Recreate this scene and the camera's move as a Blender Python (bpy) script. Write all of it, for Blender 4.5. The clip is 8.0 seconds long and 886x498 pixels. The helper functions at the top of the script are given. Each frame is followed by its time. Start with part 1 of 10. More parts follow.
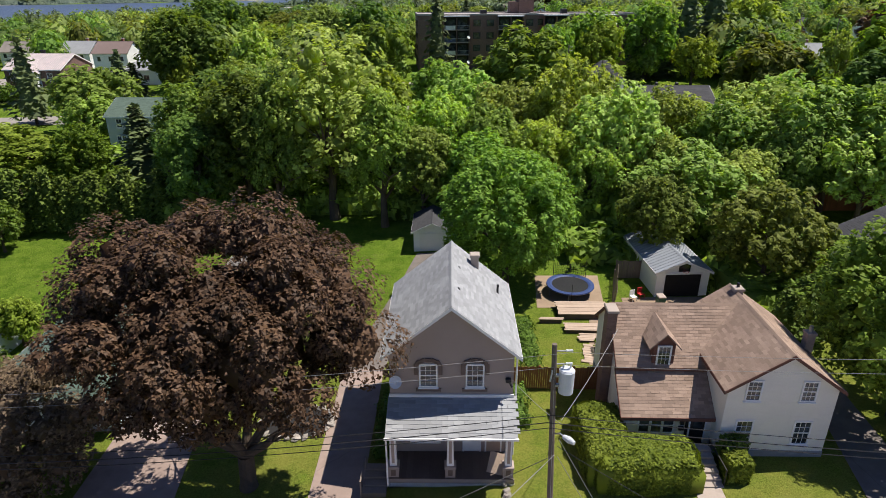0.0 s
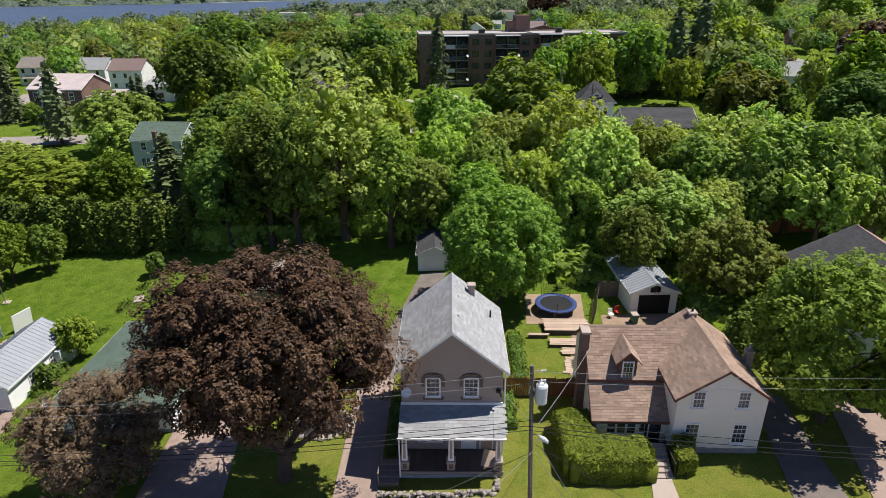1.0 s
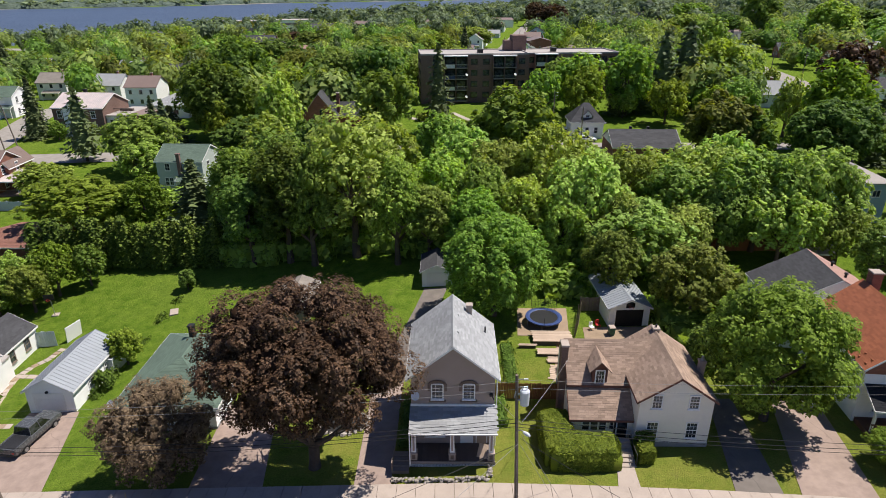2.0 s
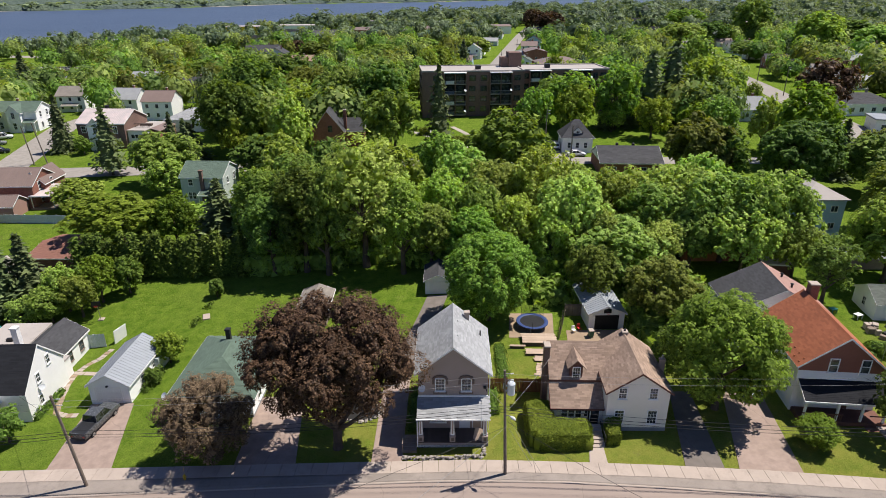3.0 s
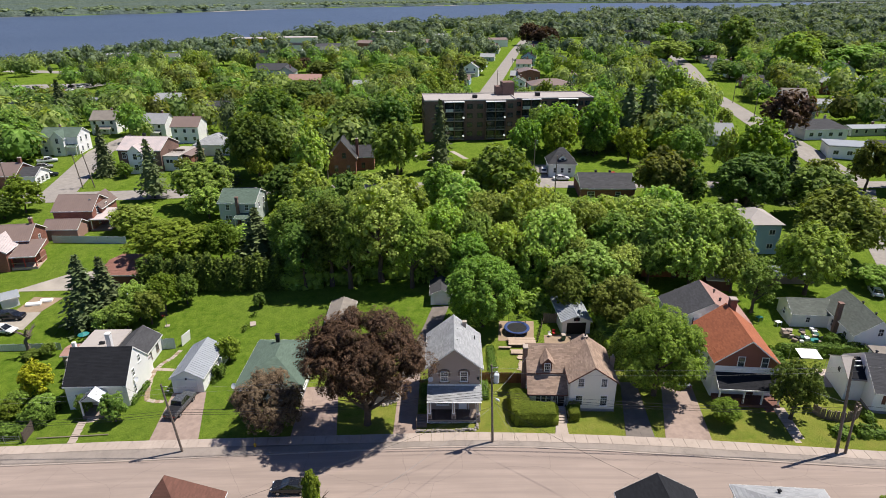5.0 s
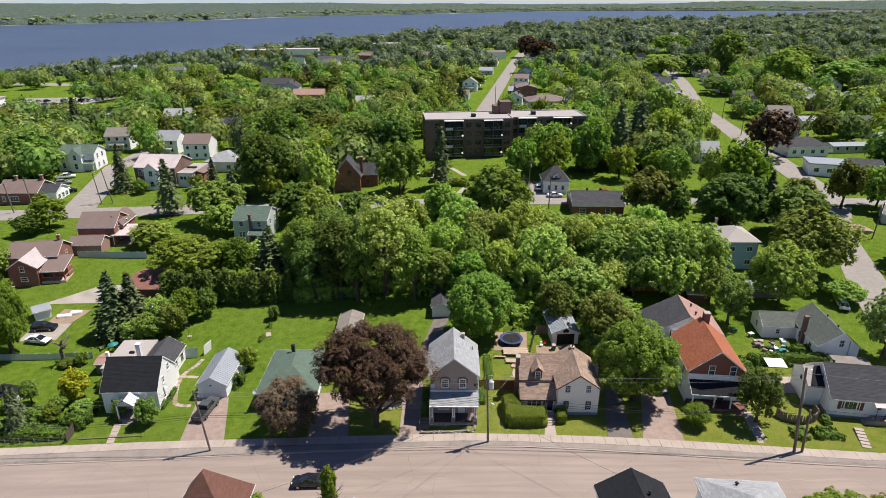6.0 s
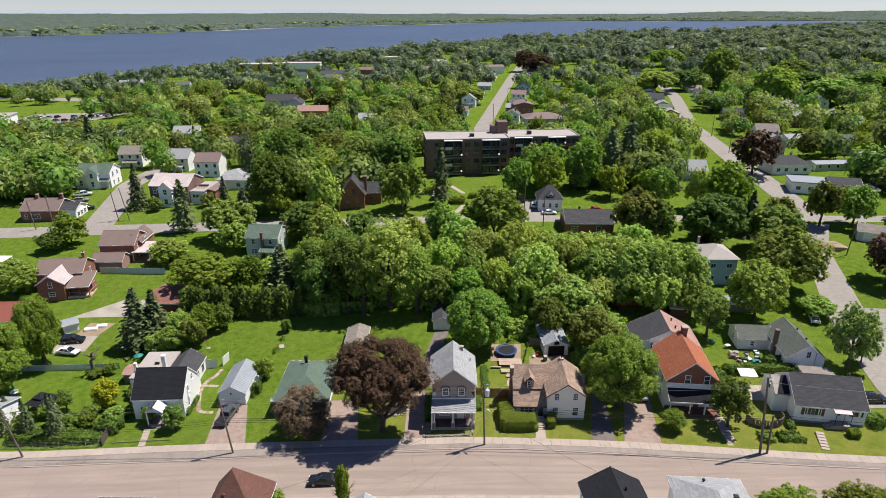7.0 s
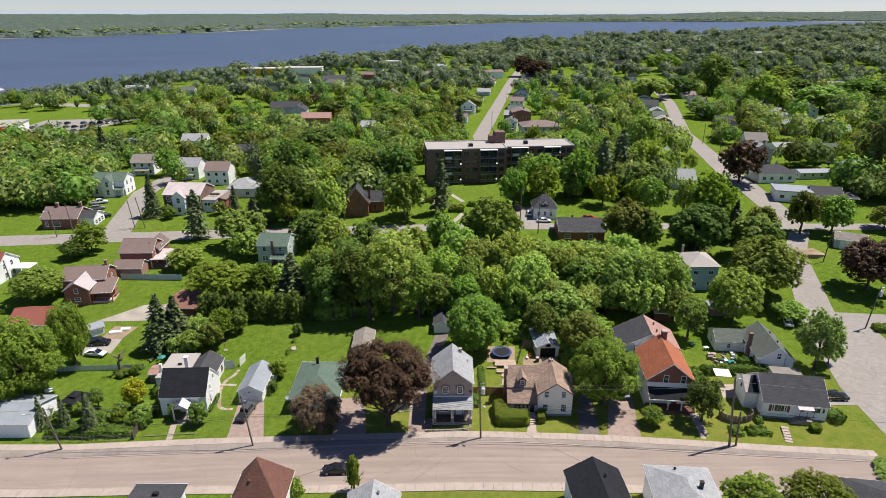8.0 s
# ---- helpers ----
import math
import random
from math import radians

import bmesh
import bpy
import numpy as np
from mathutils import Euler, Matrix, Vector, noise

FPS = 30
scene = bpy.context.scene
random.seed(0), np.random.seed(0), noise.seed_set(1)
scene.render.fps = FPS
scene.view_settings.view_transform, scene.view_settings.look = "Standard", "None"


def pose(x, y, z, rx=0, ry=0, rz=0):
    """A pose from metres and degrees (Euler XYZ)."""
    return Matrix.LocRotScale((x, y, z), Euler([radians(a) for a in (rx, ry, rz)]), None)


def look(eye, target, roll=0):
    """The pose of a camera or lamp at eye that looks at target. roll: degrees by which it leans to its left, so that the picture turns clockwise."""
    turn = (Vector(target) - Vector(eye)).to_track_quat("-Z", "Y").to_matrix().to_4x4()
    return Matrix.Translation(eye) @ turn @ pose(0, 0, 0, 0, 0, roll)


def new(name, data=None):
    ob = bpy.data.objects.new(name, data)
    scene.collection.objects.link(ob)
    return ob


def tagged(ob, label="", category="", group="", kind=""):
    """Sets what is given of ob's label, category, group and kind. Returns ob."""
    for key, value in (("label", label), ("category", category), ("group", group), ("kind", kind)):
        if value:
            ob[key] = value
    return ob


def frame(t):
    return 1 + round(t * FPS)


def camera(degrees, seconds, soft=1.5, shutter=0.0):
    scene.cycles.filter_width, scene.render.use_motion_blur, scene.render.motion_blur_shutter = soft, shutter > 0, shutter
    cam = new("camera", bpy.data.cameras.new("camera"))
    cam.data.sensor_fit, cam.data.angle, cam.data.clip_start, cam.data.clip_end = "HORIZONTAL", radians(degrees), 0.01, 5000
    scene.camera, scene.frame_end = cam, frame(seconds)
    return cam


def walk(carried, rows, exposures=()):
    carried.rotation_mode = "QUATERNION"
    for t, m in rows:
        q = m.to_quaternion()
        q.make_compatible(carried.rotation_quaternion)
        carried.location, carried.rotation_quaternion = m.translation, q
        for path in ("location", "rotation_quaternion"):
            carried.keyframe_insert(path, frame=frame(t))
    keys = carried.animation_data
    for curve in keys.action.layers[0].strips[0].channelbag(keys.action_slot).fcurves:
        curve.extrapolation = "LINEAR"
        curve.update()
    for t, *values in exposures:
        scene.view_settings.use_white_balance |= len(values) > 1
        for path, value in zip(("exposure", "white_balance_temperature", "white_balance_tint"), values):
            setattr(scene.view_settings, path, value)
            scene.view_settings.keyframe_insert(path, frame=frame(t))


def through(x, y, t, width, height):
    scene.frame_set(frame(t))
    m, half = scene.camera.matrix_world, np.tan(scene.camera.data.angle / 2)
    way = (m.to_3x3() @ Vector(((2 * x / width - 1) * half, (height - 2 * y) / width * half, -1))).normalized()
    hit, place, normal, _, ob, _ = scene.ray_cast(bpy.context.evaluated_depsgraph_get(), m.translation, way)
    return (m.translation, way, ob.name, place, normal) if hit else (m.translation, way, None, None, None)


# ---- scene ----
cam = camera(72.0, 8.0, 0.7)
PATH = [
    (0, (-2.019, 5.053, 25.478), (-2.043, 6.893, 24.696), -0.2),
    (0.5, (-2.046, 2.127, 27.956), (-2.069, 3.968, 27.174), -0.2),
    (1, (-2.093, -1.042, 30.666), (-2.116, 0.798, 29.883), -0.2),
    (1.5, (-2.169, -4.512, 33.467), (-2.191, -2.671, 32.685), -0.2),
    (2, (-2.29, -8.156, 36.139), (-2.31, -6.315, 35.359), -0.1),
    (3.5, (-2.565, -21.576, 44.522), (-2.581, -19.734, 43.742), -0.1),
    (4, (-2.705, -26.037, 47.237), (-2.72, -24.195, 46.458), -0.1),
    (4.5, (-2.837, -30.32, 49.902), (-2.851, -28.477, 49.125), -0.1),
    (6, (-3.125, -42.286, 58.147), (-3.135, -40.435, 57.39), 0.0),
    (6.5, (-3.245, -46.32, 60.934), (-3.255, -44.461, 60.198), 0.0),
    (7, (-3.277, -50.403, 63.695), (-3.285, -48.542, 62.963), 0.0),
    (7.5, (-3.269, -54.64, 66.554), (-3.277, -52.779, 65.821), -0.0),
    (8, (-3.274, -58.921, 69.3), (-3.282, -57.06, 68.567), -0.0),
]
walk(cam, [(t, look(eye, target, roll)) for t, eye, target, roll in PATH])

# ---- light ----
SUN_AZ, SUN_EL = 69.0, 63.0          # degrees clockwise from +y, degrees up
world = bpy.data.worlds.new("sky")
scene.world = world
world.use_nodes = True
_n = world.node_tree.nodes
_sky = _n.new("ShaderNodeTexSky")
_sky.sky_type, _sky.sun_disc = "NISHITA", False
_sky.sun_elevation, _sky.sun_rotation = radians(SUN_EL), radians(SUN_AZ)
_sky.air_density, _sky.dust_density, _sky.ozone_density = 0.8, 0.0, 4.0
_n["Background"].inputs[1].default_value = 0.062
_white = _n.new("ShaderNodeMix")                     # a slightly cool clear-day sky
_white.data_type, _white.blend_type = "RGBA", "MULTIPLY"
_white.inputs[0].default_value, _white.inputs[7].default_value = 1.0, (0.97, 0.98, 1.2, 1)
world.node_tree.links.new(_sky.outputs[0], _white.inputs[6])
world.node_tree.links.new(_white.outputs[2], _n["Background"].inputs[0])
sun = new("sun", bpy.data.lights.new("sun", "SUN"))
sun.data.energy, sun.data.angle, sun.data.color = 4.75, radians(0.53), (1.0, 0.94, 0.865)
_az, _el = radians(SUN_AZ), radians(SUN_EL)
SUN_DIR = Vector((math.sin(_az) * math.cos(_el), math.cos(_az) * math.cos(_el), math.sin(_el)))
sun.matrix_world = SUN_DIR.to_track_quat("Z", "Y").to_matrix().to_4x4()
scene.view_settings.exposure = 0.50


# ---- the lie of the land ----
def smooth(a, b, v):
    t = min(1.0, max(0.0, (v - a) / (b - a)))
    return t * t * (3 - 2 * t)


def ramp(t):
    if t <= 0:
        return 0.0
    if t >= 1.1:
        return 1.0
    return t if t < 0.9 else 0.9 + 0.1 * (1 - (1 - (t - 0.9) / 0.2) ** 2)


def shore_near(x):
    return float(np.interp(x, (-900, -500, -400, -345, -320, -255, -194, -133, -86, -8, 66, 151, 291, 455, 673, 1083, 1682, 2543), (400, 430, 520, 620, 720, 780, 880, 930, 990, 1080, 1230, 1390, 1530, 1740, 1830, 2380, 3020, 3720)))


def shore_far(x):
    return float(np.interp(x, (-3500, -1900, -1268, -1077, -945, -816, -674, -401, -17, 377, 764, 1887, 2432, 5000), (1350, 1560, 1765, 1978, 2140, 2331, 2747, 3012, 3331, 3877, 4127, 4205, 4300, 4400)))


def ground_z(x, y):
    """Height of the land: the street lies near 0, a slope climbs behind the yards to a flat town, and a river bank drops beyond it."""
    z = 6.4 * ramp((y - 58) / 110) if y > 58 else 0.0
    if x < 0:
        z += 0.046 * max(x, -70) * (1 - smooth(50, 95, y)) + 0.022 * max(x, -330) * smooth(50, 140, y)
    else:
        z += 0.012 * min(x, 60) * (1 - smooth(60, 140, y)) + 0.012 * min(x, 300) * smooth(140, 260, y)
    if y < 14:
        z -= 0.03 * (14 - max(y, -150))
    if y > 300:
        a, b = shore_near(x), shore_far(x)
        if y < (a + b) / 2:
            z += (-14 - z) * smooth(a - 220 - 0.35 * max(x, 0), a + 40, y)
        else:
            z = -14 + 10 * smooth(b - 30, b + 60, y) + 34 * smooth(b + 60, 5000, y) * (0.8 + 0.3 * noise.noise((x / 700, y / 900, 3.0))) + 16 * smooth(1400, 2300, x) * smooth(4400, 4900, y)
    return z


# ---- the street's edges: y of each line at x ----
def grass_line(x):
    return float(np.interp(x, (-140, -72, -47, -22, 0, 8, 18, 27, 36, 46, 55, 64, 90), (29.0, 29.3, 29.7, 29.5, 29.25, 28.95, 28.4, 27.7, 26.75, 25.65, 24.7, 23.95, 21.5)))


def kerb_line(x):
    return float(np.interp(x, (-140, -70, -46, -22, -5, 8, 17, 26, 36, 47, 60, 90), (25.4, 25.7, 25.9, 26.4, 26.6, 26.3, 25.6, 24.7, 23.6, 22.5, 21.4, 19.0)))


def near_line(x):
    return float(np.interp(x, (-140, -70, -44, -27, -10, 6, 16, 40, 60, 90), (18.6, 18.4, 18.0, 17.4, 17.0, 16.7, 16.5, 15.4, 14.2, 12.0)))


# ---- materials ----
def material(name):
    m = bpy.data.materials.new(name)
    m.use_nodes = True
    nt = m.node_tree
    b = nt.nodes["Principled BSDF"]
    b.inputs["Specular IOR Level"].default_value = 0.3
    return m, nt, nt.nodes, nt.links, b


def noise_node(nt, coord, scale, detail=4.0, rough=0.6):
    n = nt.nodes.new("ShaderNodeTexNoise")
    n.inputs["Scale"].default_value, n.inputs["Detail"].default_value, n.inputs["Roughness"].default_value = scale, detail, rough
    nt.links.new(coord, n.inputs["Vector"])
    return n.outputs["Fac"]


def mixed(nt, fac, a, b, kind="MIX"):
    n = nt.nodes.new("ShaderNodeMix")
    n.data_type, n.blend_type = "RGBA", kind
    for i, v in ((0, fac), (6, a), (7, b)):
        if isinstance(v, (int, float)):
            n.inputs[i].default_value = v
        elif isinstance(v, tuple):
            n.inputs[i].default_value = (*v[:3], 1)
        else:
            nt.links.new(v, n.inputs[i])
    return n.outputs[2]


def ranged(nt, v, a, b, c=0.0, d=1.0):
    n = nt.nodes.new("ShaderNodeMapRange")
    for i, k in ((1, a), (2, b), (3, c), (4, d)):
        n.inputs[i].default_value = k
    nt.links.new(v, n.inputs[0])
    return n.outputs[0]


def calc(nt, op, a, b=0.0):
    n = nt.nodes.new("ShaderNodeMath")
    n.operation = op
    for i, v in ((0, a), (1, b)):
        if isinstance(v, (int, float)):
            n.inputs[i].default_value = v
        else:
            nt.links.new(v, n.inputs[i])
    return n.outputs[0]


def bumped(nt, b, height, strength, distance):
    n = nt.nodes.new("ShaderNodeBump")
    n.inputs["Strength"].default_value, n.inputs["Distance"].default_value = strength, distance
    nt.links.new(height, n.inputs["Height"])
    nt.links.new(n.outputs[0], b.inputs["Normal"])


def surface(name, base, rough=0.8, var=0.25, big=0.35, small=9.0, tint=None, stain=0.0, island=0.0, bump=0.15, metal=0.0, lap=0.0, lap_axis=2, brick=None, spec=0.3, per_object=0.0):
    """A weathered surface: colour drifting at two scales, stains of their own shape, fine relief; lap: boards or ribs of that width; brick: mortar colour."""
    m, nt, nodes, links, b = material(name)
    co = nodes.new("ShaderNodeTexCoord").outputs["Object"]
    lo, hi = tuple(c * (1 - var) for c in base), tuple(min(1, c * (1 + var * 0.7)) for c in (tint or base))
    f = calc(nt, "ADD", calc(nt, "MULTIPLY", noise_node(nt, co, big, 5), 0.6), calc(nt, "MULTIPLY", noise_node(nt, co, small, 6, 0.7), 0.4))
    col = mixed(nt, ranged(nt, f, 0.32, 0.68), lo, hi)
    height = noise_node(nt, co, small * 4, 3)
    if brick:
        sep = nodes.new("ShaderNodeSeparateXYZ")
        links.new(co, sep.inputs[0])
        com = nodes.new("ShaderNodeCombineXYZ")
        links.new(calc(nt, "ADD", sep.outputs[0], sep.outputs[1]), com.inputs[0])
        links.new(sep.outputs[2], com.inputs[1])
        bt = nodes.new("ShaderNodeTexBrick")
        bt.inputs["Scale"].default_value, bt.inputs["Mortar Size"].default_value = 1.0, 0.012
        bt.inputs["Brick Width"].default_value, bt.inputs["Row Height"].default_value = 0.24, 0.08
        bt.inputs["Color1"].default_value, bt.inputs["Color2"].default_value = (0.75, 0.75, 0.75, 1), (1.15, 1.1, 1.05, 1)
        bt.inputs["Mortar"].default_value = (*brick, 1)
        links.new(com.outputs[0], bt.inputs["Vector"])
        col = mixed(nt, 1.0, col, bt.outputs["Color"], "MULTIPLY")
        height = calc(nt, "SUBTRACT", 1.0, bt.outputs["Fac"])
    if island:
        g = nodes.new("ShaderNodeNewGeometry").outputs["Random Per Island"]
        col = mixed(nt, ranged(nt, g, 0, 1, 0, island), col, tuple(c * 0.45 for c in base))
    if per_object:
        g = nodes.new("ShaderNodeObjectInfo").outputs["Random"]
        col = mixed(nt, ranged(nt, g, 0, 1, 0, per_object), col, tuple(c * 0.5 for c in base))
    if stain:
        s = ranged(nt, noise_node(nt, co, 0.9, 6, 0.75), 0.52, 0.7, 0, stain)
        col = mixed(nt, s, col, tuple(c * 0.4 for c in base))
    links.new(col, b.inputs["Base Color"])
    b.inputs["Metallic"].default_value, b.inputs["Specular IOR Level"].default_value = metal, spec
    links.new(ranged(nt, noise_node(nt, co, small, 3), 0.3, 0.7, max(0.05, rough - 0.12), min(1, rough + 0.1)), b.inputs["Roughness"])
    if lap:
        sep = nodes.new("ShaderNodeSeparateXYZ")
        links.new(co, sep.inputs[0])
        saw = calc(nt, "FRACT", calc(nt, "DIVIDE", sep.outputs[lap_axis], lap))
        height = calc(nt, "ADD", calc(nt, "MULTIPLY", saw, -1.0), calc(nt, "MULTIPLY", height, 0.15))
        bumped(nt, b, height, 0.7, 0.02)
    else:
        bumped(nt, b, height, bump * 3, 0.01)
    return m


def leaf_material(name, base, tip, drift=0.9, through=0.4, gloss=0.6):
    """Foliage: each leaf clump its own shade, each tree its own drift, light passing through."""
    m, nt, nodes, links, b = material(name)
    isl = nodes.new("ShaderNodeNewGeometry").outputs["Random Per Island"]
    own = nodes.new("ShaderNodeObjectInfo").outputs["Random"]
    co = nodes.new("ShaderNodeTexCoord").outputs["Object"]
    col = mixed(nt, ranged(nt, isl, 0, 1), tuple(c * 0.45 for c in base), tuple(min(0.8, c * 1.25) for c in tip))
    col = mixed(nt, ranged(nt, noise_node(nt, co, 0.45, 3), 0.35, 0.68, 0, 0.6), col, tuple(c * 0.8 for c in base))
    hsv = nodes.new("ShaderNodeHueSaturation")
    links.new(ranged(nt, own, 0, 1, 0.5 - 0.022 * drift, 0.5 + 0.022 * drift), hsv.inputs["Hue"])
    links.new(ranged(nt, calc(nt, "FRACT", calc(nt, "MULTIPLY", own, 7.3)), 0, 1, 1 - 0.32 * drift, 1 + 0.32 * drift), hsv.inputs["Value"])
    links.new(col, hsv.inputs["Color"])
    links.new(hsv.outputs[0], b.inputs["Base Color"])
    b.inputs["Roughness"].default_value, b.inputs["Specular IOR Level"].default_value = gloss, 0.12
    tr = nodes.new("ShaderNodeBsdfTranslucent")
    links.new(mixed(nt, 1.0, hsv.outputs[0], (1.6, 1.55, 0.6), "MULTIPLY"), tr.inputs["Color"])
    mx = nodes.new("ShaderNodeMixShader")
    mx.inputs[0].default_value = through
    links.new(b.outputs[0], mx.inputs[1])
    links.new(tr.outputs[0], mx.inputs[2])
    links.new(mx.outputs[0], nodes["Material Output"].inputs["Surface"])
    return m


def glass_material(name, base=(0.02, 0.025, 0.03)):
    m, nt, nodes, links, b = material(name)
    co = nodes.new("ShaderNodeTexCoord").outputs["Object"]
    links.new(mixed(nt, ranged(nt, noise_node(nt, co, 1.3, 2), 0.4, 0.65), base, tuple(c * 3 + 0.02 for c in base)), b.inputs["Base Color"])
    b.inputs["Roughness"].default_value, b.inputs["Specular IOR Level"].default_value = 0.05, 0.7
    return m


def ground_material():
    """Lawn and rough grass over the whole land, with worn and weedy patches."""
    m, nt, nodes, links, b = material("grass")
    co = nodes.new("ShaderNodeTexCoord").outputs["Object"]
    a = noise_node(nt, co, 0.05, 6, 0.65)
    f = noise_node(nt, co, 0.7, 6, 0.7)
    g = noise_node(nt, co, 9.0, 5, 0.8)
    col = mixed(nt, ranged(nt, f, 0.36, 0.64), (0.095, 0.168, 0.016), (0.187, 0.270, 0.032))
    col = mixed(nt, ranged(nt, a, 0.46, 0.68, 0, 0.5), col, (0.205, 0.262, 0.046))
    col = mixed(nt, ranged(nt, g, 0.42, 0.64, 0, 0.8), col, (0.030, 0.060, 0.009))
    col = mixed(nt, ranged(nt, noise_node(nt, co, 2.6, 5, 0.75), 0.52, 0.72, 0, 0.6), col, (0.18, 0.22, 0.045))
    sep = nodes.new("ShaderNodeSeparateXYZ")                # short, thirsty lawns round the two front houses
    links.new(co, sep.inputs[0])
    away = calc(nt, "ABSOLUTE", calc(nt, "SUBTRACT", sep.outputs[0], 26.0))
    dry = calc(nt, "MULTIPLY", ranged(nt, sep.outputs[1], 58, 40), ranged(nt, away, 62, 38))
    dry = calc(nt, "MULTIPLY", dry, ranged(nt, sep.outputs[1], 8, 16))
    dry = calc(nt, "MULTIPLY", dry, ranged(nt, noise_node(nt, co, 0.45, 5, 0.7), 0.3, 0.62, 0.15, 0.95))
    col = mixed(nt, dry, col, mixed(nt, ranged(nt, g, 0.35, 0.7), (0.27, 0.265, 0.06), (0.15, 0.165, 0.03)))
    bare = calc(nt, "MULTIPLY", ranged(nt, noise_node(nt, co, 0.16, 7, 0.75), 0.6, 0.7), 0.6)
    col = mixed(nt, bare, col, (0.16, 0.145, 0.06))
    links.new(col, b.inputs["Base Color"])
    b.inputs["Roughness"].default_value, b.inputs["Specular IOR Level"].default_value = 0.9, 0.0
    bumped(nt, b, calc(nt, "ADD", g, noise_node(nt, co, 30, 3)), 0.8, 0.12)
    return m


def road_material(name, base, dark, crack=0.3, along=0.04):
    m, nt, nodes, links, b = material(name)
    co = nodes.new("ShaderNodeTexCoord").outputs["Object"]
    mp = nodes.new("ShaderNodeMapping")
    mp.inputs["Scale"].default_value = (along, 1.0, 1.0)
    links.new(co, mp.inputs[0])
    streak = noise_node(nt, mp.outputs[0], 1.1, 4)
    grain = noise_node(nt, co, 24, 4, 0.8)
    patch = noise_node(nt, co, 0.16, 5, 0.6)
    col = mixed(nt, ranged(nt, streak, 0.35, 0.65), dark, base)
    col = mixed(nt, ranged(nt, patch, 0.4, 0.66, 0, 0.55), col, dark)
    col = mixed(nt, ranged(nt, grain, 0.3, 0.7, 0, 0.3), col, tuple(c * 0.7 for c in base))
    v = nodes.new("ShaderNodeTexVoronoi")
    v.feature = "DISTANCE_TO_EDGE"
    v.inputs["Scale"].default_value = 0.075
    wob = nodes.new("ShaderNodeVectorMath")
    wob.operation = "ADD"
    nz = nodes.new("ShaderNodeTexNoise")
    nz.inputs["Scale"].default_value, nz.inputs["Detail"].default_value = 0.5, 5
    links.new(co, nz.inputs["Vector"])
    links.new(co, wob.inputs[0])
    links.new(nz.outputs["Color"], wob.inputs[1])
    links.new(wob.outputs[0], v.inputs["Vector"])
    col = mixed(nt, ranged(nt, v.outputs["Distance"], 0.0, 0.0035, crack, 0.0), col, tuple(c * 0.35 for c in dark))
    links.new(col, b.inputs["Base Color"])
    b.inputs["Roughness"].default_value, b.inputs["Specular IOR Level"].default_value = 0.9, 0.2
    bumped(nt, b, grain, 0.3, 0.01)
    return m


def water_material():
    m, nt, nodes, links, b = material("river_water")
    co = nodes.new("ShaderNodeTexCoord").outputs["Object"]
    mp = nodes.new("ShaderNodeMapping")
    mp.inputs["Scale"].default_value = (0.12, 0.5, 1)
    links.new(co, mp.inputs[0])
    links.new(mixed(nt, ranged(nt, noise_node(nt, mp.outputs[0], 0.03, 4), 0.35, 0.65), (0.05, 0.068, 0.10), (0.07, 0.09, 0.13)), b.inputs["Base Color"])
    b.inputs["Roughness"].default_value, b.inputs["Specular IOR Level"].default_value = 0.35, 0.35
    bumped(nt, b, noise_node(nt, mp.outputs[0], 1.2, 5, 0.7), 1.0, 0.7)
    return m


GRASS, WATER = ground_material(), water_material()
ROAD = road_material("worn_road", (0.345, 0.275, 0.234), (0.262, 0.209, 0.18))
SIDE_ROAD = road_material("pale_side_road", (0.33, 0.30, 0.27), (0.25, 0.225, 0.20), 0.35, 0.8)
DRIVE = road_material("drive_asphalt", (0.35, 0.265, 0.222), (0.26, 0.195, 0.163), 0.3, 0.9)
CONCRETE = surface("concrete", (0.405, 0.335, 0.285), 0.9, 0.15, 0.4, 12, stain=0.3, per_object=0.12)
KERB_STRIP = surface("boulevard_paving", (0.27, 0.23, 0.20), 0.9, 0.25, 0.3, 10, stain=0.4)
GRAVEL = surface("gravel", (0.36, 0.32, 0.27), 0.95, 0.3, 0.3, 14, bump=0.3)
SAND = surface("bare_earth", (0.30, 0.22, 0.15), 0.95, 0.3, 0.4, 8, bump=0.3)
TAUPE = surface("taupe_stucco", (0.355, 0.285, 0.25), 0.9, 0.08, 0.5, 20, bump=0.12)
TAUPE_DARK = surface("brown_trim_brick", (0.16, 0.115, 0.095), 0.85, 0.3, 2, 20)
WHITE = surface("white_paint", (0.82, 0.81, 0.79), 0.55, 0.06, 0.6, 8, stain=0.08, bump=0.04)
WHITE_SIDING = surface("white_siding", (0.87, 0.87, 0.86), 0.5, 0.05, 0.5, 6, stain=0.06, lap=0.13)
CREAM_SIDING = surface("cream_siding", (0.80, 0.76, 0.67), 0.55, 0.06, 0.5, 6, stain=0.08, lap=0.12)
GREY_SIDING = surface("grey_siding", (0.52, 0.54, 0.55), 0.55, 0.06, 0.5, 6, lap=0.13)
BLUE_SIDING = surface("blue_siding", (0.38, 0.52, 0.62), 0.5, 0.06, 0.5, 6, lap=0.13)
SAGE_SIDING = surface("sage_grey_siding", (0.48, 0.53, 0.50), 0.55, 0.06, 0.5, 6, lap=0.13)
RED_BRICK = surface("red_brick", (0.25, 0.105, 0.075), 0.9, 0.25, 0.4, 9, brick=(1.3, 1.5, 1.6))
BROWN_BRICK = surface("brown_brick", (0.19, 0.118, 0.098), 0.9, 0.2, 0.3, 8, brick=(1.2, 1.3, 1.3))
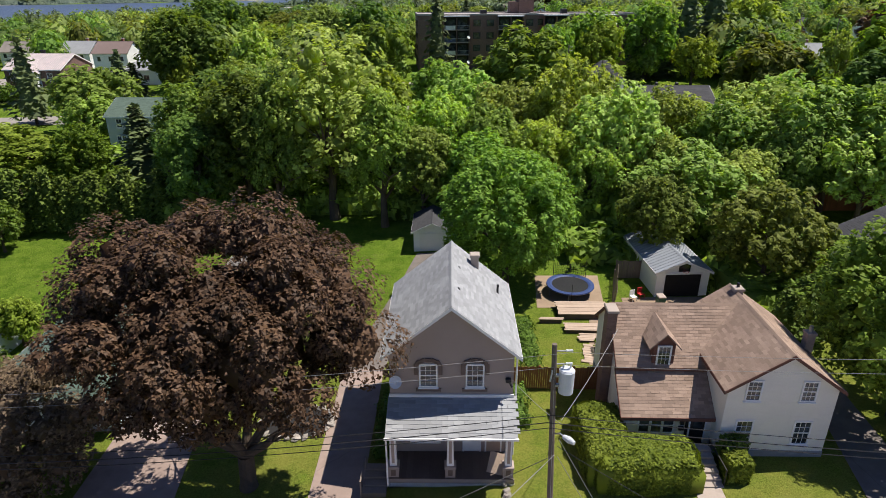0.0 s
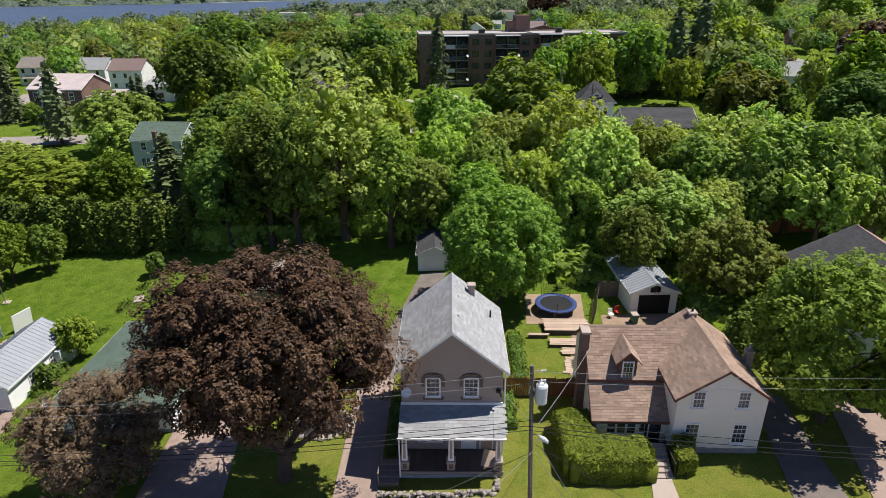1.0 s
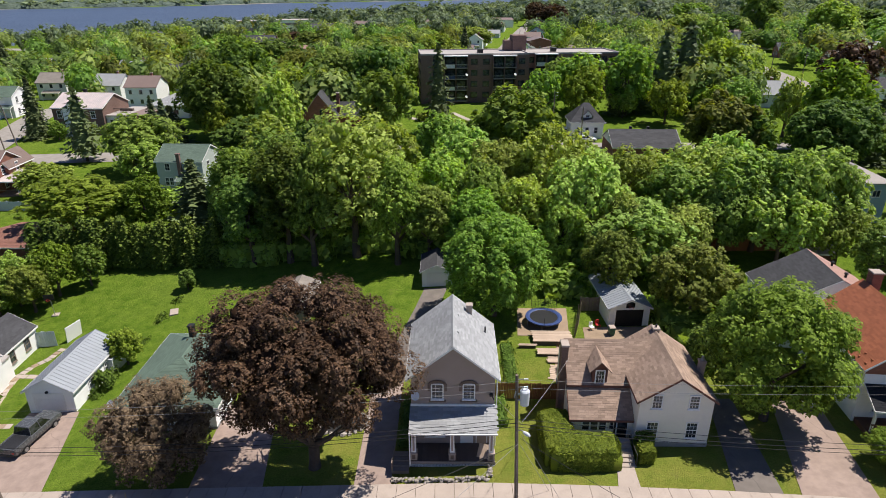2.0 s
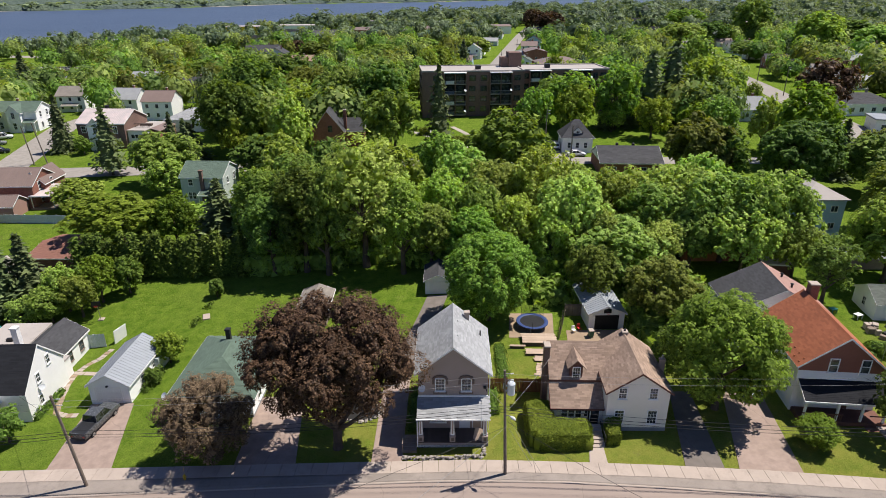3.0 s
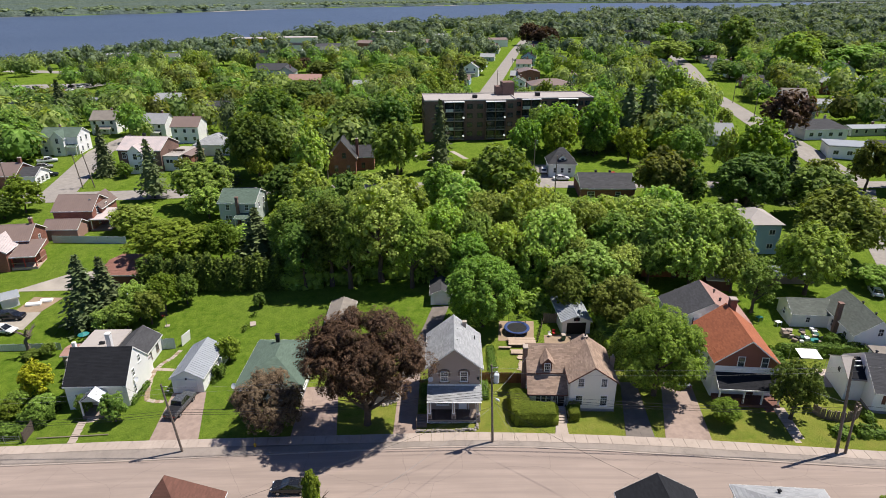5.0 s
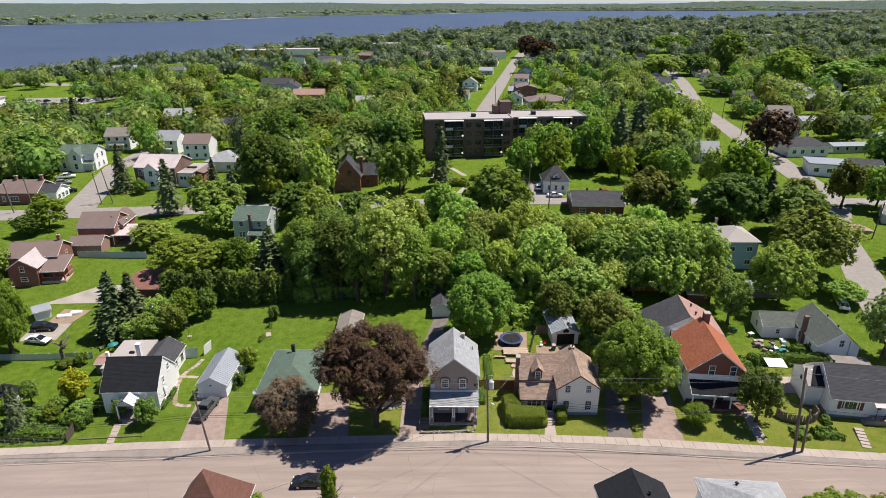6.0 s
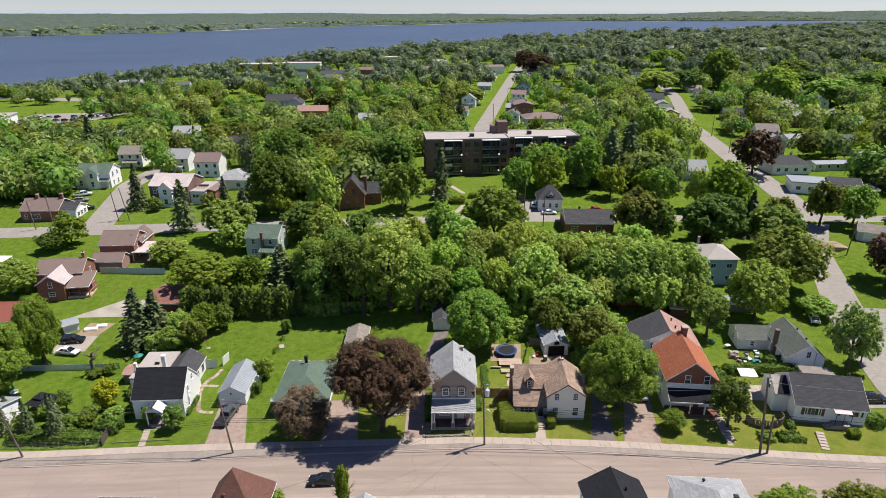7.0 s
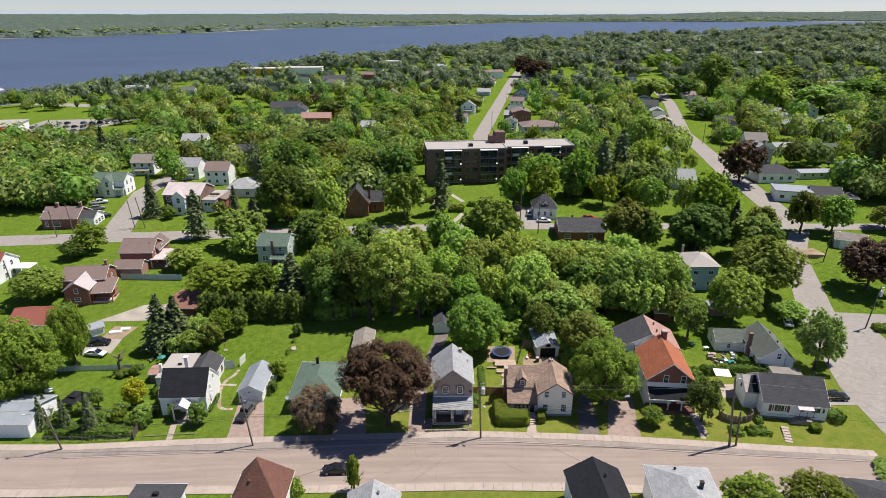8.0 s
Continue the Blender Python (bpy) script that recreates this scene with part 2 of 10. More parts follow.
ORANGE_BRICK = surface("orange_brick", (0.36, 0.16, 0.09), 0.9, 0.25, 0.4, 9, brick=(1.2, 1.4, 1.5))
RUST_GABLE = surface("rust_red_boards", (0.25, 0.10, 0.065), 0.7, 0.12, 0.5, 8, lap=0.15)
SHINGLE_GREY = surface("pale_grey_shingle", (0.36, 0.365, 0.37), 0.9, 0.18, 0.5, 14, island=0.5, stain=0.25)
SHINGLE_BROWN = surface("tan_brown_shingle", (0.315, 0.22, 0.165), 0.9, 0.22, 0.5, 14, tint=(0.38, 0.275, 0.21), island=0.6, stain=0.1)
SHINGLE_BLACK = surface("charcoal_shingle", (0.026, 0.027, 0.031), 0.95, 0.2, 0.5, 14, island=0.4, spec=0.1)
SHINGLE_DARK = surface("dark_grey_shingle", (0.068, 0.068, 0.073), 0.9, 0.2, 0.5, 14, island=0.5, stain=0.1)
SHINGLE_GREEN = surface("faded_green_shingle", (0.115, 0.162, 0.125), 0.9, 0.15, 0.5, 14, island=0.4, stain=0.1)
SHINGLE_MOSS = surface("grey_green_shingle", (0.13, 0.145, 0.125), 0.9, 0.2, 0.5, 14, island=0.5)
SHINGLE_ORANGE = surface("rust_orange_shingle", (0.375, 0.125, 0.062), 0.85, 0.16, 0.5, 14, island=0.45, stain=0.12)
SHINGLE_PINK = surface("faded_pink_shingle", (0.38, 0.23, 0.19), 0.9, 0.15, 0.5, 14, island=0.4)
SHINGLE_MAROON = surface("brown_red_shingle", (0.17, 0.08, 0.06), 0.9, 0.15, 0.5, 14, island=0.4)
METAL_GREY = surface("grey_metal_roof", (0.29, 0.31, 0.335), 0.5, 0.12, 0.4, 5, spec=0.15, stain=0.15)
METAL_BROWN = surface("brown_metal_roof", (0.21, 0.155, 0.135), 0.5, 0.12, 0.4, 5, spec=0.2, stain=0.1)
METAL_RED = surface("red_metal_roof", (0.25, 0.085, 0.06), 0.5, 0.12, 0.4, 5, spec=0.4)
METAL_PALE = surface("weathered_metal_roof", (0.50, 0.46, 0.45), 0.5, 0.2, 0.3, 5, tint=(0.55, 0.45, 0.43), spec=0.15, stain=0.2)
FLAT_ROOF = surface("pale_flat_roof", (0.37, 0.335, 0.31), 0.9, 0.12, 0.15, 3, stain=0.25)
FENCE_GREY = surface("pale_blue_grey_panels", (0.50, 0.55, 0.58), 0.7, 0.12, 0.6, 8, stain=0.2)
SHINGLE_WORN = surface("worn_brown_grey_shingle", (0.26, 0.23, 0.20), 0.9, 0.3, 0.6, 12, island=0.4, stain=0.3)
SHINGLE_RUST = surface("red_brown_shingle", (0.25, 0.12, 0.09), 0.9, 0.15, 0.5, 12, island=0.3)
# darker copy of the drive asphalt, with shade painted into its colour
SHADED_ASPHALT = road_material("drive_asphalt_with_painted_shade", (0.20, 0.172, 0.152), (0.145, 0.125, 0.11), 0.3, 0.9)
WOOD_FENCE = surface("reddish_fence_wood", (0.30, 0.125, 0.05), 0.8, 0.25, 0.8, 12, island=0.3, per_object=0.5)
OLD_WOOD = surface("weathered_wood", (0.26, 0.205, 0.165), 0.9, 0.3, 0.8, 12, per_object=0.5)
PALE_WOOD = surface("pale_deck_wood", (0.50, 0.38, 0.29), 0.85, 0.22, 0.8, 10, per_object=0.4)
DARK_WOOD = surface("dark_deck_wood", (0.13, 0.10, 0.085), 0.85, 0.3, 0.8, 12, per_object=0.4)
POLE_WOOD = surface("grey_pole_wood", (0.17, 0.135, 0.11), 0.9, 0.3, 1.2, 14)
BARK = surface("bark", (0.10, 0.075, 0.055), 0.95, 0.35, 1.5, 10, bump=0.5)
STONE = surface("field_stone", (0.36, 0.32, 0.28), 0.9, 0.3, 0.8, 8, per_object=0.5)
STEEL = surface("grey_steel", (0.35, 0.36, 0.37), 0.4, 0.1, 1, 10, metal=0.7, spec=0.5)
TRANSFORMER = surface("pale_grey_enamel", (0.62, 0.64, 0.66), 0.4, 0.06, 1, 8, stain=0.1, spec=0.5)
BLACK = surface("black_plastic", (0.02, 0.02, 0.022), 0.5, 0.2, 1, 10)
RUBBER = surface("tyre_rubber", (0.018, 0.018, 0.018), 0.85, 0.2, 1, 10)
BLUE_PAD = surface("blue_vinyl", (0.035, 0.06, 0.17), 0.5, 0.1, 1, 8)
GREEN_BIN = surface("green_plastic", (0.03, 0.10, 0.07), 0.5, 0.1, 1, 8)
TEAL = surface("teal_plastic", (0.03, 0.2, 0.19), 0.5, 0.1, 1, 8)
YELLOW = surface("yellow_enamel", (0.65, 0.42, 0.03), 0.5, 0.1, 1, 8)
RED_PAINT = surface("red_paint", (0.42, 0.03, 0.025), 0.5, 0.1, 1, 8)
FOUNDATION = surface("grey_foundation", (0.27, 0.27, 0.275), 0.9, 0.2, 0.6, 10, stain=0.2)
GLASS = glass_material("window_glass")
CAR_GLASS = glass_material("car_glass", (0.008, 0.009, 0.01))
# near black: shade painted into openings, recesses and the porch underside; bed soil too
SHADE_AND_BLACK = surface("painted_shade_and_black", (0.02, 0.018, 0.017), 0.9, 0.2, 1, 8)
LEAF = leaf_material("maple_leaves", (0.180, 0.265, 0.047), (0.314, 0.419, 0.086))
LEAF_BRIGHT = leaf_material("bright_maple_leaves", (0.172, 0.309, 0.052), (0.300, 0.465, 0.090), 0.2)
LEAF_LIGHT = leaf_material("light_spring_leaves", (0.276, 0.375, 0.075), (0.419, 0.530, 0.135))
LEAF_FRONT = leaf_material("garden_maple_leaves", (0.145, 0.232, 0.030), (0.264, 0.370, 0.052), 0.15)
LEAF_TOWN = leaf_material("town_leaves", (0.184, 0.258, 0.071), (0.313, 0.393, 0.113), 1.0)
LEAF_WILLOW = leaf_material("willow_leaves", (0.197, 0.260, 0.073), (0.308, 0.382, 0.116))
LEAF_LIME = leaf_material("lime_leaves", (0.179, 0.260, 0.027), (0.273, 0.364, 0.049))
LEAF_DARK = leaf_material("deep_green_leaves", (0.112, 0.196, 0.036), (0.214, 0.308, 0.061))
LEAF_OLIVE = leaf_material("olive_leaves", (0.155, 0.204, 0.036), (0.257, 0.312, 0.061))
LEAF_PURPLE = leaf_material("purple_maple_leaves", (0.048, 0.027, 0.016), (0.17, 0.102, 0.062), 0.2, 0.25, 0.5)
LEAF_RUSSET = leaf_material("russet_bush_leaves", (0.134, 0.089, 0.057), (0.242, 0.174, 0.111), 0.2, 0.2)
LEAF_YELLOW = leaf_material("golden_leaves", (0.375, 0.383, 0.026), (0.536, 0.553, 0.045), 0.0)
NEEDLE = leaf_material("spruce_needles", (0.077, 0.110, 0.043), (0.154, 0.194, 0.076), 0.5, 0.1)
CEDAR = leaf_material("cedar_sprays", (0.077, 0.127, 0.019), (0.168, 0.229, 0.036), 0.3, 0.15)
HEDGE = leaf_material("clipped_hedge_leaves", (0.107, 0.154, 0.015), (0.214, 0.254, 0.032), 0.2, 0.2)
SHRUB = leaf_material("shrub_leaves", (0.085, 0.146, 0.020), (0.160, 0.233, 0.041), 0.6, 0.25)
# greyer, bluer greens: distance haze painted into the far leaf colours
LEAF_HAZE = leaf_material("haze_tinted_far_leaves", (0.130, 0.173, 0.099), (0.211, 0.265, 0.145), 0.5, 0.3)
LEAF_HAZE_DARK = leaf_material("haze_tinted_dark_far_leaves", (0.086, 0.126, 0.078), (0.146, 0.194, 0.116), 0.5, 0.3)


# ---- building blocks ----
class Form:
    """Vertices and faces gathered for one mesh."""

    def __init__(self):
        self.v, self.f = [], []

    def add(self, verts, faces):
        n = len(self.v)
        self.v += [tuple(p) for p in verts]
        self.f += [tuple(i + n for i in q) for q in faces]
        return self

    def box(self, x0, x1, y0, y1, z0, z1, m=None):
        p = [Vector(c) for c in ((x0, y0, z0), (x1, y0, z0), (x1, y1, z0), (x0, y1, z0), (x0, y0, z1), (x1, y0, z1), (x1, y1, z1), (x0, y1, z1))]
        if m:
            p = [m @ c for c in p]
        return self.add(p, ((0, 3, 2, 1), (4, 5, 6, 7), (0, 1, 5, 4), (1, 2, 6, 5), (2, 3, 7, 6), (3, 0, 4, 7)))

    def soft_box(self, x0, x1, y0, y1, z0, z1, b=0.03, m=None):
        """A box with its upper edges and corners cut."""
        ring = lambda d, z: [(x0 + d, y0 + d, z), (x1 - d, y0 + d, z), (x1 - d, y1 - d, z), (x0 + d, y1 - d, z)]
        p = [Vector(c) for c in ring(0, z0) + ring(0, z1 - b) + ring(b, z1)]
        if m:
            p = [m @ c for c in p]
        q = [(0, 3, 2, 1), (8, 9, 10, 11)]
        for k in (0, 4):
            q += [(k + i, k + (i + 1) % 4, k + 4 + (i + 1) % 4, k + 4 + i) for i in range(4)]
        return self.add(p, q)

    def tube(self, a, b, r0, r1=None, n=8, caps=True):
        a, b = Vector(a), Vector(b)
        r1 = r0 if r1 is None else r1
        w = (b - a).normalized()
        u = w.orthogonal().normalized()
        t = w.cross(u)
        ring = lambda c, r: [c + r * (math.cos(6.28319 * i / n) * u + math.sin(6.28319 * i / n) * t) for i in range(n)]
        q = [(i, (i + 1) % n, n + (i + 1) % n, n + i) for i in range(n)]
        if caps:
            q += [tuple(range(n - 1, -1, -1)), tuple(range(n, 2 * n))]
        return self.add(ring(a, r0) + ring(b, r1), q)

    def line(self, pts, r, n=5):
        """One joined tube through all the points."""
        pts = [Vector(p) for p in pts]
        v, q = [], []
        for i, p in enumerate(pts):
            w = (pts[min(i + 1, len(pts) - 1)] - pts[max(i - 1, 0)]).normalized()
            u = w.cross(Vector((0, 0, 1)))
            u = u.normalized() if u.length > 1e-4 else Vector((1, 0, 0))
            t = w.cross(u)
            v += [p + r * (math.cos(6.28319 * k / n) * u + math.sin(6.28319 * k / n) * t) for k in range(n)]
        for i in range(len(pts) - 1):
            q += [(i * n + k, i * n + (k + 1) % n, (i + 1) * n + (k + 1) % n, (i + 1) * n + k) for k in range(n)]
        return self.add(v, q)

    def slab(self, quad, t):
        """A plate under a quad of corners (upper face, counter-clockwise from above), t thick."""
        q = [Vector(c) for c in quad]
        k = len(q)
        low = [c - Vector((0, 0, t)) for c in q]
        return self.add(q + low, [tuple(range(k)), tuple(range(2 * k - 1, k - 1, -1))] + [(i, k + i, k + (i + 1) % k, (i + 1) % k) for i in range(k)])

    def ring(self, c, r, tube_r, n=28, k=6):
        c = Vector(c)
        v, f = [], []
        for i in range(n):
            a = 6.28319 * i / n
            for j in range(k):
                e = 6.28319 * j / k
                d = r + tube_r * math.cos(e)
                v.append(c + Vector((d * math.cos(a), d * math.sin(a), tube_r * math.sin(e))))
        for i in range(n):
            for j in range(k):
                f.append((i * k + j, ((i + 1) % n) * k + j, ((i + 1) % n) * k + (j + 1) % k, i * k + (j + 1) % k))
        return self.add(v, f)

    def disc(self, c, r, n=28):
        c = Vector(c)
        return self.add([c + Vector((r * math.cos(6.28319 * i / n), r * math.sin(6.28319 * i / n), 0)) for i in range(n)], [tuple(range(n))])

    def mesh(self, name, mat):
        me = bpy.data.meshes.new(name)
        me.from_pydata(self.v, [], self.f)
        me.materials.append(mat)
        me.update()
        return me


def part(name, form, mat, parent=None, label=""):
    ob = new(name, form if isinstance(form, bpy.types.Mesh) else form.mesh(name, mat))
    ob.parent = parent
    if label:
        tagged(ob, label)
    return ob


def thing(name, x, y, turn, label, category, group="", z=None, kind="", size=1.0):
    ob = new(name)
    ob.empty_display_size = 0.5
    ob.matrix_basis = pose(x, y, ground_z(x, y) if z is None else z, 0, 0, turn) @ Matrix.Scale(size, 4)
    return tagged(ob, label, category, group, kind)


# ---- roofs, walls, windows ----
def shingled(form, a, b, c, d, rng, course=0.165, tab=0.5, lift=0.007):
    """Courses of tabs on the quad a-b (eave) to d-c (ridge side); each tab a thin wedge with its own front edge."""
    a, b, c, d = (Vector(p) for p in (a, b, c, d))
    rise = (d - a).length
    up = ((b - a).cross(d - a)).normalized()
    if up.z < 0:
        up = -up
    rows = max(1, int(rise / course))
    for i in range(rows):
        s0, s1 = i / rows, min(1.0, (i + 1.25) / rows)
        l0, r0 = a.lerp(d, s0), b.lerp(c, s0)
        l1, r1 = a.lerp(d, s1), b.lerp(c, s1)
        width = (r0 - l0).length
        if width < 0.15:
            continue
        n = max(1, int(width / tab))
        cuts = [0.0] + [(k + (0.5 if i % 2 else 0.0) + rng.uniform(-0.12, 0.12)) / n for k in range(1, n)] + [1.0]
        for k in range(n):
            u, w = cuts[k], max(cuts[k], cuts[k + 1] - 0.015 / max(width, 0.5))
            h = lift * rng.uniform(0.8, 2.2)
            p = [l0.lerp(r0, u), l0.lerp(r0, w), l1.lerp(r1, w), l1.lerp(r1, u)]
            f0, f1 = p[0] + up * (h + 0.008), p[1] + up * (h + 0.008)
            g1, g0 = p[2] + up * 0.004, p[3] + up * 0.004
            form.add([p[0] - up * 0.01, p[1] - up * 0.01, f1, f0, g1, g0], ((0, 1, 2, 3), (3, 2, 4, 5)))


def ribbed(form, a, b, c, d, step=0.45, h=0.035):
    """Standing ribs of a metal roof from eave to ridge."""
    a, b, c, d = (Vector(p) for p in (a, b, c, d))
    up = ((b - a).cross(d - a)).normalized()
    if up.z < 0:
        up = -up
    n = max(2, int((b - a).length / step))
    for k in range(n + 1):
        u = k / n
        p, q = a.lerp(b, u), d.lerp(c, u)
        side = (b - a).normalized() * 0.02
        form.add([p - side, p + side, p + side * 0.6 + up * h, p - side * 0.6 + up * h, q - side, q + side, q + side * 0.6 + up * h, q - side * 0.6 + up * h],
                 ((0, 1, 2, 3), (1, 5, 6, 2), (2, 6, 7, 3), (3, 7, 4, 0), (4, 7, 6, 5)))


def cladding(h, quads, mat, style, tab=0.5, seed=1):
    """Shingles or ribs over each slope of a roof, one part a slope."""
    if style == "none":
        return
    rng = random.Random(seed)
    for q in quads:
        f = Form()
        if style == "metal":
            ribbed(f, *q)
            part("roof_ribs", f, mat, h)
        else:
            shingled(f, *q, rng, 0.2 if style == "shingle" else 0.34, tab if style == "shingle" else 1.0)
            tagged(part("shingles", f, mat, h), kind="stuff")


def gable_block(h, x0, x1, y0, y1, eave, ridge, axis, wall, roof, over=0.35, rake=None, style="shingle", fascia=None, base=None, z0=-0.6, seed=1, end_mat=None, tab=0.5):
    """Walls under a gable roof whose ridge runs along axis; eave and ridge are heights of the wall's top and the peak."""
    rake = over if rake is None else rake
    f = Form()
    if axis == "y":
        xm, half = (x0 + x1) / 2, (x1 - x0) / 2
        s = (ridge - eave) / half
        f.add([(x0, y0, z0), (x1, y0, z0), (x1, y0, eave), (xm, y0, ridge), (x0, y0, eave), (x0, y1, z0), (x1, y1, z0), (x1, y1, eave), (xm, y1, ridge), (x0, y1, eave)],
              ((0, 1, 2, 3, 4), (9, 8, 7, 6, 5), (1, 6, 7, 2), (5, 0, 4, 9), (2, 7, 8, 3), (4, 3, 8, 9)))
        e = eave - s * over + 0.12
        r = ridge + 0.12
        quads = [((x0 - over, y1 + rake, e), (x0 - over, y0 - rake, e), (xm, y0 - rake, r), (xm, y1 + rake, r)),
                 ((x1 + over, y0 - rake, e), (x1 + over, y1 + rake, e), (xm, y1 + rake, r), (xm, y0 - rake, r))]
    else:
        ym, half = (y0 + y1) / 2, (y1 - y0) / 2
        s = (ridge - eave) / half
        f.add([(x0, y1, z0), (x0, y0, z0), (x0, y0, eave), (x0, ym, ridge), (x0, y1, eave), (x1, y1, z0), (x1, y0, z0), (x1, y0, eave), (x1, ym, ridge), (x1, y1, eave)],
              ((0, 1, 2, 3, 4), (9, 8, 7, 6, 5), (1, 6, 7, 2), (5, 0, 4, 9), (2, 7, 8, 3), (4, 3, 8, 9)))
        e = eave - s * over + 0.12
        r = ridge + 0.12
        quads = [((x0 - rake, y0 - over, e), (x1 + rake, y0 - over, e), (x1 + rake, ym, r), (x0 - rake, ym, r)),
                 ((x1 + rake, y1 + over, e), (x0 - rake, y1 + over, e), (x0 - rake, ym, r), (x1 + rake, ym, r))]
    part("wall", f, wall, h)
    if end_mat:
        if axis == "y":
            for yy, k in ((y0 - 0.015, 1), (y1 + 0.015, -1)):
                part("gable_cladding", Form().add([(x0 - 0.01, yy, eave), (x1 + 0.01, yy, eave), (xm, yy, ridge)], ((0, 1, 2),) if k > 0 else ((2, 1, 0),)), end_mat, h)
        else:
            for xx, k in ((x0 - 0.015, 1), (x1 + 0.015, -1)):
                part("gable_cladding", Form().add([(xx, y1, eave), (xx, y0, eave), (xx, ym, ridge)], ((0, 1, 2),) if k > 0 else ((2, 1, 0),)), end_mat, h)
    deck = Form()
    for q in quads:
        deck.slab(q, 0.13)
    part("roof", deck, roof, h)
    cladding(h, quads, roof, style, tab, seed)
    if fascia and style != "none":
        for q in quads:
            a, b, c, d = (Vector(p) for p in q)
            dn = Vector((0, 0, -0.2))
            for p, w in ((a, b), (b, c), (d, a)):
                t = (w - p).normalized()
                n = Vector((t.y, -t.x, 0)).normalized() * 0.03
                lo = Vector((0, 0, -0.005))
                k = [v + lo for v in (p + n, w + n, w + n + dn, p + n + dn, p - n, w - n, w - n + dn, p - n + dn)]
                part("fascia_board", Form().add(k, ((0, 1, 2, 3), (7, 6, 5, 4), (0, 4, 5, 1), (3, 2, 6, 7))), fascia, h)
    cap = Form()
    c0, c1 = Vector(quads[0][2]), Vector(quads[0][3])
    w = Vector((0.13, 0, -0.13 * s)) if axis == "y" else Vector((0, 0.13, -0.13 * s))
    w2 = Vector((-w.x, -w.y, w.z))
    u = Vector((0, 0, 0.035))
    cap.add([c0 + w + u, c0 + u * 1.3, c0 + w2 + u, c1 + w + u, c1 + u * 1.3, c1 + w2 + u], ((0, 1, 4, 3), (1, 2, 5, 4)))
    part("ridge_cap", cap, roof, h)
    if base:
        part("foundation", Form().box(x0 - 0.03, x1 + 0.03, y0 - 0.03, y1 + 0.03, z0, 0.45), base, h)
    return quads


def hip_block(h, x0, x1, y0, y1, eave, peak, wall, roof, over=0.4, style="shingle", fascia=None, z0=-0.6, inset=None, base=None, seed=2, tab=0.5):
    """Walls under a hip roof; the ridge runs along the longer side."""
    part("wall", Form().box(x0, x1, y0, y1, z0, eave + 0.02), wall, h)
    a, b, c, d = (x0 - over, y0 - over), (x1 + over, y0 - over), (x1 + over, y1 + over), (x0 - over, y1 + over)
    e = eave + 0.05
    wx, wy = x1 - x0, y1 - y0
    k = inset if inset is not None else min(wx, wy) / 2 + over
    if wx >= wy:
        p, q = (x0 - over + k, (y0 + y1) / 2, peak), (x1 + over - k, (y0 + y1) / 2, peak)
        quads = [((*a, e), (*b, e), q, p), ((*b, e), (*c, e), q, q), ((*c, e), (*d, e), p, q), ((*d, e), (*a, e), p, p)]
    else:
        p, q = ((x0 + x1) / 2, y0 - over + k, peak), ((x0 + x1) / 2, y1 + over - k, peak)
        quads = [((*a, e), (*b, e), p, p), ((*b, e), (*c, e), q, p), ((*c, e), (*d, e), q, q), ((*d, e), (*a, e), p, q)]
    f = Form()
    for s in quads:
        s3 = s[:3] if s[2] == s[3] else s
        f.add(s3, (tuple(range(len(s3))),))
    f.box(a[0], b[0], a[1], c[1], e - 0.14, e - 0.005)
    part("roof", f, roof, h)
    cladding(h, quads, roof, style, tab, seed)
    if fascia and style != "none":
        for u, w in ((a, b), (b, c), (c, d), (d, a)):
            m = Vector((w[0] - u[0], w[1] - u[1], 0)).normalized()
            n = Vector((m.y, -m.x, 0)) * 0.03
            u, w = Vector((*u, e + 0.01)), Vector((*w, e + 0.01))
            dn = Vector((0, 0, -0.2))
            part("fascia_board", Form().add([u + n, w + n, w + n + dn, u + n + dn, u - n, w - n, w - n + dn, u - n + dn], ((0, 3, 2, 1), (7, 4, 5, 6), (0, 1, 5, 4), (3, 7, 6, 2))), fascia, h)
    if base:
        part("foundation", Form().box(x0 - 0.03, x1 + 0.03, y0 - 0.03, y1 + 0.03, z0, 0.45), base, h)
    return quads


def shed_roof(h, x0, x1, y0, y1, z_front, z_back, roof, style="shingle", fascia=None, t=0.12, seed=3, tab=0.5, name="lean_to_roof"):
    """A single slope that falls from y1 to y0."""
    q = ((x0, y0, z_front), (x1, y0, z_front), (x1, y1, z_back), (x0, y1, z_back))
    part(name, Form().slab(q, t), roof, h)
    cladding(h, [q], roof, style, tab, seed)
    if fascia:
        s = (z_back - z_front) / (y1 - y0)
        g = Form().box(x0 - 0.04, x1 + 0.04, y0 - 0.06, y0 - 0.005, z_front - 0.2, z_front + 0.015)
        for xx in (x0 - 0.045, x1 + 0.005):
            g.add([(xx, y0, z_front - 0.18), (xx + 0.04, y0, z_front - 0.18), (xx + 0.04, y1, z_back - 0.18), (xx, y1, z_back - 0.18),
                   (xx, y0, z_front + 0.02), (xx + 0.04, y0, z_front + 0.02), (xx + 0.04, y1, z_back + 0.02), (xx, y1, z_back + 0.02)],
                  ((0, 3, 2, 1), (4, 5, 6, 7), (0, 1, 5, 4), (1, 2, 6, 5), (2, 3, 7, 6), (3, 0, 4, 7)))
        part("gutter", g, fascia, h)
    return q


FACES = {"S": 0, "E": 90, "N": 180, "W": 270}


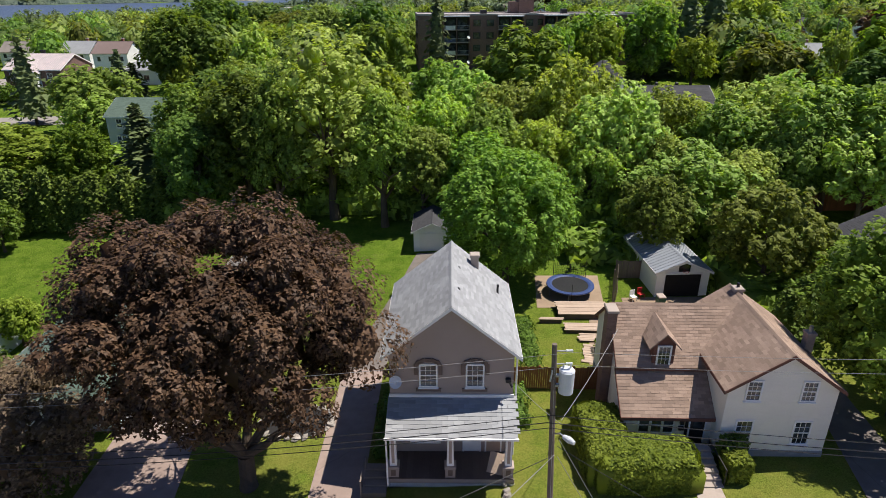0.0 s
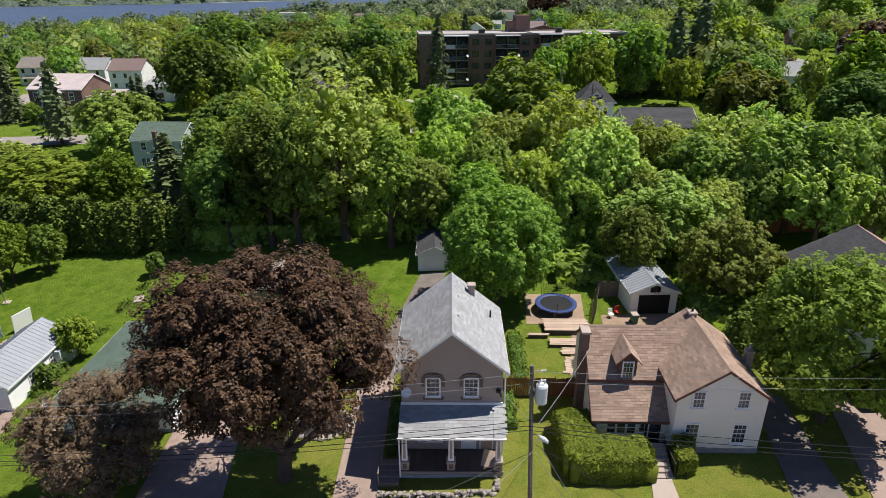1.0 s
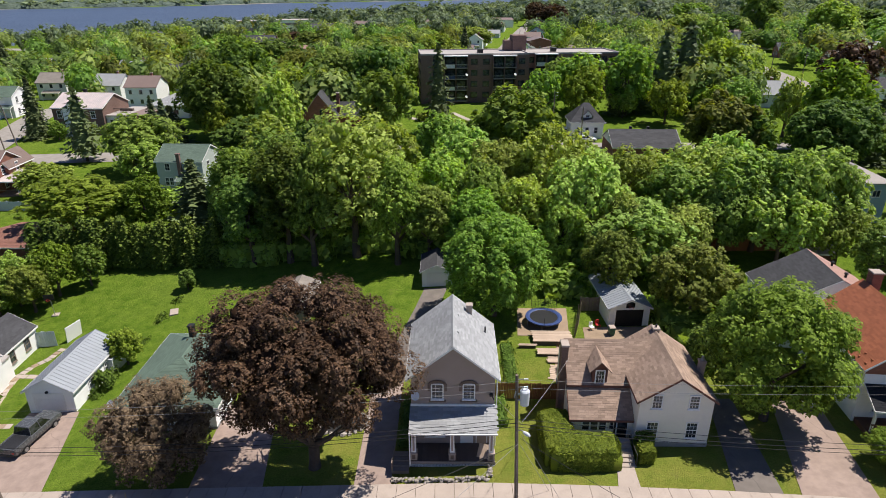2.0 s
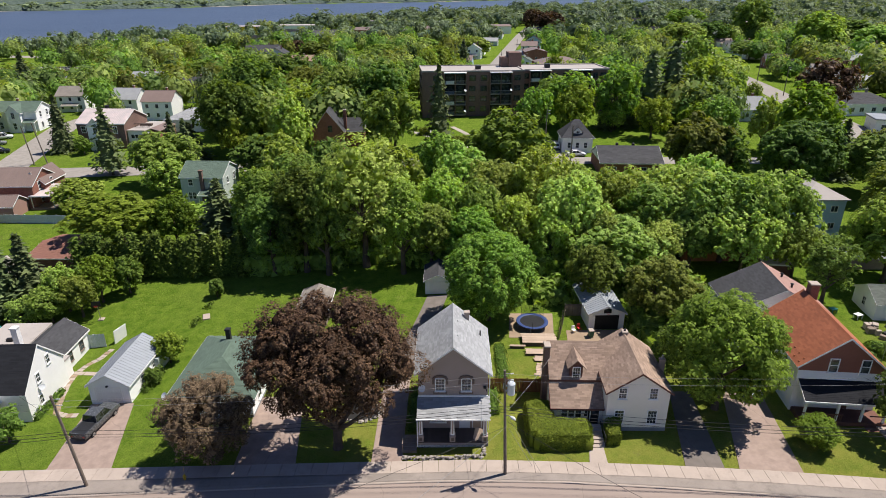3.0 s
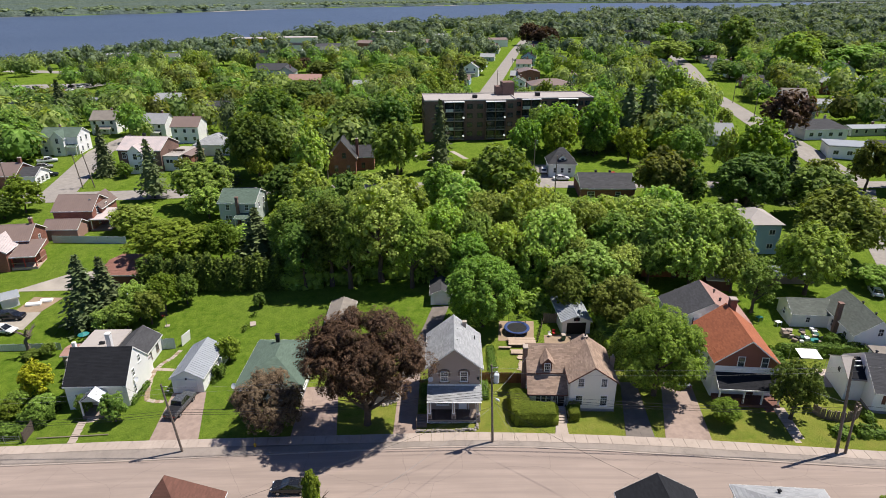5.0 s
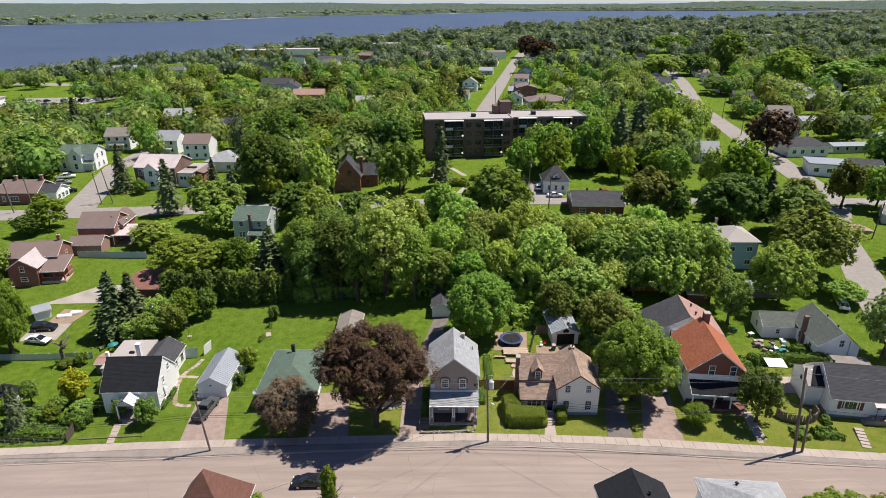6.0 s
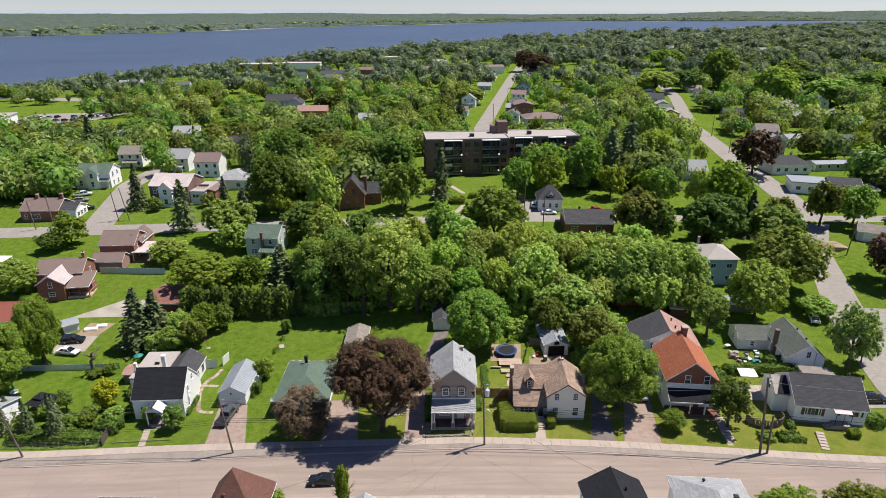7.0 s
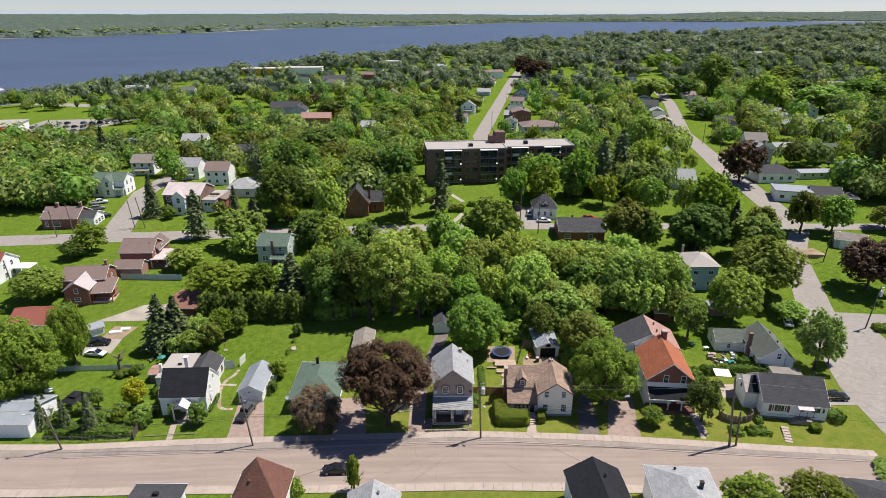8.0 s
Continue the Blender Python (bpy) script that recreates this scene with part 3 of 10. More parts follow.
def window(h, face, along, out, z, w, ht, frame=None, cols=2, rows=2, sill=True, blind=False, glass=None):
    """A window on a wall: face S (towards -y), E, N or W; along: its middle along the wall (x or y); out: the wall's plane; z: its sill."""
    frame = frame or WHITE
    x, y = (along, out) if face in "SN" else (out, along)
    m = pose(x, y, z, 0, 0, FACES[face])
    f = Form()
    t = 0.09
    f.box(-w / 2 - t, -w / 2, -0.07, 0.03, -t, ht + t, m).box(w / 2, w / 2 + t, -0.07, 0.03, -t, ht + t, m)
    f.box(-w / 2, w / 2, -0.07, 0.03, ht, ht + t, m).box(-w / 2, w / 2, -0.07, 0.03, -t, 0, m)
    win = part("window", f, frame, h)
    part("pane", Form().add([m @ Vector(c) for c in ((-w / 2, -0.012, 0), (w / 2, -0.012, 0), (w / 2, -0.012, ht), (-w / 2, -0.012, ht))], ((0, 1, 2, 3),)), glass or GLASS, win)
    b = Form()
    for i in range(1, cols):
        u = -w / 2 + w * i / cols
        b.box(u - 0.008, u + 0.008, -0.04, -0.008, 0, ht, m)
    for j in range(1, rows):
        v = ht * j / rows
        e = 0.03 if (rows % 2 == 0 and j == rows // 2) else 0.008
        b.box(-w / 2, w / 2, -0.045, -0.007, v - e, v + e, m)
    if b.v:
        part("muntin_grid", b, frame, win)
    if sill:
        part("sill", Form().soft_box(-w / 2 - 0.14, w / 2 + 0.14, -0.14, 0.02, -t - 0.06, -t + 0.004, 0.02, m), frame, win)
    return win, m


def door(h, face, along, out, z, w, ht, mat, frame=None, lights=0, name="door"):
    x, y = (along, out) if face in "SN" else (out, along)
    m = pose(x, y, z, 0, 0, FACES[face])
    f = Form()
    f.box(-w / 2 - 0.09, -w / 2, -0.06, 0.03, 0, ht + 0.09, m).box(w / 2, w / 2 + 0.09, -0.06, 0.03, 0, ht + 0.09, m).box(-w / 2, w / 2, -0.06, 0.03, ht, ht + 0.09, m)
    d = Form().box(-w / 2, w / 2, -0.02, 0.02, 0.02, ht, m)
    for a, b in ((0.12, 0.45), (0.52, 0.92)):
        for s in (-1, 1):
            d.box(s * w / 4 - w * 0.17, s * w / 4 + w * 0.17, -0.032, -0.018, ht * a, ht * b, m)
    leaf = part(name, d, mat, h)
    part("door_frame", f, frame or WHITE, leaf)
    if lights:
        part("pane", Form().box(-w * 0.3, w * 0.3, -0.038, -0.034, ht * (1 - lights), ht * 0.92, m), GLASS, leaf)
    part("door_handle", Form().tube(m @ Vector((w * 0.38, -0.07, ht * 0.48)), m @ Vector((w * 0.38, -0.02, ht * 0.48)), 0.03), STEEL, leaf)
    return leaf


def overhead_door(h, along, out, z, w, ht, mat, rows=4):
    """A garage door of sunk panels that faces -y."""
    d = part("garage_door", Form().box(along - w / 2, along + w / 2, out - 0.03, out + 0.02, z, z + ht), mat, h)
    for i in range(rows):
        for j in range(4):
            u0, v0 = along - w / 2 + w * (j + 0.08) / 4, z + ht * (i + 0.12) / rows
            part("door_panel", Form().soft_box(u0, u0 + w * 0.84 / 4, out - 0.05, out - 0.028, v0, v0 + ht * 0.76 / rows, 0.008), mat, d)
    part("door_frame", Form().box(along - w / 2 - 0.12, along - w / 2, out - 0.06, out + 0.03, z, z + ht + 0.12).box(along + w / 2, along + w / 2 + 0.12, out - 0.06, out + 0.03, z, z + ht + 0.12).box(along - w / 2, along + w / 2, out - 0.06, out + 0.03, z + ht, z + ht + 0.12), WHITE, d)


def chimney(h, x, y, z0, z1, s=0.55, mat=None, pots=1):
    mat = mat or RED_BRICK
    c = part("chimney", Form().box(x - s / 2, x + s / 2, y - s / 2, y + s / 2, z0, z1 - 0.18), mat, h)
    part("chimney_cap", Form().soft_box(x - s / 2 - 0.07, x + s / 2 + 0.07, y - s / 2 - 0.07, y + s / 2 + 0.07, z1 - 0.18, z1, 0.05), mat if mat is not RED_BRICK else CONCRETE, c)
    f = Form()
    for i in range(pots):
        f.tube((x + (i - (pots - 1) / 2) * 0.3, y, z1 - 0.02), (x + (i - (pots - 1) / 2) * 0.3, y, z1 + 0.28), 0.1, 0.09)
    part("flue", f, BLACK, c)


def roof_vent(h, x, y, z, mat=None):
    part("roof_vent", Form().tube((x, y, z - 0.2), (x, y, z + 0.22), 0.13, 0.13).tube((x, y, z + 0.22), (x, y, z + 0.36), 0.24, 0.12), mat or BLACK, h)


def dish(h, p, towards, r=0.35):
    p, w = Vector(p), Vector(towards).normalized()
    u = w.orthogonal().normalized()
    t = w.cross(u)
    f = Form()
    v = [p]
    for j in (0.5, 1.0):
        v += [p + r * j * (math.cos(6.28319 * i / 16) * u + math.sin(6.28319 * i / 16) * t) + w * (0.12 * r * 4 * j * j * 0.4) for i in range(16)]
    q = [(0, 1 + i, 1 + (i + 1) % 16) for i in range(16)] + [(1 + i, 17 + i, 17 + (i + 1) % 16, 1 + (i + 1) % 16) for i in range(16)]
    f.add(v, q)
    f.tube(p - w * 0.02, p - w * 0.25 - Vector((0, 0, 0.15)), 0.025)
    f.tube(p - Vector((0, 0, r * 0.9)), p + w * r * 1.1, 0.015)
    part("satellite_dish", f, TRANSFORMER, h, "round pale grey satellite dish")


def steps(h, x0, x1, y0, n, z, mat, tread=0.3, rise=0.17):
    """A flight that climbs towards +y from y0; each step a part."""
    for i in range(n):
        part("step", Form().soft_box(x0, x1, y0 + tread * i, y0 + tread * (n + 0.3), z + rise * i - (0.3 if i == 0 else 0.0), z + rise * (i + 1), 0.02), mat, h)


# ---- foliage ----
def quick_mesh(name, verts, quads, mats, tris=None, slots=None):
    me = bpy.data.meshes.new(name)
    quads = np.asarray(quads, dtype=np.int32).reshape(-1, 4)
    three = quads[:, 2] == quads[:, 3]
    if three.any():
        quads, tris = quads[~three], quads[three][:, :3]
    nq, nt = len(quads), 0 if tris is None else len(tris)
    me.vertices.add(len(verts))
    me.vertices.foreach_set("co", np.asarray(verts, dtype=np.float32).ravel())
    loops = np.asarray(quads, dtype=np.int32).ravel()
    starts = np.arange(nq, dtype=np.int32) * 4
    if nt:
        starts = np.concatenate([starts, nq * 4 + np.arange(nt, dtype=np.int32) * 3])
        loops = np.concatenate([loops, np.asarray(tris, dtype=np.int32).ravel()])
    me.loops.add(len(loops))
    me.loops.foreach_set("vertex_index", loops)
    me.polygons.add(nq + nt)
    me.polygons.foreach_set("loop_start", starts)
    for m in mats:
        me.materials.append(m)
    me.update(calc_edges=True)
    me.validate()
    return me


def cards(pos, nrm, size, rng, droop=0.0):
    """Leaf-shaped triangles at pos, facing roughly along nrm (a row that names its last corner twice is a triangle)."""
    n = len(pos)
    nrm = nrm + rng.normal(0, 0.3, (n, 3))
    nrm /= np.linalg.norm(nrm, axis=1, keepdims=True) + 1e-9
    r = rng.normal(0, 1, (n, 3)) + np.array([0, 0, -droop])
    u = r - nrm * np.sum(r * nrm, axis=1, keepdims=True)
    u /= np.linalg.norm(u, axis=1, keepdims=True) + 1e-9
    w = np.cross(nrm, u)
    s = (size * rng.uniform(0.6, 1.4, n))[:, None]
    wide = s * rng.uniform(0.5, 0.85, n)[:, None]
    bend = nrm * s * rng.uniform(-0.35, 0.1, n)[:, None]
    v = np.stack([pos + u * s * 1.15, pos - u * s * 0.7 + w * wide * 1.1 + bend, pos - u * s * 0.7 - w * wide * 1.1 + bend], axis=1).reshape(-1, 3)
    q = np.arange(n * 3).reshape(-1, 3)[:, (0, 1, 2, 2)]
    return v, q


def ball(rng, c, r, noise_amp=0.12):
    """A rough 6 x 4 ball, to close the heart of a crown."""
    v, q = [], []
    for j in range(5):
        th = math.pi * j / 4
        for i in range(6):
            a = 6.28319 * i / 6 + j
            k = 1 + rng.uniform(-noise_amp, noise_amp)
            v.append((c[0] + r[0] * k * math.sin(th) * math.cos(a), c[1] + r[1] * k * math.sin(th) * math.sin(a), c[2] + r[2] * k * math.cos(th)))
    for j in range(4):
        for i in range(6):
            q.append((j * 6 + i, j * 6 + (i + 1) % 6, (j + 1) * 6 + (i + 1) % 6, (j + 1) * 6 + i))
    return v, q


def crown_mesh(name, seed, radii, z_mid, lobes, puffs, per_puff, size, mat, open_=0.0, lean=0.3, span=(0.55, 0.8), swell=(0.22, 0.36), extra=(), under=1.75, heart=0.5):
    """A crown of lobes, each lobe of puffs, each puff of leaf cards; open_: the share of puffs left out."""
    rng = np.random.default_rng(seed)
    rad = np.array(radii, float)
    cen, lr = [], []
    for i in range(lobes):
        zc = 1 - under * (i + 0.5) / lobes
        a = 2.39996 * i + rng.uniform(-0.5, 0.5)
        h = math.sqrt(max(0, 1 - zc * zc))
        d = np.array([h * math.cos(a), h * math.sin(a), zc])
        cen.append(d * rad * rng.uniform(*span))
        lr.append(rad.mean() * rng.uniform(*swell))
    for *c, r in extra:
        cen.append(np.array(c) - np.array([0, 0, z_mid]))
        lr.append(r)
    cen, lr = np.array(cen), np.array(lr)
    tight = min(1.0, 1.15 * math.sqrt(17 / puffs))
    P, N = [], []
    for c, r in zip(cen, lr):
        spin = rng.uniform(0, 6.28)
        for k in range(puffs):
            zc = 1 - 1.85 * (k + 0.5) / puffs
            a = 2.39996 * k + spin + rng.uniform(-0.3, 0.3)
            h = math.sqrt(max(0, 1 - zc * zc))
            d = np.array([h * math.cos(a), h * math.sin(a), zc])
            pc = c + d * r * rng.uniform(0.68, 0.98)
            own = np.linalg.norm(cen - pc, axis=1) < lr * 0.6
            if own.any() or rng.uniform() < open_:
                continue
            pr = r * rng.uniform(0.36, 0.5) * tight
            dd = rng.normal(0, 1, (per_puff, 3)) + d * 0.9 + np.array([0, 0, lean])
            dd /= np.linalg.norm(dd, axis=1, keepdims=True)
            P.append(pc + dd * pr * rng.uniform(0.5, 1.05, (per_puff, 1)))
            N.append(dd * 0.6 + d * 0.5 + np.array([0.25, 0.1, 0.8]))
    P, N = np.concatenate(P), np.concatenate(N)
    v, q = cards(P, N, size, rng, 0.6)
    vv, qq, n = [v], [q], len(v)
    for c, r in zip(cen, lr):
        k = heart if open_ < 0.05 else 0.3
        bv, bq = ball(rng, c * 0.92, (r * k, r * k, r * k), 0.25)
        vv.append(np.array(bv))
        qq.append(np.array(bq) + n)
        n += len(bv)
    v = np.concatenate(vv)
    v[:, 2] += z_mid
    return quick_mesh(name, v, np.concatenate(qq), [mat])


def trunk_form(rng, h, r, z_top, spread, limbs=5, fork=0.25, bend=0.3):
    """A tapered, slightly bent trunk with limbs that fork into the crown."""
    f = Form()
    p, z, rr = Vector((0, 0, -0.5)), 0.0, r * 1.35
    pts = [(p, rr)]
    for i in range(5):
        t = (i + 1) / 5
        q = Vector((rng.uniform(-bend, bend) * t, rng.uniform(-bend, bend) * t, z_top * 0.85 * t))
        pts.append((q, r * (1 - 0.75 * t) + 0.02))
    for (a, ra), (b, rb) in zip(pts, pts[1:]):
        f.tube(a, b, ra, rb, 9, False)
    for i in range(limbs):
        a = 2.4 * i + rng.uniform(-0.4, 0.4)
        z0 = z_top * (fork + 0.35 * i / limbs)
        k = min(4, int(z0 / (z_top * 0.85) * 5))
        s = pts[k + 1][0].copy()
        s.z = z0
        mid = s + Vector((math.cos(a), math.sin(a), 1.0)) * spread * 0.35
        end = s + Vector((math.cos(a) * spread * 0.75, math.sin(a) * spread * 0.75, spread * rng.uniform(0.5, 0.9)))
        f.tube(s, mid, r * 0.5, r * 0.32, 7, False).tube(mid, end, r * 0.32, r * 0.08, 6, False)
        for s2 in (-1, 1):
            tip = mid.lerp(end, 0.3) + Vector((math.cos(a + 0.9 * s2), math.sin(a + 0.9 * s2), 0.7)) * spread * 0.35
            f.tube(mid.lerp(end, 0.2), tip, r * 0.2, r * 0.05, 5, False)
    return f


def conifer_mesh(name, seed, h, r, tiers, mat, size=0.3, droop=0.35, power=1.0, bare=0.06, per=7):
    """Whorls of drooping boughs set with needle sprays."""
    rng = np.random.default_rng(seed)
    P, N = [], []
    for i in range(tiers):
        t = i / tiers
        z = h * (bare + (1 - bare) * t)
        rr = r * (1 - t) ** power * rng.uniform(0.85, 1.1) + 0.12
        boughs = max(5, int(13 * (1 - t * 0.6)))
        for b in range(boughs):
            a = 6.28319 * (b + rng.uniform(-0.35, 0.35)) / boughs + i * 0.7
            le = rr * rng.uniform(0.7, 1.1)
            for k in range(per):
                s = (k + rng.uniform(0.2, 1.0)) / per
                side = rng.normal(0, 0.13) * le * (1 - s * 0.5)
                P.append((math.cos(a) * le * s - math.sin(a) * side, math.sin(a) * le * s + math.cos(a) * side, z - droop * le * s * s + rng.normal(0, 0.06)))
                N.append((math.cos(a) * 0.5, math.sin(a) * 0.5, 0.9))
    for k in range(20):
        P.append((rng.normal(0, 0.08), rng.normal(0, 0.08), h * (1 - 0.05 * rng.uniform())))
        N.append((rng.normal(), rng.normal(), 0.3))
    v, q = cards(np.array(P), np.array(N), size, rng, 0.8)
    n = len(v)
    core = []
    cq = []
    for j in range(8):
        for i in range(7):
            t = j / 7
            k = rng.uniform(0.4, 0.62)
            core.append((math.cos(6.28319 * i / 7) * r * k * (1 - t) ** power, math.sin(6.28319 * i / 7) * r * k * (1 - t) ** power, h * (bare + (0.97 - bare) * t)))
    for j in range(7):
        for i in range(7):
            cq.append((n + j * 7 + i, n + j * 7 + (i + 1) % 7, n + (j + 1) * 7 + (i + 1) % 7, n + (j + 1) * 7 + i))
    return quick_mesh(name, np.concatenate([v, np.array(core)]), np.concatenate([q, np.array(cq)]), [mat])


def leafy_box(seed, boxes, per_m2, size, mat, wobble=0.12, name="foliage", soft=0.25):
    """Clipped or rough foliage over boxes (x0, x1, y0, y1, z0, z1), rounded and uneven."""
    rng = np.random.default_rng(seed)
    V, Q, n = [], [], 0
    for x0, x1, y0, y1, z0, z1 in boxes:
        w, d, h = x1 - x0, y1 - y0, z1 - z0
        faces = ((w * d, 0), (w * h, 1), (w * h, 2), (d * h, 3), (d * h, 4))
        for area, k in faces:
            m = max(8, int(area * per_m2))
            u, t = rng.uniform(0, 1, m), rng.uniform(0, 1, m)
            if k == 0:
                p = np.stack([x0 + w * u, y0 + d * t, np.full(m, z1)], 1)
                nn = np.array([0, 0, 1.0])
            elif k in (1, 2):
                p = np.stack([x0 + w * u, np.full(m, y0 if k == 1 else y1), z0 + h * t], 1)
                nn = np.array([0, -1.0 if k == 1 else 1.0, 0.25])
            else:
                p = np.stack([np.full(m, x0 if k == 3 else x1), y0 + d * u, z0 + h * t], 1)
                nn = np.array([-1.0 if k == 3 else 1.0, 0, 0.25])
            c = np.array([(x0 + x1) / 2, (y0 + y1) / 2, (z0 + z1) / 2])
            e = np.abs((p - c) / np.array([w, d, h]) * 2)
            corner = np.clip(np.sort(e, axis=1)[:, 1] - (1 - soft), 0, 1)[:, None]
            p = c + (p - c) * (1 - min(1.0, soft * 1.0) * corner)
            lump = np.array([noise.noise((float(a) * 0.9, float(b) * 0.9, float(g) * 0.9 + seed)) for a, b, g in p])[:, None]
            p = p + nn * (lump * wobble * 2.2 + rng.normal(0, wobble * 0.35, (m, 1)))
            v, q = cards(p, np.tile(nn, (m, 1)), size, rng, 0.1)
            V.append(v)
            Q.append(q + n)
            n += len(v)
        s = 0.25 + 0.3 * max(0.0, soft - 0.25)
        f = Form().soft_box(x0 + s * 0.5, x1 - s * 0.5, y0 + s * 0.5, y1 - s * 0.5, z0, z1 - s * 0.5, min(0.3 + max(0.0, soft - 0.25), h * 0.4))
        V.append(np.array(f.v))
        Q.append(np.array(f.f) + n)
        n += len(f.v)
    return quick_mesh(name, np.concatenate(V), np.concatenate(Q), [mat])


# ---- vehicles ----
def car(x, y, turn, paint, label, kind="sedan", group="parked cars"):
    """A parked car that faces its own +x; body by rounded cross-sections along its length."""
    c = thing("car" if kind != "pickup" else "pickup_truck", x, y, turn, label, "car" if kind != "pickup" else "truck", group)
    if kind == "pickup":
        L, W, prof = 5.7, 0.98, ((-2.85, 0.55, 1.02), (-2.8, 0.45, 1.08), (-0.75, 0.42, 1.1), (-0.7, 0.42, 1.1), (1.0, 0.42, 1.12), (2.3, 0.42, 1.08), (2.75, 0.45, 0.98), (2.85, 0.55, 0.8))
        cabin = ((-0.85, 1.1, 0.86), (-0.7, 1.82, 0.72), (0.75, 1.85, 0.72), (1.45, 1.12, 0.86))
        axles = (-1.75, 1.8)
    elif kind == "suv":
        L, W, prof = 4.6, 0.92, ((-2.3, 0.5, 0.95), (-2.22, 0.38, 1.05), (-1.0, 0.36, 1.05), (0.9, 0.36, 1.03), (1.9, 0.38, 0.95), (2.22, 0.42, 0.85), (2.3, 0.5, 0.7))
        cabin = ((-2.15, 1.03, 0.82), (-1.85, 1.62, 0.66), (0.2, 1.66, 0.68), (1.1, 1.02, 0.82))
        axles = (-1.35, 1.4)
    else:
        L, W, prof = 4.6, 0.9, ((-2.3, 0.48, 0.85), (-2.2, 0.36, 0.93), (-1.3, 0.34, 0.93), (0.9, 0.34, 0.92), (1.9, 0.36, 0.82), (2.2, 0.4, 0.7), (2.3, 0.48, 0.6))
        cabin = ((-1.75, 0.92, 0.8), (-1.0, 1.4, 0.62), (0.15, 1.44, 0.64), (1.15, 0.91, 0.8))
        axles = (-1.35, 1.4)
    f = Form()
    rows = []
    for i, (px, lo, hi) in enumerate(prof):
        w = W * (0.86 if i in (0, len(prof) - 1) else 1.0)
        rows.append([(px, -w * 0.93, lo), (px, -w, lo + (hi - lo) * 0.45), (px, -w * 0.95, hi - 0.06), (px, -w * 0.8, hi), (px, w * 0.8, hi), (px, w * 0.95, hi - 0.06), (px, w, lo + (hi - lo) * 0.45), (px, w * 0.93, lo)])
    v = [p for r in rows for p in r]
    q = [(i * 8 + j, (i + 1) * 8 + j, (i + 1) * 8 + (j + 1) % 8, i * 8 + (j + 1) % 8) for i in range(len(rows) - 1) for j in range(8)]
    q += [tuple(range(8)), tuple(range(len(v) - 1, len(v) - 9, -1))]
    f.add(v, [tuple(reversed(k)) for k in q])
    body = part("body", f, paint, c)
    if kind == "pickup":
        part("cargo_bed", Form().box(-2.7, -0.95, -0.78, 0.78, 1.085, 1.105), BLACK, c)
        part("tailgate_rail", Form().box(-2.84, -2.74, -0.9, 0.9, 1.06, 1.13).box(-2.74, -0.9, -0.93, -0.83, 1.08, 1.15).box(-2.74, -0.9, 0.83, 0.93, 1.08, 1.15), paint, c)
    g = Form()
    pts = []
    for px, pz, w in cabin:
        pts += [(px, -w, pz), (px, w, pz)]
    g.add(pts, ((0, 1, 3, 2), (2, 3, 5, 4), (4, 5, 7, 6), (0, 2, 4, 6), (1, 7, 5, 3)))
    part("cabin_glass", g, CAR_GLASS, c)
    (a, az, aw), (b, bz, bw) = cabin[1], cabin[2]
    roof = Form().soft_box(a - 0.02, b + 0.02, -aw - 0.01, aw + 0.01, az - 0.06, az + 0.05, 0.05)
    for (p, q2) in ((0, 1), (3, 2)):
        for s in (-1, 1):
            pa, pb = cabin[p], cabin[q2]
            roof.tube((pa[0], s * pa[2], pa[1]), (pb[0], s * pb[2], pb[1]), 0.045, 0.045, 5)
    mid = (cabin[0][0] + cabin[3][0]) / 2
    for s in (-1, 1):
        roof.tube((mid, s * cabin[0][2] * 1.0, cabin[0][1]), (mid, s * aw, az), 0.045, 0.045, 5)
    part("car_roof", roof, paint, c)
    for ax in axles:
        for s in (-1, 1):
            wy = s * (W - 0.1)
            tyre = part("wheel", Form().tube((ax, wy - 0.11, 0.33), (ax, wy + 0.11, 0.33), 0.34, 0.34, 16), RUBBER, c)
            part("rim", Form().tube((ax, wy - 0.12, 0.33), (ax, wy + 0.12, 0.33), 0.2, 0.2, 12), STEEL, tyre)
    e = L / 2
    for s in (-1, 1):
        part("headlight", Form().soft_box(e - 0.16, e - 0.02, s * W * 0.62 - 0.14, s * W * 0.62 + 0.14, 0.62, 0.76, 0.02), TRANSFORMER, c)
        part("tail_light", Form().soft_box(-e - 0.01, -e + 0.12, s * W * 0.7 - 0.1, s * W * 0.7 + 0.1, 0.68, 0.84, 0.02), RED_PAINT, c)
    part("front_bumper", Form().soft_box(e - 0.12, e + 0.04, -W * 0.8, W * 0.8, 0.4, 0.54, 0.02), BLACK, c)
    part("rear_bumper", Form().soft_box(-e - 0.05, -e + 0.1, -W * 0.8, W * 0.8, 0.42, 0.56, 0.02), BLACK, c)
    return c


# ---- ground, water, road ----
def steps_of(*runs):
    out = []
    for a, b, s in runs:
        n = max(1, round((b - a) / s))
        out += [a + (b - a) * i / n for i in range(n)]
    return out + [runs[-1][1]]


xs = steps_of((-4200, -1000, 200), (-1000, -240, 40), (-240, -120, 8), (-120, 110, 2), (110, 260, 8), (260, 1000, 40), (1000, 4200, 200))
ys = steps_of((-400, -120, 40), (-120, -20, 8), (-20, 170, 2), (170, 420, 10), (420, 1400, 35), (1400, 5050, 110))
_v = [(x, y, ground_z(x, y)) for y in ys for x in xs]
_w = len(xs)
_q = [(j * _w + i, j * _w + i + 1, (j + 1) * _w + i + 1, (j + 1) * _w + i) for j in range(len(ys) - 1) for i in range(_w - 1)]
ground = new("ground", quick_mesh("ground", _v, _q, [GRASS]))
tagged(ground, "gently sloping green lawns and rough grass of the town", "ground", kind="structure")
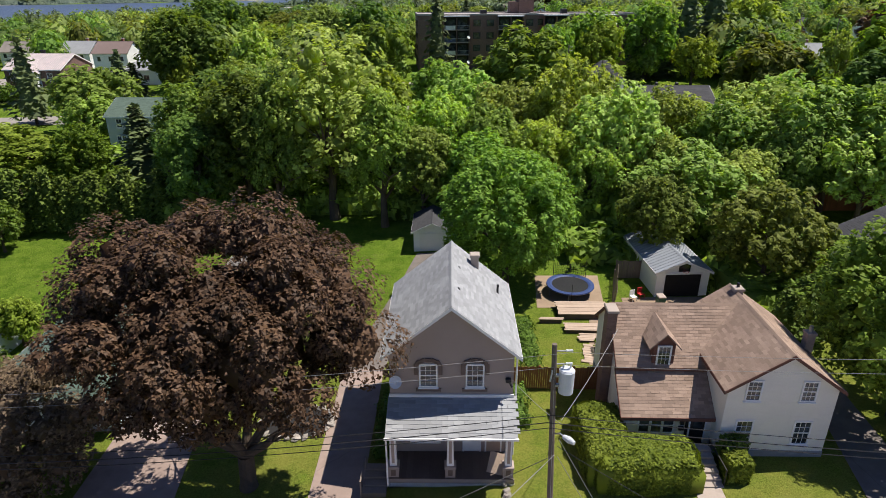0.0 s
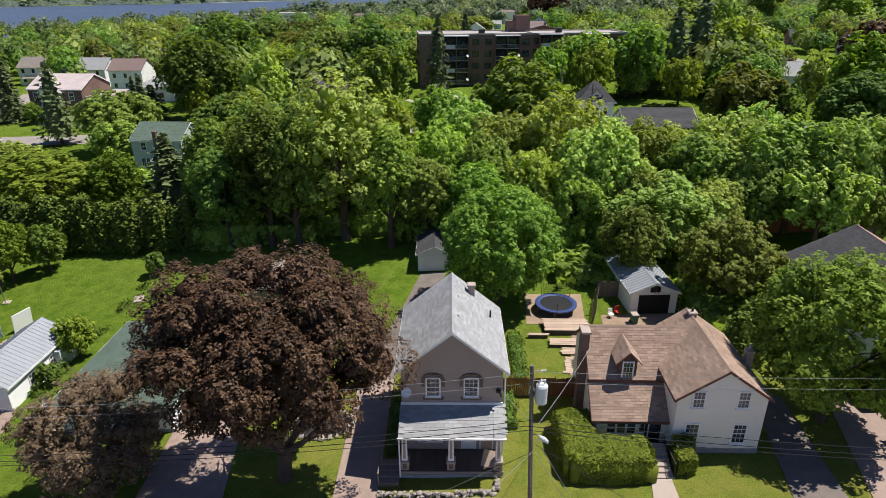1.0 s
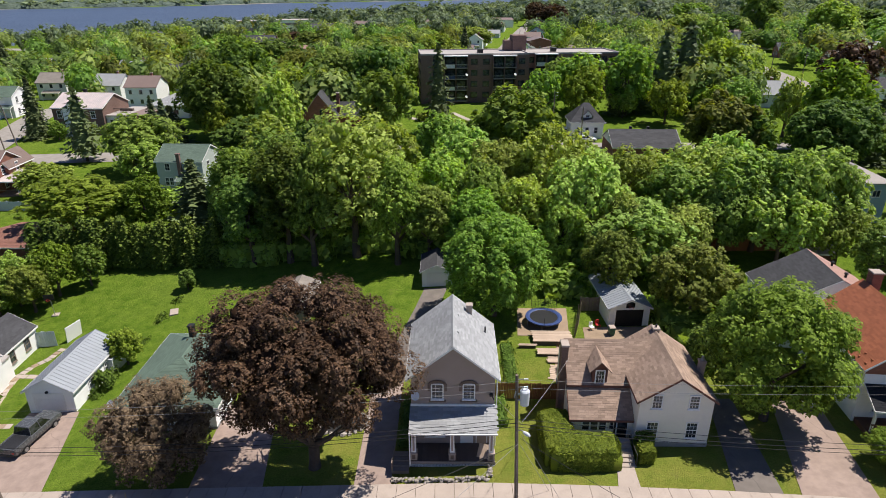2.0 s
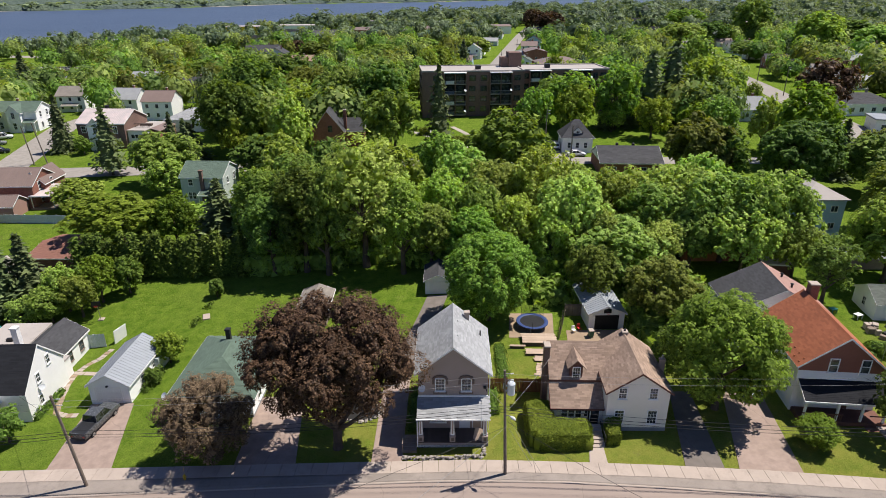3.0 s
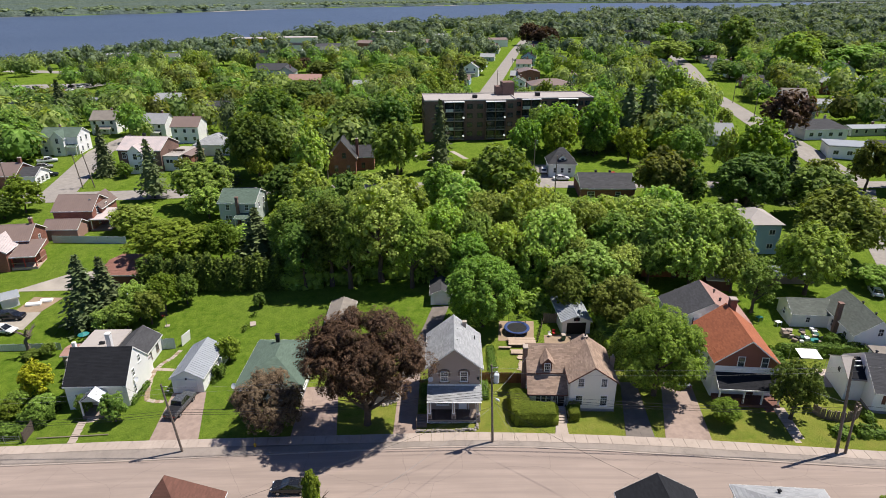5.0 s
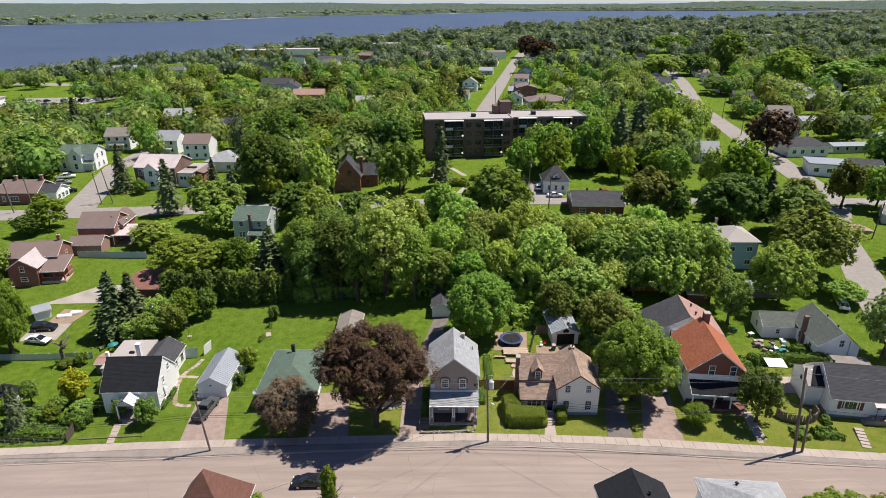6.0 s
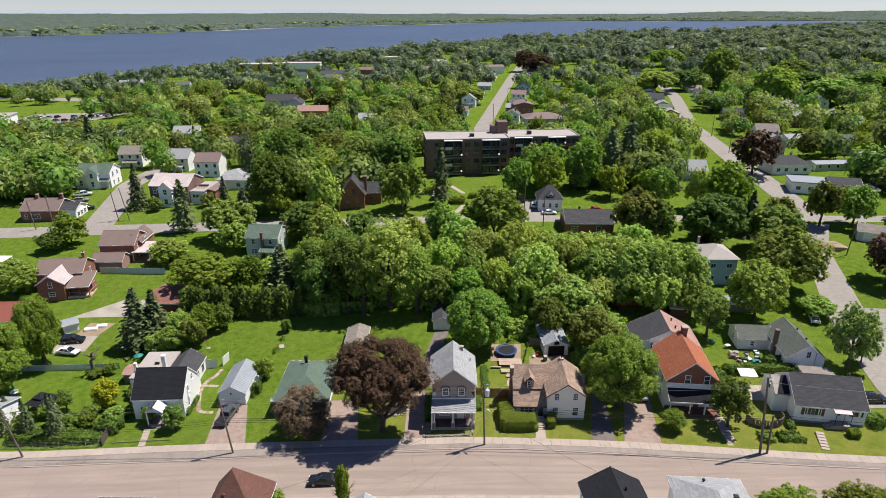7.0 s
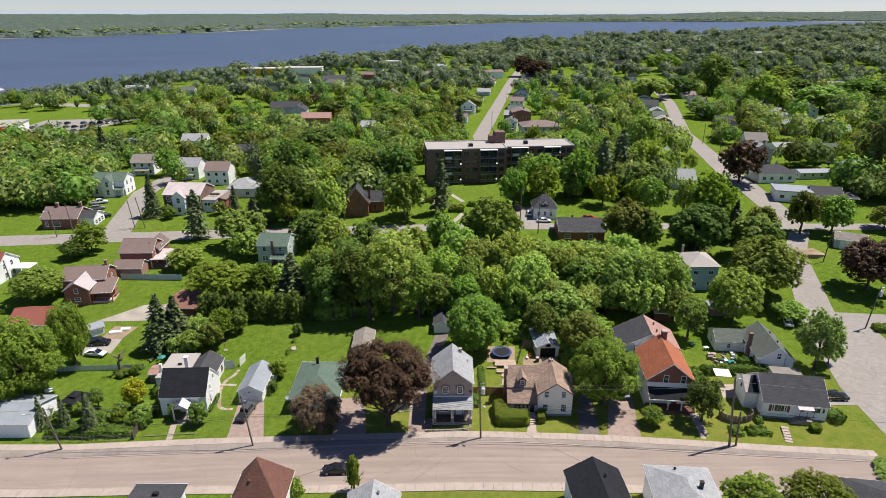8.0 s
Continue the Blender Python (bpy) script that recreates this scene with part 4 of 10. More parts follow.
water = new("water", Form().add([(-4200, 350, -10), (4200, 350, -10), (4200, 5050, -10), (-4200, 5050, -10)], ((0, 1, 2, 3),)).mesh("water", WATER))
tagged(water, "wide blue river with a rippled surface", "water", kind="structure")


def strip(name, lo, hi, x0, x1, mat, lift, label, category, step=2.0, depth=0.0, across=4, kind="structure"):
    """A band between two lines y = lo(x) and y = hi(x), laid lift above the land; depth: an upright edge down from it."""
    n = max(1, int((x1 - x0) / step))
    v, q = [], []
    for i in range(n + 1):
        x = x0 + (x1 - x0) * i / n
        a, b = lo(x), hi(x)
        for j in range(across + 1):
            y = a + (b - a) * j / across
            v.append((x, y, ground_z(x, y) + lift))
    k = across + 1
    for i in range(n):
        for j in range(across):
            q.append((i * k + j, (i + 1) * k + j, (i + 1) * k + j + 1, i * k + j + 1))
    if depth:
        for j in (0, across):
            m = len(v)
            for i in range(n + 1):
                x, y, z = v[i * k + j]
                v.append((x, y, z - depth))
            for i in range(n):
                s = (i * k + j, m + i, m + i + 1, (i + 1) * k + j)
                q.append(s if j == 0 else tuple(reversed(s)))
        for i in (0, n):
            m = len(v)
            for j in range(across + 1):
                x, y, z = v[i * k + j]
                v.append((x, y, z - depth))
            for j in range(across):
                s = (i * k + j, i * k + j + 1, m + j + 1, m + j)
                q.append(s if i == 0 else tuple(reversed(s)))
    return tagged(new(name, quick_mesh(name, v, q, [mat])), label, category, kind=kind)


def patch(name, corners, mat, lift, label, category, n=10, depth=0.0, kind="structure"):
    """A four-cornered surface draped on the land."""
    a, b, c, d = (Vector((*p, 0)) for p in corners)
    v, q = [], []
    for i in range(n + 1):
        for j in range(n + 1):
            p = a.lerp(b, j / n).lerp(d.lerp(c, j / n), i / n)
            v.append((p.x, p.y, ground_z(p.x, p.y) + lift))
    for i in range(n):
        for j in range(n):
            k = i * (n + 1) + j
            q.append((k, k + 1, k + n + 2, k + n + 1))
    if depth:
        m = len(v)
        edge = [j for j in range(n + 1)] + [(i + 1) * (n + 1) - 1 for i in range(1, n + 1)] + [n * (n + 1) + j for j in range(n - 1, -1, -1)] + [i * (n + 1) for i in range(n - 1, 0, -1)]
        for e in edge:
            x, y, z = v[e]
            v.append((x, y, z - depth))
        r = len(edge)
        for i in range(r):
            q.append((edge[i], m + i, m + (i + 1) % r, edge[(i + 1) % r]))
    return tagged(new(name, quick_mesh(name, v, q, [mat])), label, category, kind=kind)


strip("road", lambda x: near_line(x), lambda x: kerb_line(x), -140, 90, ROAD, 0.03, "worn pale asphalt street with cracks and tyre tracks", "road", across=8)
strip("pavement", lambda x: kerb_line(x) + 0.12, lambda x: grass_line(x) - 1.55, -140, 68, KERB_STRIP, 0.12, "worn paved strip between kerb and sidewalk", "pavement", depth=0.2)
strip("kerb", lambda x: kerb_line(x) - 0.06, lambda x: kerb_line(x) + 0.12, -140, 68, CONCRETE, 0.145, "low concrete kerb along the street", "kerb", depth=0.25, across=1)
strip("kerb", lambda x: near_line(x) - 0.15, lambda x: near_line(x), -140, 80, CONCRETE, 0.14, "low concrete kerb along the street", "kerb", depth=0.25, across=1)
# sidewalk slabs, each a piece of its own
sidewalk = tagged(new("pavement"), "pale concrete sidewalk of square slabs", "sidewalk", kind="structure")
near_walk = tagged(new("pavement"), "pale concrete sidewalk across the street", "sidewalk", kind="structure")


def slab_piece(parent, x0, x1, lo, hi, rng):
    z = rng.uniform(0.125, 0.14)
    f = Form()
    ring = [(x0 + 0.015, lo(x0)), (x1 - 0.015, lo(x1)), (x1 - 0.015, hi(x1)), (x0 + 0.015, hi(x0))]
    top = [(x, y, ground_z(x, y) + z) for x, y in ring]
    f.add([(x, y, zz - 0.25) for x, y, zz in top] + top, ((4, 5, 6, 7), (0, 1, 5, 4), (1, 2, 6, 5), (2, 3, 7, 6), (3, 0, 4, 7)))
    part("slab", f, CONCRETE, parent)


_rng = random.Random(5)
for i in range(130):
    _x = -128 + i * 1.52
    if _x < 67:
        slab_piece(sidewalk, _x, _x + 1.52, lambda x: grass_line(x) - 1.55, lambda x: grass_line(x) + 0.03, _rng)
        slab_piece(near_walk, _x, _x + 1.52, lambda x: near_line(x) - 1.75, lambda x: near_line(x) - 0.15, _rng)

# drives and paths
patch("driveway", ((-9.9, 29.2), (-6.9, 29.2), (-6.9, 43.0), (-9.9, 43.0)), DRIVE, 0.05, "brown asphalt driveway beside the taupe house", "driveway", 12)
# the back stretch lies in shade, painted here as darker asphalt
patch("driveway", ((-9.9, 43.0), (-6.9, 43.0), (-2.5, 63.6), (-5.5, 63.5)), SHADED_ASPHALT, 0.05, "asphalt driveway to the small garage, shade painted dark", "driveway", 12)
patch("driveway", ((-23.4, 29.4), (-17.3, 29.4), (-18.8, 40.5), (-23.8, 40.5)), DRIVE, 0.05, "brown asphalt driveway under the purple maple", "driveway")
patch("driveway", ((-42.2, 29.6), (-35.6, 29.6), (-38.4, 40.2), (-43.4, 40.2)), DRIVE, 0.05, "pale asphalt driveway in front of a garage", "driveway")
# tree and house shade on this drive is painted as darker asphalt
patch("driveway", ((20.0, 28.2), (23.6, 28.0), (24.6, 40.0), (22.3, 40.0)), SHADED_ASPHALT, 0.05, "asphalt driveway beside the cream house, shade painted dark", "driveway")
patch("driveway", ((24.9, 27.8), (30.6, 27.2), (32.4, 40.0), (28.2, 40.0)), DRIVE, 0.05, "brown asphalt driveway beside the orange-roofed house", "driveway")
patch("path", ((11.0, 28.4), (12.8, 28.3), (12.9, 30.95), (11.5, 30.95)), CONCRETE, 0.05, "short pale concrete path to the steps", "path")
# the side street, the back street and the town's streets
patch("road", ((72.5, 19.5), (96, 16.5), (94, 42), (73.6, 42)), SIDE_ROAD, 0.05, "pale side street with a rounded corner", "road", 14)
patch("road", ((73.6, 42), (94, 42), (95, 68.0), (80.6, 70.0)), SIDE_ROAD, 0.05, "pale side street", "road", 14)
patch("road", ((80.6, 70.0), (89.5, 70.0), (100.9, 104.5), (94.1, 104.5)), SIDE_ROAD, 0.05, "pale side street", "road", 14)
patch("road", ((94.1, 104.5), (100.9, 104.5), (111.7, 122.7), (105.4, 122.7)), SIDE_ROAD, 0.05, "pale side street", "road", 10)
patch("road", ((87.3, 64.6), (143.5, 59.4), (144.0, 67.0), (89.1, 72.2)), SIDE_ROAD, 0.055, "pale lane branching off", "road", 12)
strip("road", lambda x: 116.2 + 0.05 * (x + 150) if x < 10 else 124.2, lambda x: 125.4 + 0.025 * (x + 150) if x < 10 else 129.4, -290, 280, SIDE_ROAD, 0.06, "pale back street behind the gardens", "road", step=6)
patch("road", ((-114.8, 124.8), (-104.8, 124.2), (-114.6, 166.0), (-123.4, 166.6)), SIDE_ROAD, 0.07, "pale street climbing away", "road", 14)
patch("road", ((-123.4, 166.6), (-114.6, 166.0), (-110.6, 267.3), (-117.6, 268.5)), SIDE_ROAD, 0.07, "pale street climbing away", "road", 14)
patch("road", ((9.8, 194.1), (17.6, 193.9), (19.4, 265.0), (11.4, 265.5)), SIDE_ROAD, 0.07, "pale lane behind the apartment block", "road", 14)
patch("road", ((11.4, 265.5), (19.4, 265.0), (60.6, 514.6), (52.3, 515.5)), SIDE_ROAD, 0.07, "pale street running to the river", "road", 14)
patch("road", ((52.3, 515.5), (60.6, 514.6), (84.1, 643.7), (76.0, 644.8)), SIDE_ROAD, 0.07, "pale street running to the river", "road", 14)
patch("road", ((105.5, 127.3), (114.0, 127.3), (116.8, 179.8), (107.2, 179.9)), SIDE_ROAD, 0.07, "pale street lined with houses", "road", 14)
patch("road", ((107.2, 179.9), (116.8, 179.8), (126.6, 264.0), (119.0, 264.5)), SIDE_ROAD, 0.07, "pale street lined with houses", "road", 14)
patch("road", ((119.0, 264.5), (126.6, 264.0), (155.2, 368.2), (147.1, 368.8)), SIDE_ROAD, 0.07, "pale street lined with houses", "road", 14)
patch("road", ((147.1, 368.8), (155.2, 368.2), (190.8, 530.4), (181.0, 531.5)), SIDE_ROAD, 0.07, "pale street lined with houses", "road", 14)
patch("parking_lot", ((-266, 284), (-222, 294), (-204, 348), (-268, 348)), SIDE_ROAD, 0.06, "wide pale parking lot", "parking lot", 10)
patch("road", ((-474.6, 476.7), (-170.9, 370.6), (-171.0, 381.9), (-474.9, 494.3)), SIDE_ROAD, 0.07, "pale road by the river", "road", 14)



# ---- the taupe house with the porch ----
def grey_house():
    h = thing("house", -1.95, 33.4, 0, "narrow taupe stucco house with pale grey roof and front porch", "house", z=0.0)
    quads = gable_block(h, -3.45, 3.45, 0, 8.5, 7.35, 10.15, "y", TAUPE, SHINGLE_GREY, 0.4, 0.3, fascia=WHITE, seed=11, tab=0.45)
    for x in (-1.28, 1.31):
        w, m = window(h, "S", x, 0.0, 5.15, 0.85, 1.35, cols=3, rows=4)
        for i in range(5):
            a = radians(150 - 30 * i)
            part("arch_brick", Form().box(-0.16, 0.16, -0.09, 0.01, -0.1, 0.12, m @ pose(0.62 * math.cos(a) * 1.05, 0, 1.28 + 0.4 * math.sin(a), 0, 90 - math.degrees(a), 0)), TAUPE_DARK, w)
        for s in (-1, 1):
            part("side_brick", Form().box(s * 0.68 - 0.11, s * 0.68 + 0.11, -0.085, 0.01, 0.75, 1.4, m), TAUPE_DARK, w)
        part("brick_sill", Form().box(-0.7, 0.7, -0.12, 0.01, -0.32, -0.16, m), TAUPE_DARK, w)
    for y in (2.2, 5.6):
        window(h, "E", y, 3.45, 4.9, 0.8, 1.3)
        window(h, "E", y, 3.45, 1.4, 0.8, 1.3)
        window(h, "W", y, -3.45, 1.4, 0.8, 1.3)
    window(h, "S", -1.5, 0.0, 1.35, 1.5, 1.3, cols=2, rows=1)
    door(h, "S", 1.2, 0.0, 0.55, 0.9, 2.03, WHITE, lights=0.5)
    door(h, "S", 2.45, 0.0, 0.55, 0.8, 2.03, PALE_WOOD)
    part("band_board", Form().box(-3.5, 3.5, -0.09, 0.0, 4.32, 4.6), WHITE, h)
    # porch: deck boards, posts on piers, lattice, shingle roof of single pieces
    deck = part("porch_deck", Form().box(-3.45, 3.45, -2.1, -0.01, 0.22, 0.48), DARK_WOOD, h)
    for i in range(22):
        x = -3.45 + i * 0.3136
        part("deck_board", Form().box(x + 0.008, x + 0.305, -2.2, -0.01, 0.48, 0.52), DARK_WOOD, deck)
    part("skirt_board", Form().box(-3.5, 3.5, -2.19, -2.12, 0.2, 0.46), TAUPE, deck)
    lat = Form()
    for i in range(58):
        x = -3.45 + i * 0.12
        for s in (-1, 1):
            lat.box(-0.012, 0.012, -0.01, 0.01, -0.2, 0.2, pose(x, -2.14 - 0.01 * s, 0.0, 0, 45 * s, 0))
    part("lattice", lat, WHITE, deck)
    # near-black boxes behind the lattice paint the shade beneath the deck
    part("porch_under_shade", Form().box(-3.5, 3.5, -2.1, -0.02, -0.7, -0.19).box(-3.5, 3.5, -2.05, -0.02, -0.25, 0.22), SHADE_AND_BLACK, deck)
    for x in (-3.2, -0.05, 3.15):
        pier = part("porch_pier", Form().soft_box(x - 0.28, x + 0.28, -2.12, -1.56, 0.5, 1.15, 0.03).soft_box(x - 0.33, x + 0.33, -2.17, -1.51, 1.15, 1.27, 0.04), TAUPE, h)
        part("pier_panel", Form().box(x - 0.13, x + 0.13, -2.14, -2.12, 0.65, 1.05), TAUPE_DARK, pier)
        f = Form()
        lo, hi = 0.2, 0.15
        f.add([(x - lo, -2.04, 1.27), (x + lo, -2.04, 1.27), (x + lo, -1.64, 1.27), (x - lo, -1.64, 1.27), (x - hi, -1.99, 3.3), (x + hi, -1.99, 3.3), (x + hi, -1.69, 3.3), (x - hi, -1.69, 3.3)],
              ((0, 1, 5, 4), (1, 2, 6, 5), (2, 3, 7, 6), (3, 0, 4, 7), (4, 5, 6, 7)))
        post = part("porch_post", f, WHITE, h)
        part("post_panel", Form().box(x - 0.08, x + 0.08, -2.045, -2.0, 1.45, 3.15), TAUPE, post)
    part("porch_beam", Form().box(-3.5, 3.5, -2.02, -1.7, 3.3, 3.5).box(-3.5, -3.2, -1.7, 0, 3.3, 3.5).box(3.2, 3.5, -1.7, 0, 3.3, 3.5), WHITE, h)
    roof = part("porch_roof", Form().slab(((-3.55, -2.45, 3.56), (3.55, -2.45, 3.56), (3.55, 0.0, 4.42), (-3.55, 0.0, 4.42)), 0.12), SHINGLE_GREY, h)
    shapes = []
    rng = random.Random(3)
    for k in range(4):
        f = Form()
        w, t = 0.58, 0.018 + 0.006 * k
        f.add([(-w / 2, 0, 0), (w / 2, 0, 0), (w / 2, 0, t), (-w / 2, 0, t), (w / 2, 0.33, 0.006), (-w / 2, 0.33, 0.006)], ((0, 1, 2, 3), (3, 2, 4, 5), (0, 3, 5), (1, 4, 2)))
        shapes.append(f.mesh("shingle", SHINGLE_PIECE))
    pitch = math.degrees(math.atan2(0.86, 2.45))
    for r in range(10):
        for c in range(13):
            x = -3.6 + 0.6 * (c + (0.5 if r % 2 else 0.0)) + 0.1
            if -3.4 < x < 3.4:
                s = part("shingle", shapes[rng.randrange(4)], None, roof)
                s.matrix_basis = pose(x, -2.45 + 0.245 * r, 3.565 + 0.86 * r / 10, pitch + rng.uniform(-0.6, 0.4), 0, rng.uniform(-0.6, 0.6))
    part("gutter", Form().box(-3.6, 3.6, -2.56, -2.45, 3.44, 3.55), WHITE, h, "white porch gutter")
    part("downpipe", Form().tube((-3.5, -2.42, 3.5), (-3.5, -2.42, 0.2), 0.05), WHITE, h)
    part("downpipe", Form().tube((3.62, 0.1, 7.0), (3.62, 0.1, 0.2), 0.05), WHITE, h)
    chimney(h, 1.5, 7.6, 8.3, 9.9, 0.5, CONCRETE, 0)
    for x, y in ((0.3, 2.5), (0.35, 5.5)):
        part("roof_vent", Form().soft_box(x - 0.2, x + 0.2, y - 0.16, y + 0.16, 9.9 - x, 10.3 - x, 0.1), BLACK, h)
    part("vent_pipe", Form().tube((2.9, 5.9, 7.4), (2.9, 5.9, 8.5), 0.07), BLACK, h)
    dish(h, (-3.1, -0.35, 5.6), (0.35, -0.8, 0.55), 0.36)
    part("wall_lamp", Form().soft_box(3.0, 3.3, -0.25, -0.02, 5.5, 5.75, 0.05).tube((3.2, -0.2, 5.6), (3.35, -0.35, 5.3), 0.06), BLACK, h)
    # board leaning on the porch, steps at the side
    board = thing("plywood_sheet", 0.55, 31.55, 0, "pale plywood sheet leaning on the porch deck", "board", z=0.53)
    part("sheet", Form().box(-0.55, 0.55, -0.02, 0.02, 0, 1.15, pose(0, 0, 0, -38, 8, -12)), PALE_WOOD, board)
    rail = thing("side_steps", -6.1, 31.6, 0, "weathered wooden steps beside the porch", "steps", z=0.0)
    for i in range(4):
        part("step", Form().soft_box(-0.75, 0.55, -1.0 + 0.5 * i, -0.5 + 0.5 * i, -0.3, 0.02 + 0.1 * i, 0.02), OLD_WOOD, rail)
    part("handrail", Form().box(-0.85, -0.77, -1.0, 1.0, 0.75, 0.83).box(-0.85, -0.77, -1.0, -0.92, -0.3, 0.8).box(-0.85, -0.77, 0.92, 1.0, -0.3, 0.8), OLD_WOOD, rail)
    # dry-stone edging round the front bed
    wall = thing("stone_edging", -2.2, 29.9, 0, "low edging of rough field stones round the front bed", "stone wall", z=0.0)
    rng = random.Random(9)
    for i in range(34):
        t = i / 33
        x = -4.6 + 8.9 * t
        y = -0.05 + 0.25 * math.sin(3.1 * t) * -1
        if t > 0.86:
            y += (t - 0.86) * 12
            x = 3.05 + rng.uniform(0, 0.5)
        for k in range(2):
            s = rng.uniform(0.1, 0.19)
            v, q = ball(rng, (0, 0, 0), (s * 1.5, s, s * 0.85), 0.22)
            ob = part("stone", Form().add(v, q), STONE, wall)
            ob.matrix_basis = pose(x + rng.uniform(-0.08, 0.08), y + rng.uniform(-0.15, 0.15), ground_z(-2.2 + x, 29.9 + y) + 0.08 + 0.18 * k, 0, 0, rng.uniform(0, 90))
    return h


SHINGLE_PIECE = surface("loose_grey_shingle", (0.36, 0.365, 0.37), 0.9, 0.18, 0.6, 14, per_object=0.55, stain=0.25)
grey_house()


# ---- the cream house ----
def cream_house():
    h = thing("house", 16.62, 33.5, -1.0, "cream sided farmhouse with brown shingle roofs and a small dormer", "house", z=0.2)
    gable_block(h, -3.05, 3.05, 0, 8.3, 4.8, 6.95, "y", CREAM_SIDING, SHINGLE_BROWN, 0.3, 0.25, fascia=SHINGLE_MAROON, seed=21, base=FOUNDATION)
    for x in (-1.65, 1.4):
        window(h, "S", x, 0, 4.0, 0.72, 1.2, cols=3, rows=4)
        window(h, "S", x + (0.15 if x > 0 else -0.1), 0, 1.0, 0.85, 1.5, cols=3, rows=4)
    for y in (2, 5.5):
        window(h, "E", y, 3.05, 1.0, 0.8, 1.4)
        window(h, "E", y, 3.05, 3.6, 0.8, 1.0)
    # long part with its ridge across
    gable_block(h, -8.35, -0.2, 3.2, 9.2, 4.2, 6.65, "x", CREAM_SIDING, SHINGLE_BROWN, 0.3, 0.2, fascia=SHINGLE_MAROON, seed=22, base=FOUNDATION)
    part("wall", Form().add([(-8.35, 1.1, -0.6), (-3.05, 1.1, -0.6), (-3.05, 1.1, 2.1), (-8.35, 1.1, 2.1), (-8.35, 3.2, -0.6), (-3.05, 3.2, -0.6), (-3.05, 3.2, 3.9), (-8.35, 3.2, 3.9)],
                            ((0, 1, 2, 3), (4, 0, 3, 7), (1, 5, 6, 2), (3, 2, 6, 7))), CREAM_SIDING, h)
    shed_roof(h, -8.55, -3.06, 0.75, 3.18, 2.05, 3.95, SHINGLE_BROWN, "shingle", SHINGLE_MAROON, seed=23)
    for i in range(3):
        window(h, "S", -7.05 + 0.72 * i, 1.1, 0.75, 0.58, 1.0, cols=1, rows=2, sill=False)
    part("door_panel", Form().box(-4.6, -3.45, 0.98, 1.09, 0.0, 2.0), SHADE_AND_BLACK, h)
    door(h, "S", -3.95, 0.97, 0.15, 0.85, 1.95, BLACK, lights=0.45)
    part("wall_lamp", Form().soft_box(-4.95, -4.75, 0.9, 1.09, 1.4, 1.75, 0.04), BLACK, h)
    part("mail_box", Form().soft_box(-5.0, -4.7, 0.92, 1.09, 1.0, 1.25, 0.04), BLACK, h)
    part("number_bar", Form().box(-4.98, -4.72, 1.05, 1.085, 1.85, 1.98), BLACK, h)
    # dormer
    f = Form().add([(-6.4, 3.12, 4.0), (-5.1, 3.12, 4.0), (-5.1, 3.12, 5.65), (-5.75, 3.12, 6.3), (-6.4, 3.12, 5.65), (-6.4, 5.6, 5.65), (-5.1, 5.6, 5.65), (-5.75, 5.9, 6.3)],
                   ((0, 1, 2, 3, 4), (1, 6, 2), (0, 4, 5)))
    d = part("dormer", f, SHINGLE_MAROON, h)
    for s in (-1, 1):
        q = [(-5.75 + s * 0.95, 2.9, 5.4), (-5.75, 2.9, 6.42), (-5.75, 6.0, 6.42), (-5.75 + s * 0.95, 4.9, 5.4)]
        part("dormer_roof", Form().slab(q if s < 0 else q[::-1], 0.09), SHINGLE_BROWN, d)
        cladding(d, [(q[0], q[3], q[2], q[1])], SHINGLE_BROWN, "shingle", 0.4, 24 + s)
    window(h, "S", -5.75, 3.1, 4.2, 0.68, 1.25, cols=3, rows=3)
    part("chimney", Form().box(-8.95, -8.37, 4.6, 5.5, -0.5, 6.9), BROWN_BRICK, h, "tall brown brick chimney against the end wall")
    part("chimney_cap", Form().soft_box(-9.02, -8.3, 4.5, 5.6, 6.9, 7.08, 0.04), CONCRETE, h)
    part("chimney", Form().box(3.1, 3.6, 4.0, 4.5, -0.5, 5.8).box(3.05, 3.65, 3.95, 4.55, 5.8, 5.95), CONCRETE, h, "pale rendered chimney")
    part("flue", Form().tube((3.35, 4.25, 5.9), (3.35, 4.25, 6.35), 0.13, 0.12), STEEL, h)
    chimney(h, 0.1, 7.6, 6.3, 7.3, 0.55, CONCRETE)
    part("roof_vent", Form().soft_box(1.1, 1.4, 1.6, 1.95, 5.6, 6.05, 0.1), RED_PAINT, h)
    part("meter_box", Form().soft_box(3.06, 3.2, 0.5, 0.8, 2.2, 2.9, 0.03), TRANSFORMER, h)
    st = thing("entrance_steps", 12.45, 31.0, 0, "concrete entrance steps between hedges", "steps", z=0.1)
    steps(st, -0.65, 0.65, 0, 6, 0.0, CONCRETE, 0.42, 0.14)
    part("railing", Form().box(0.62, 0.68, 0.1, 2.6, 1.15, 1.21).box(0.62, 0.68, 0.1, 0.16, 0.1, 1.2).box(0.62, 0.68, 2.5, 2.56, 0.6, 1.2), BLACK, st)
    return h


cream_house()


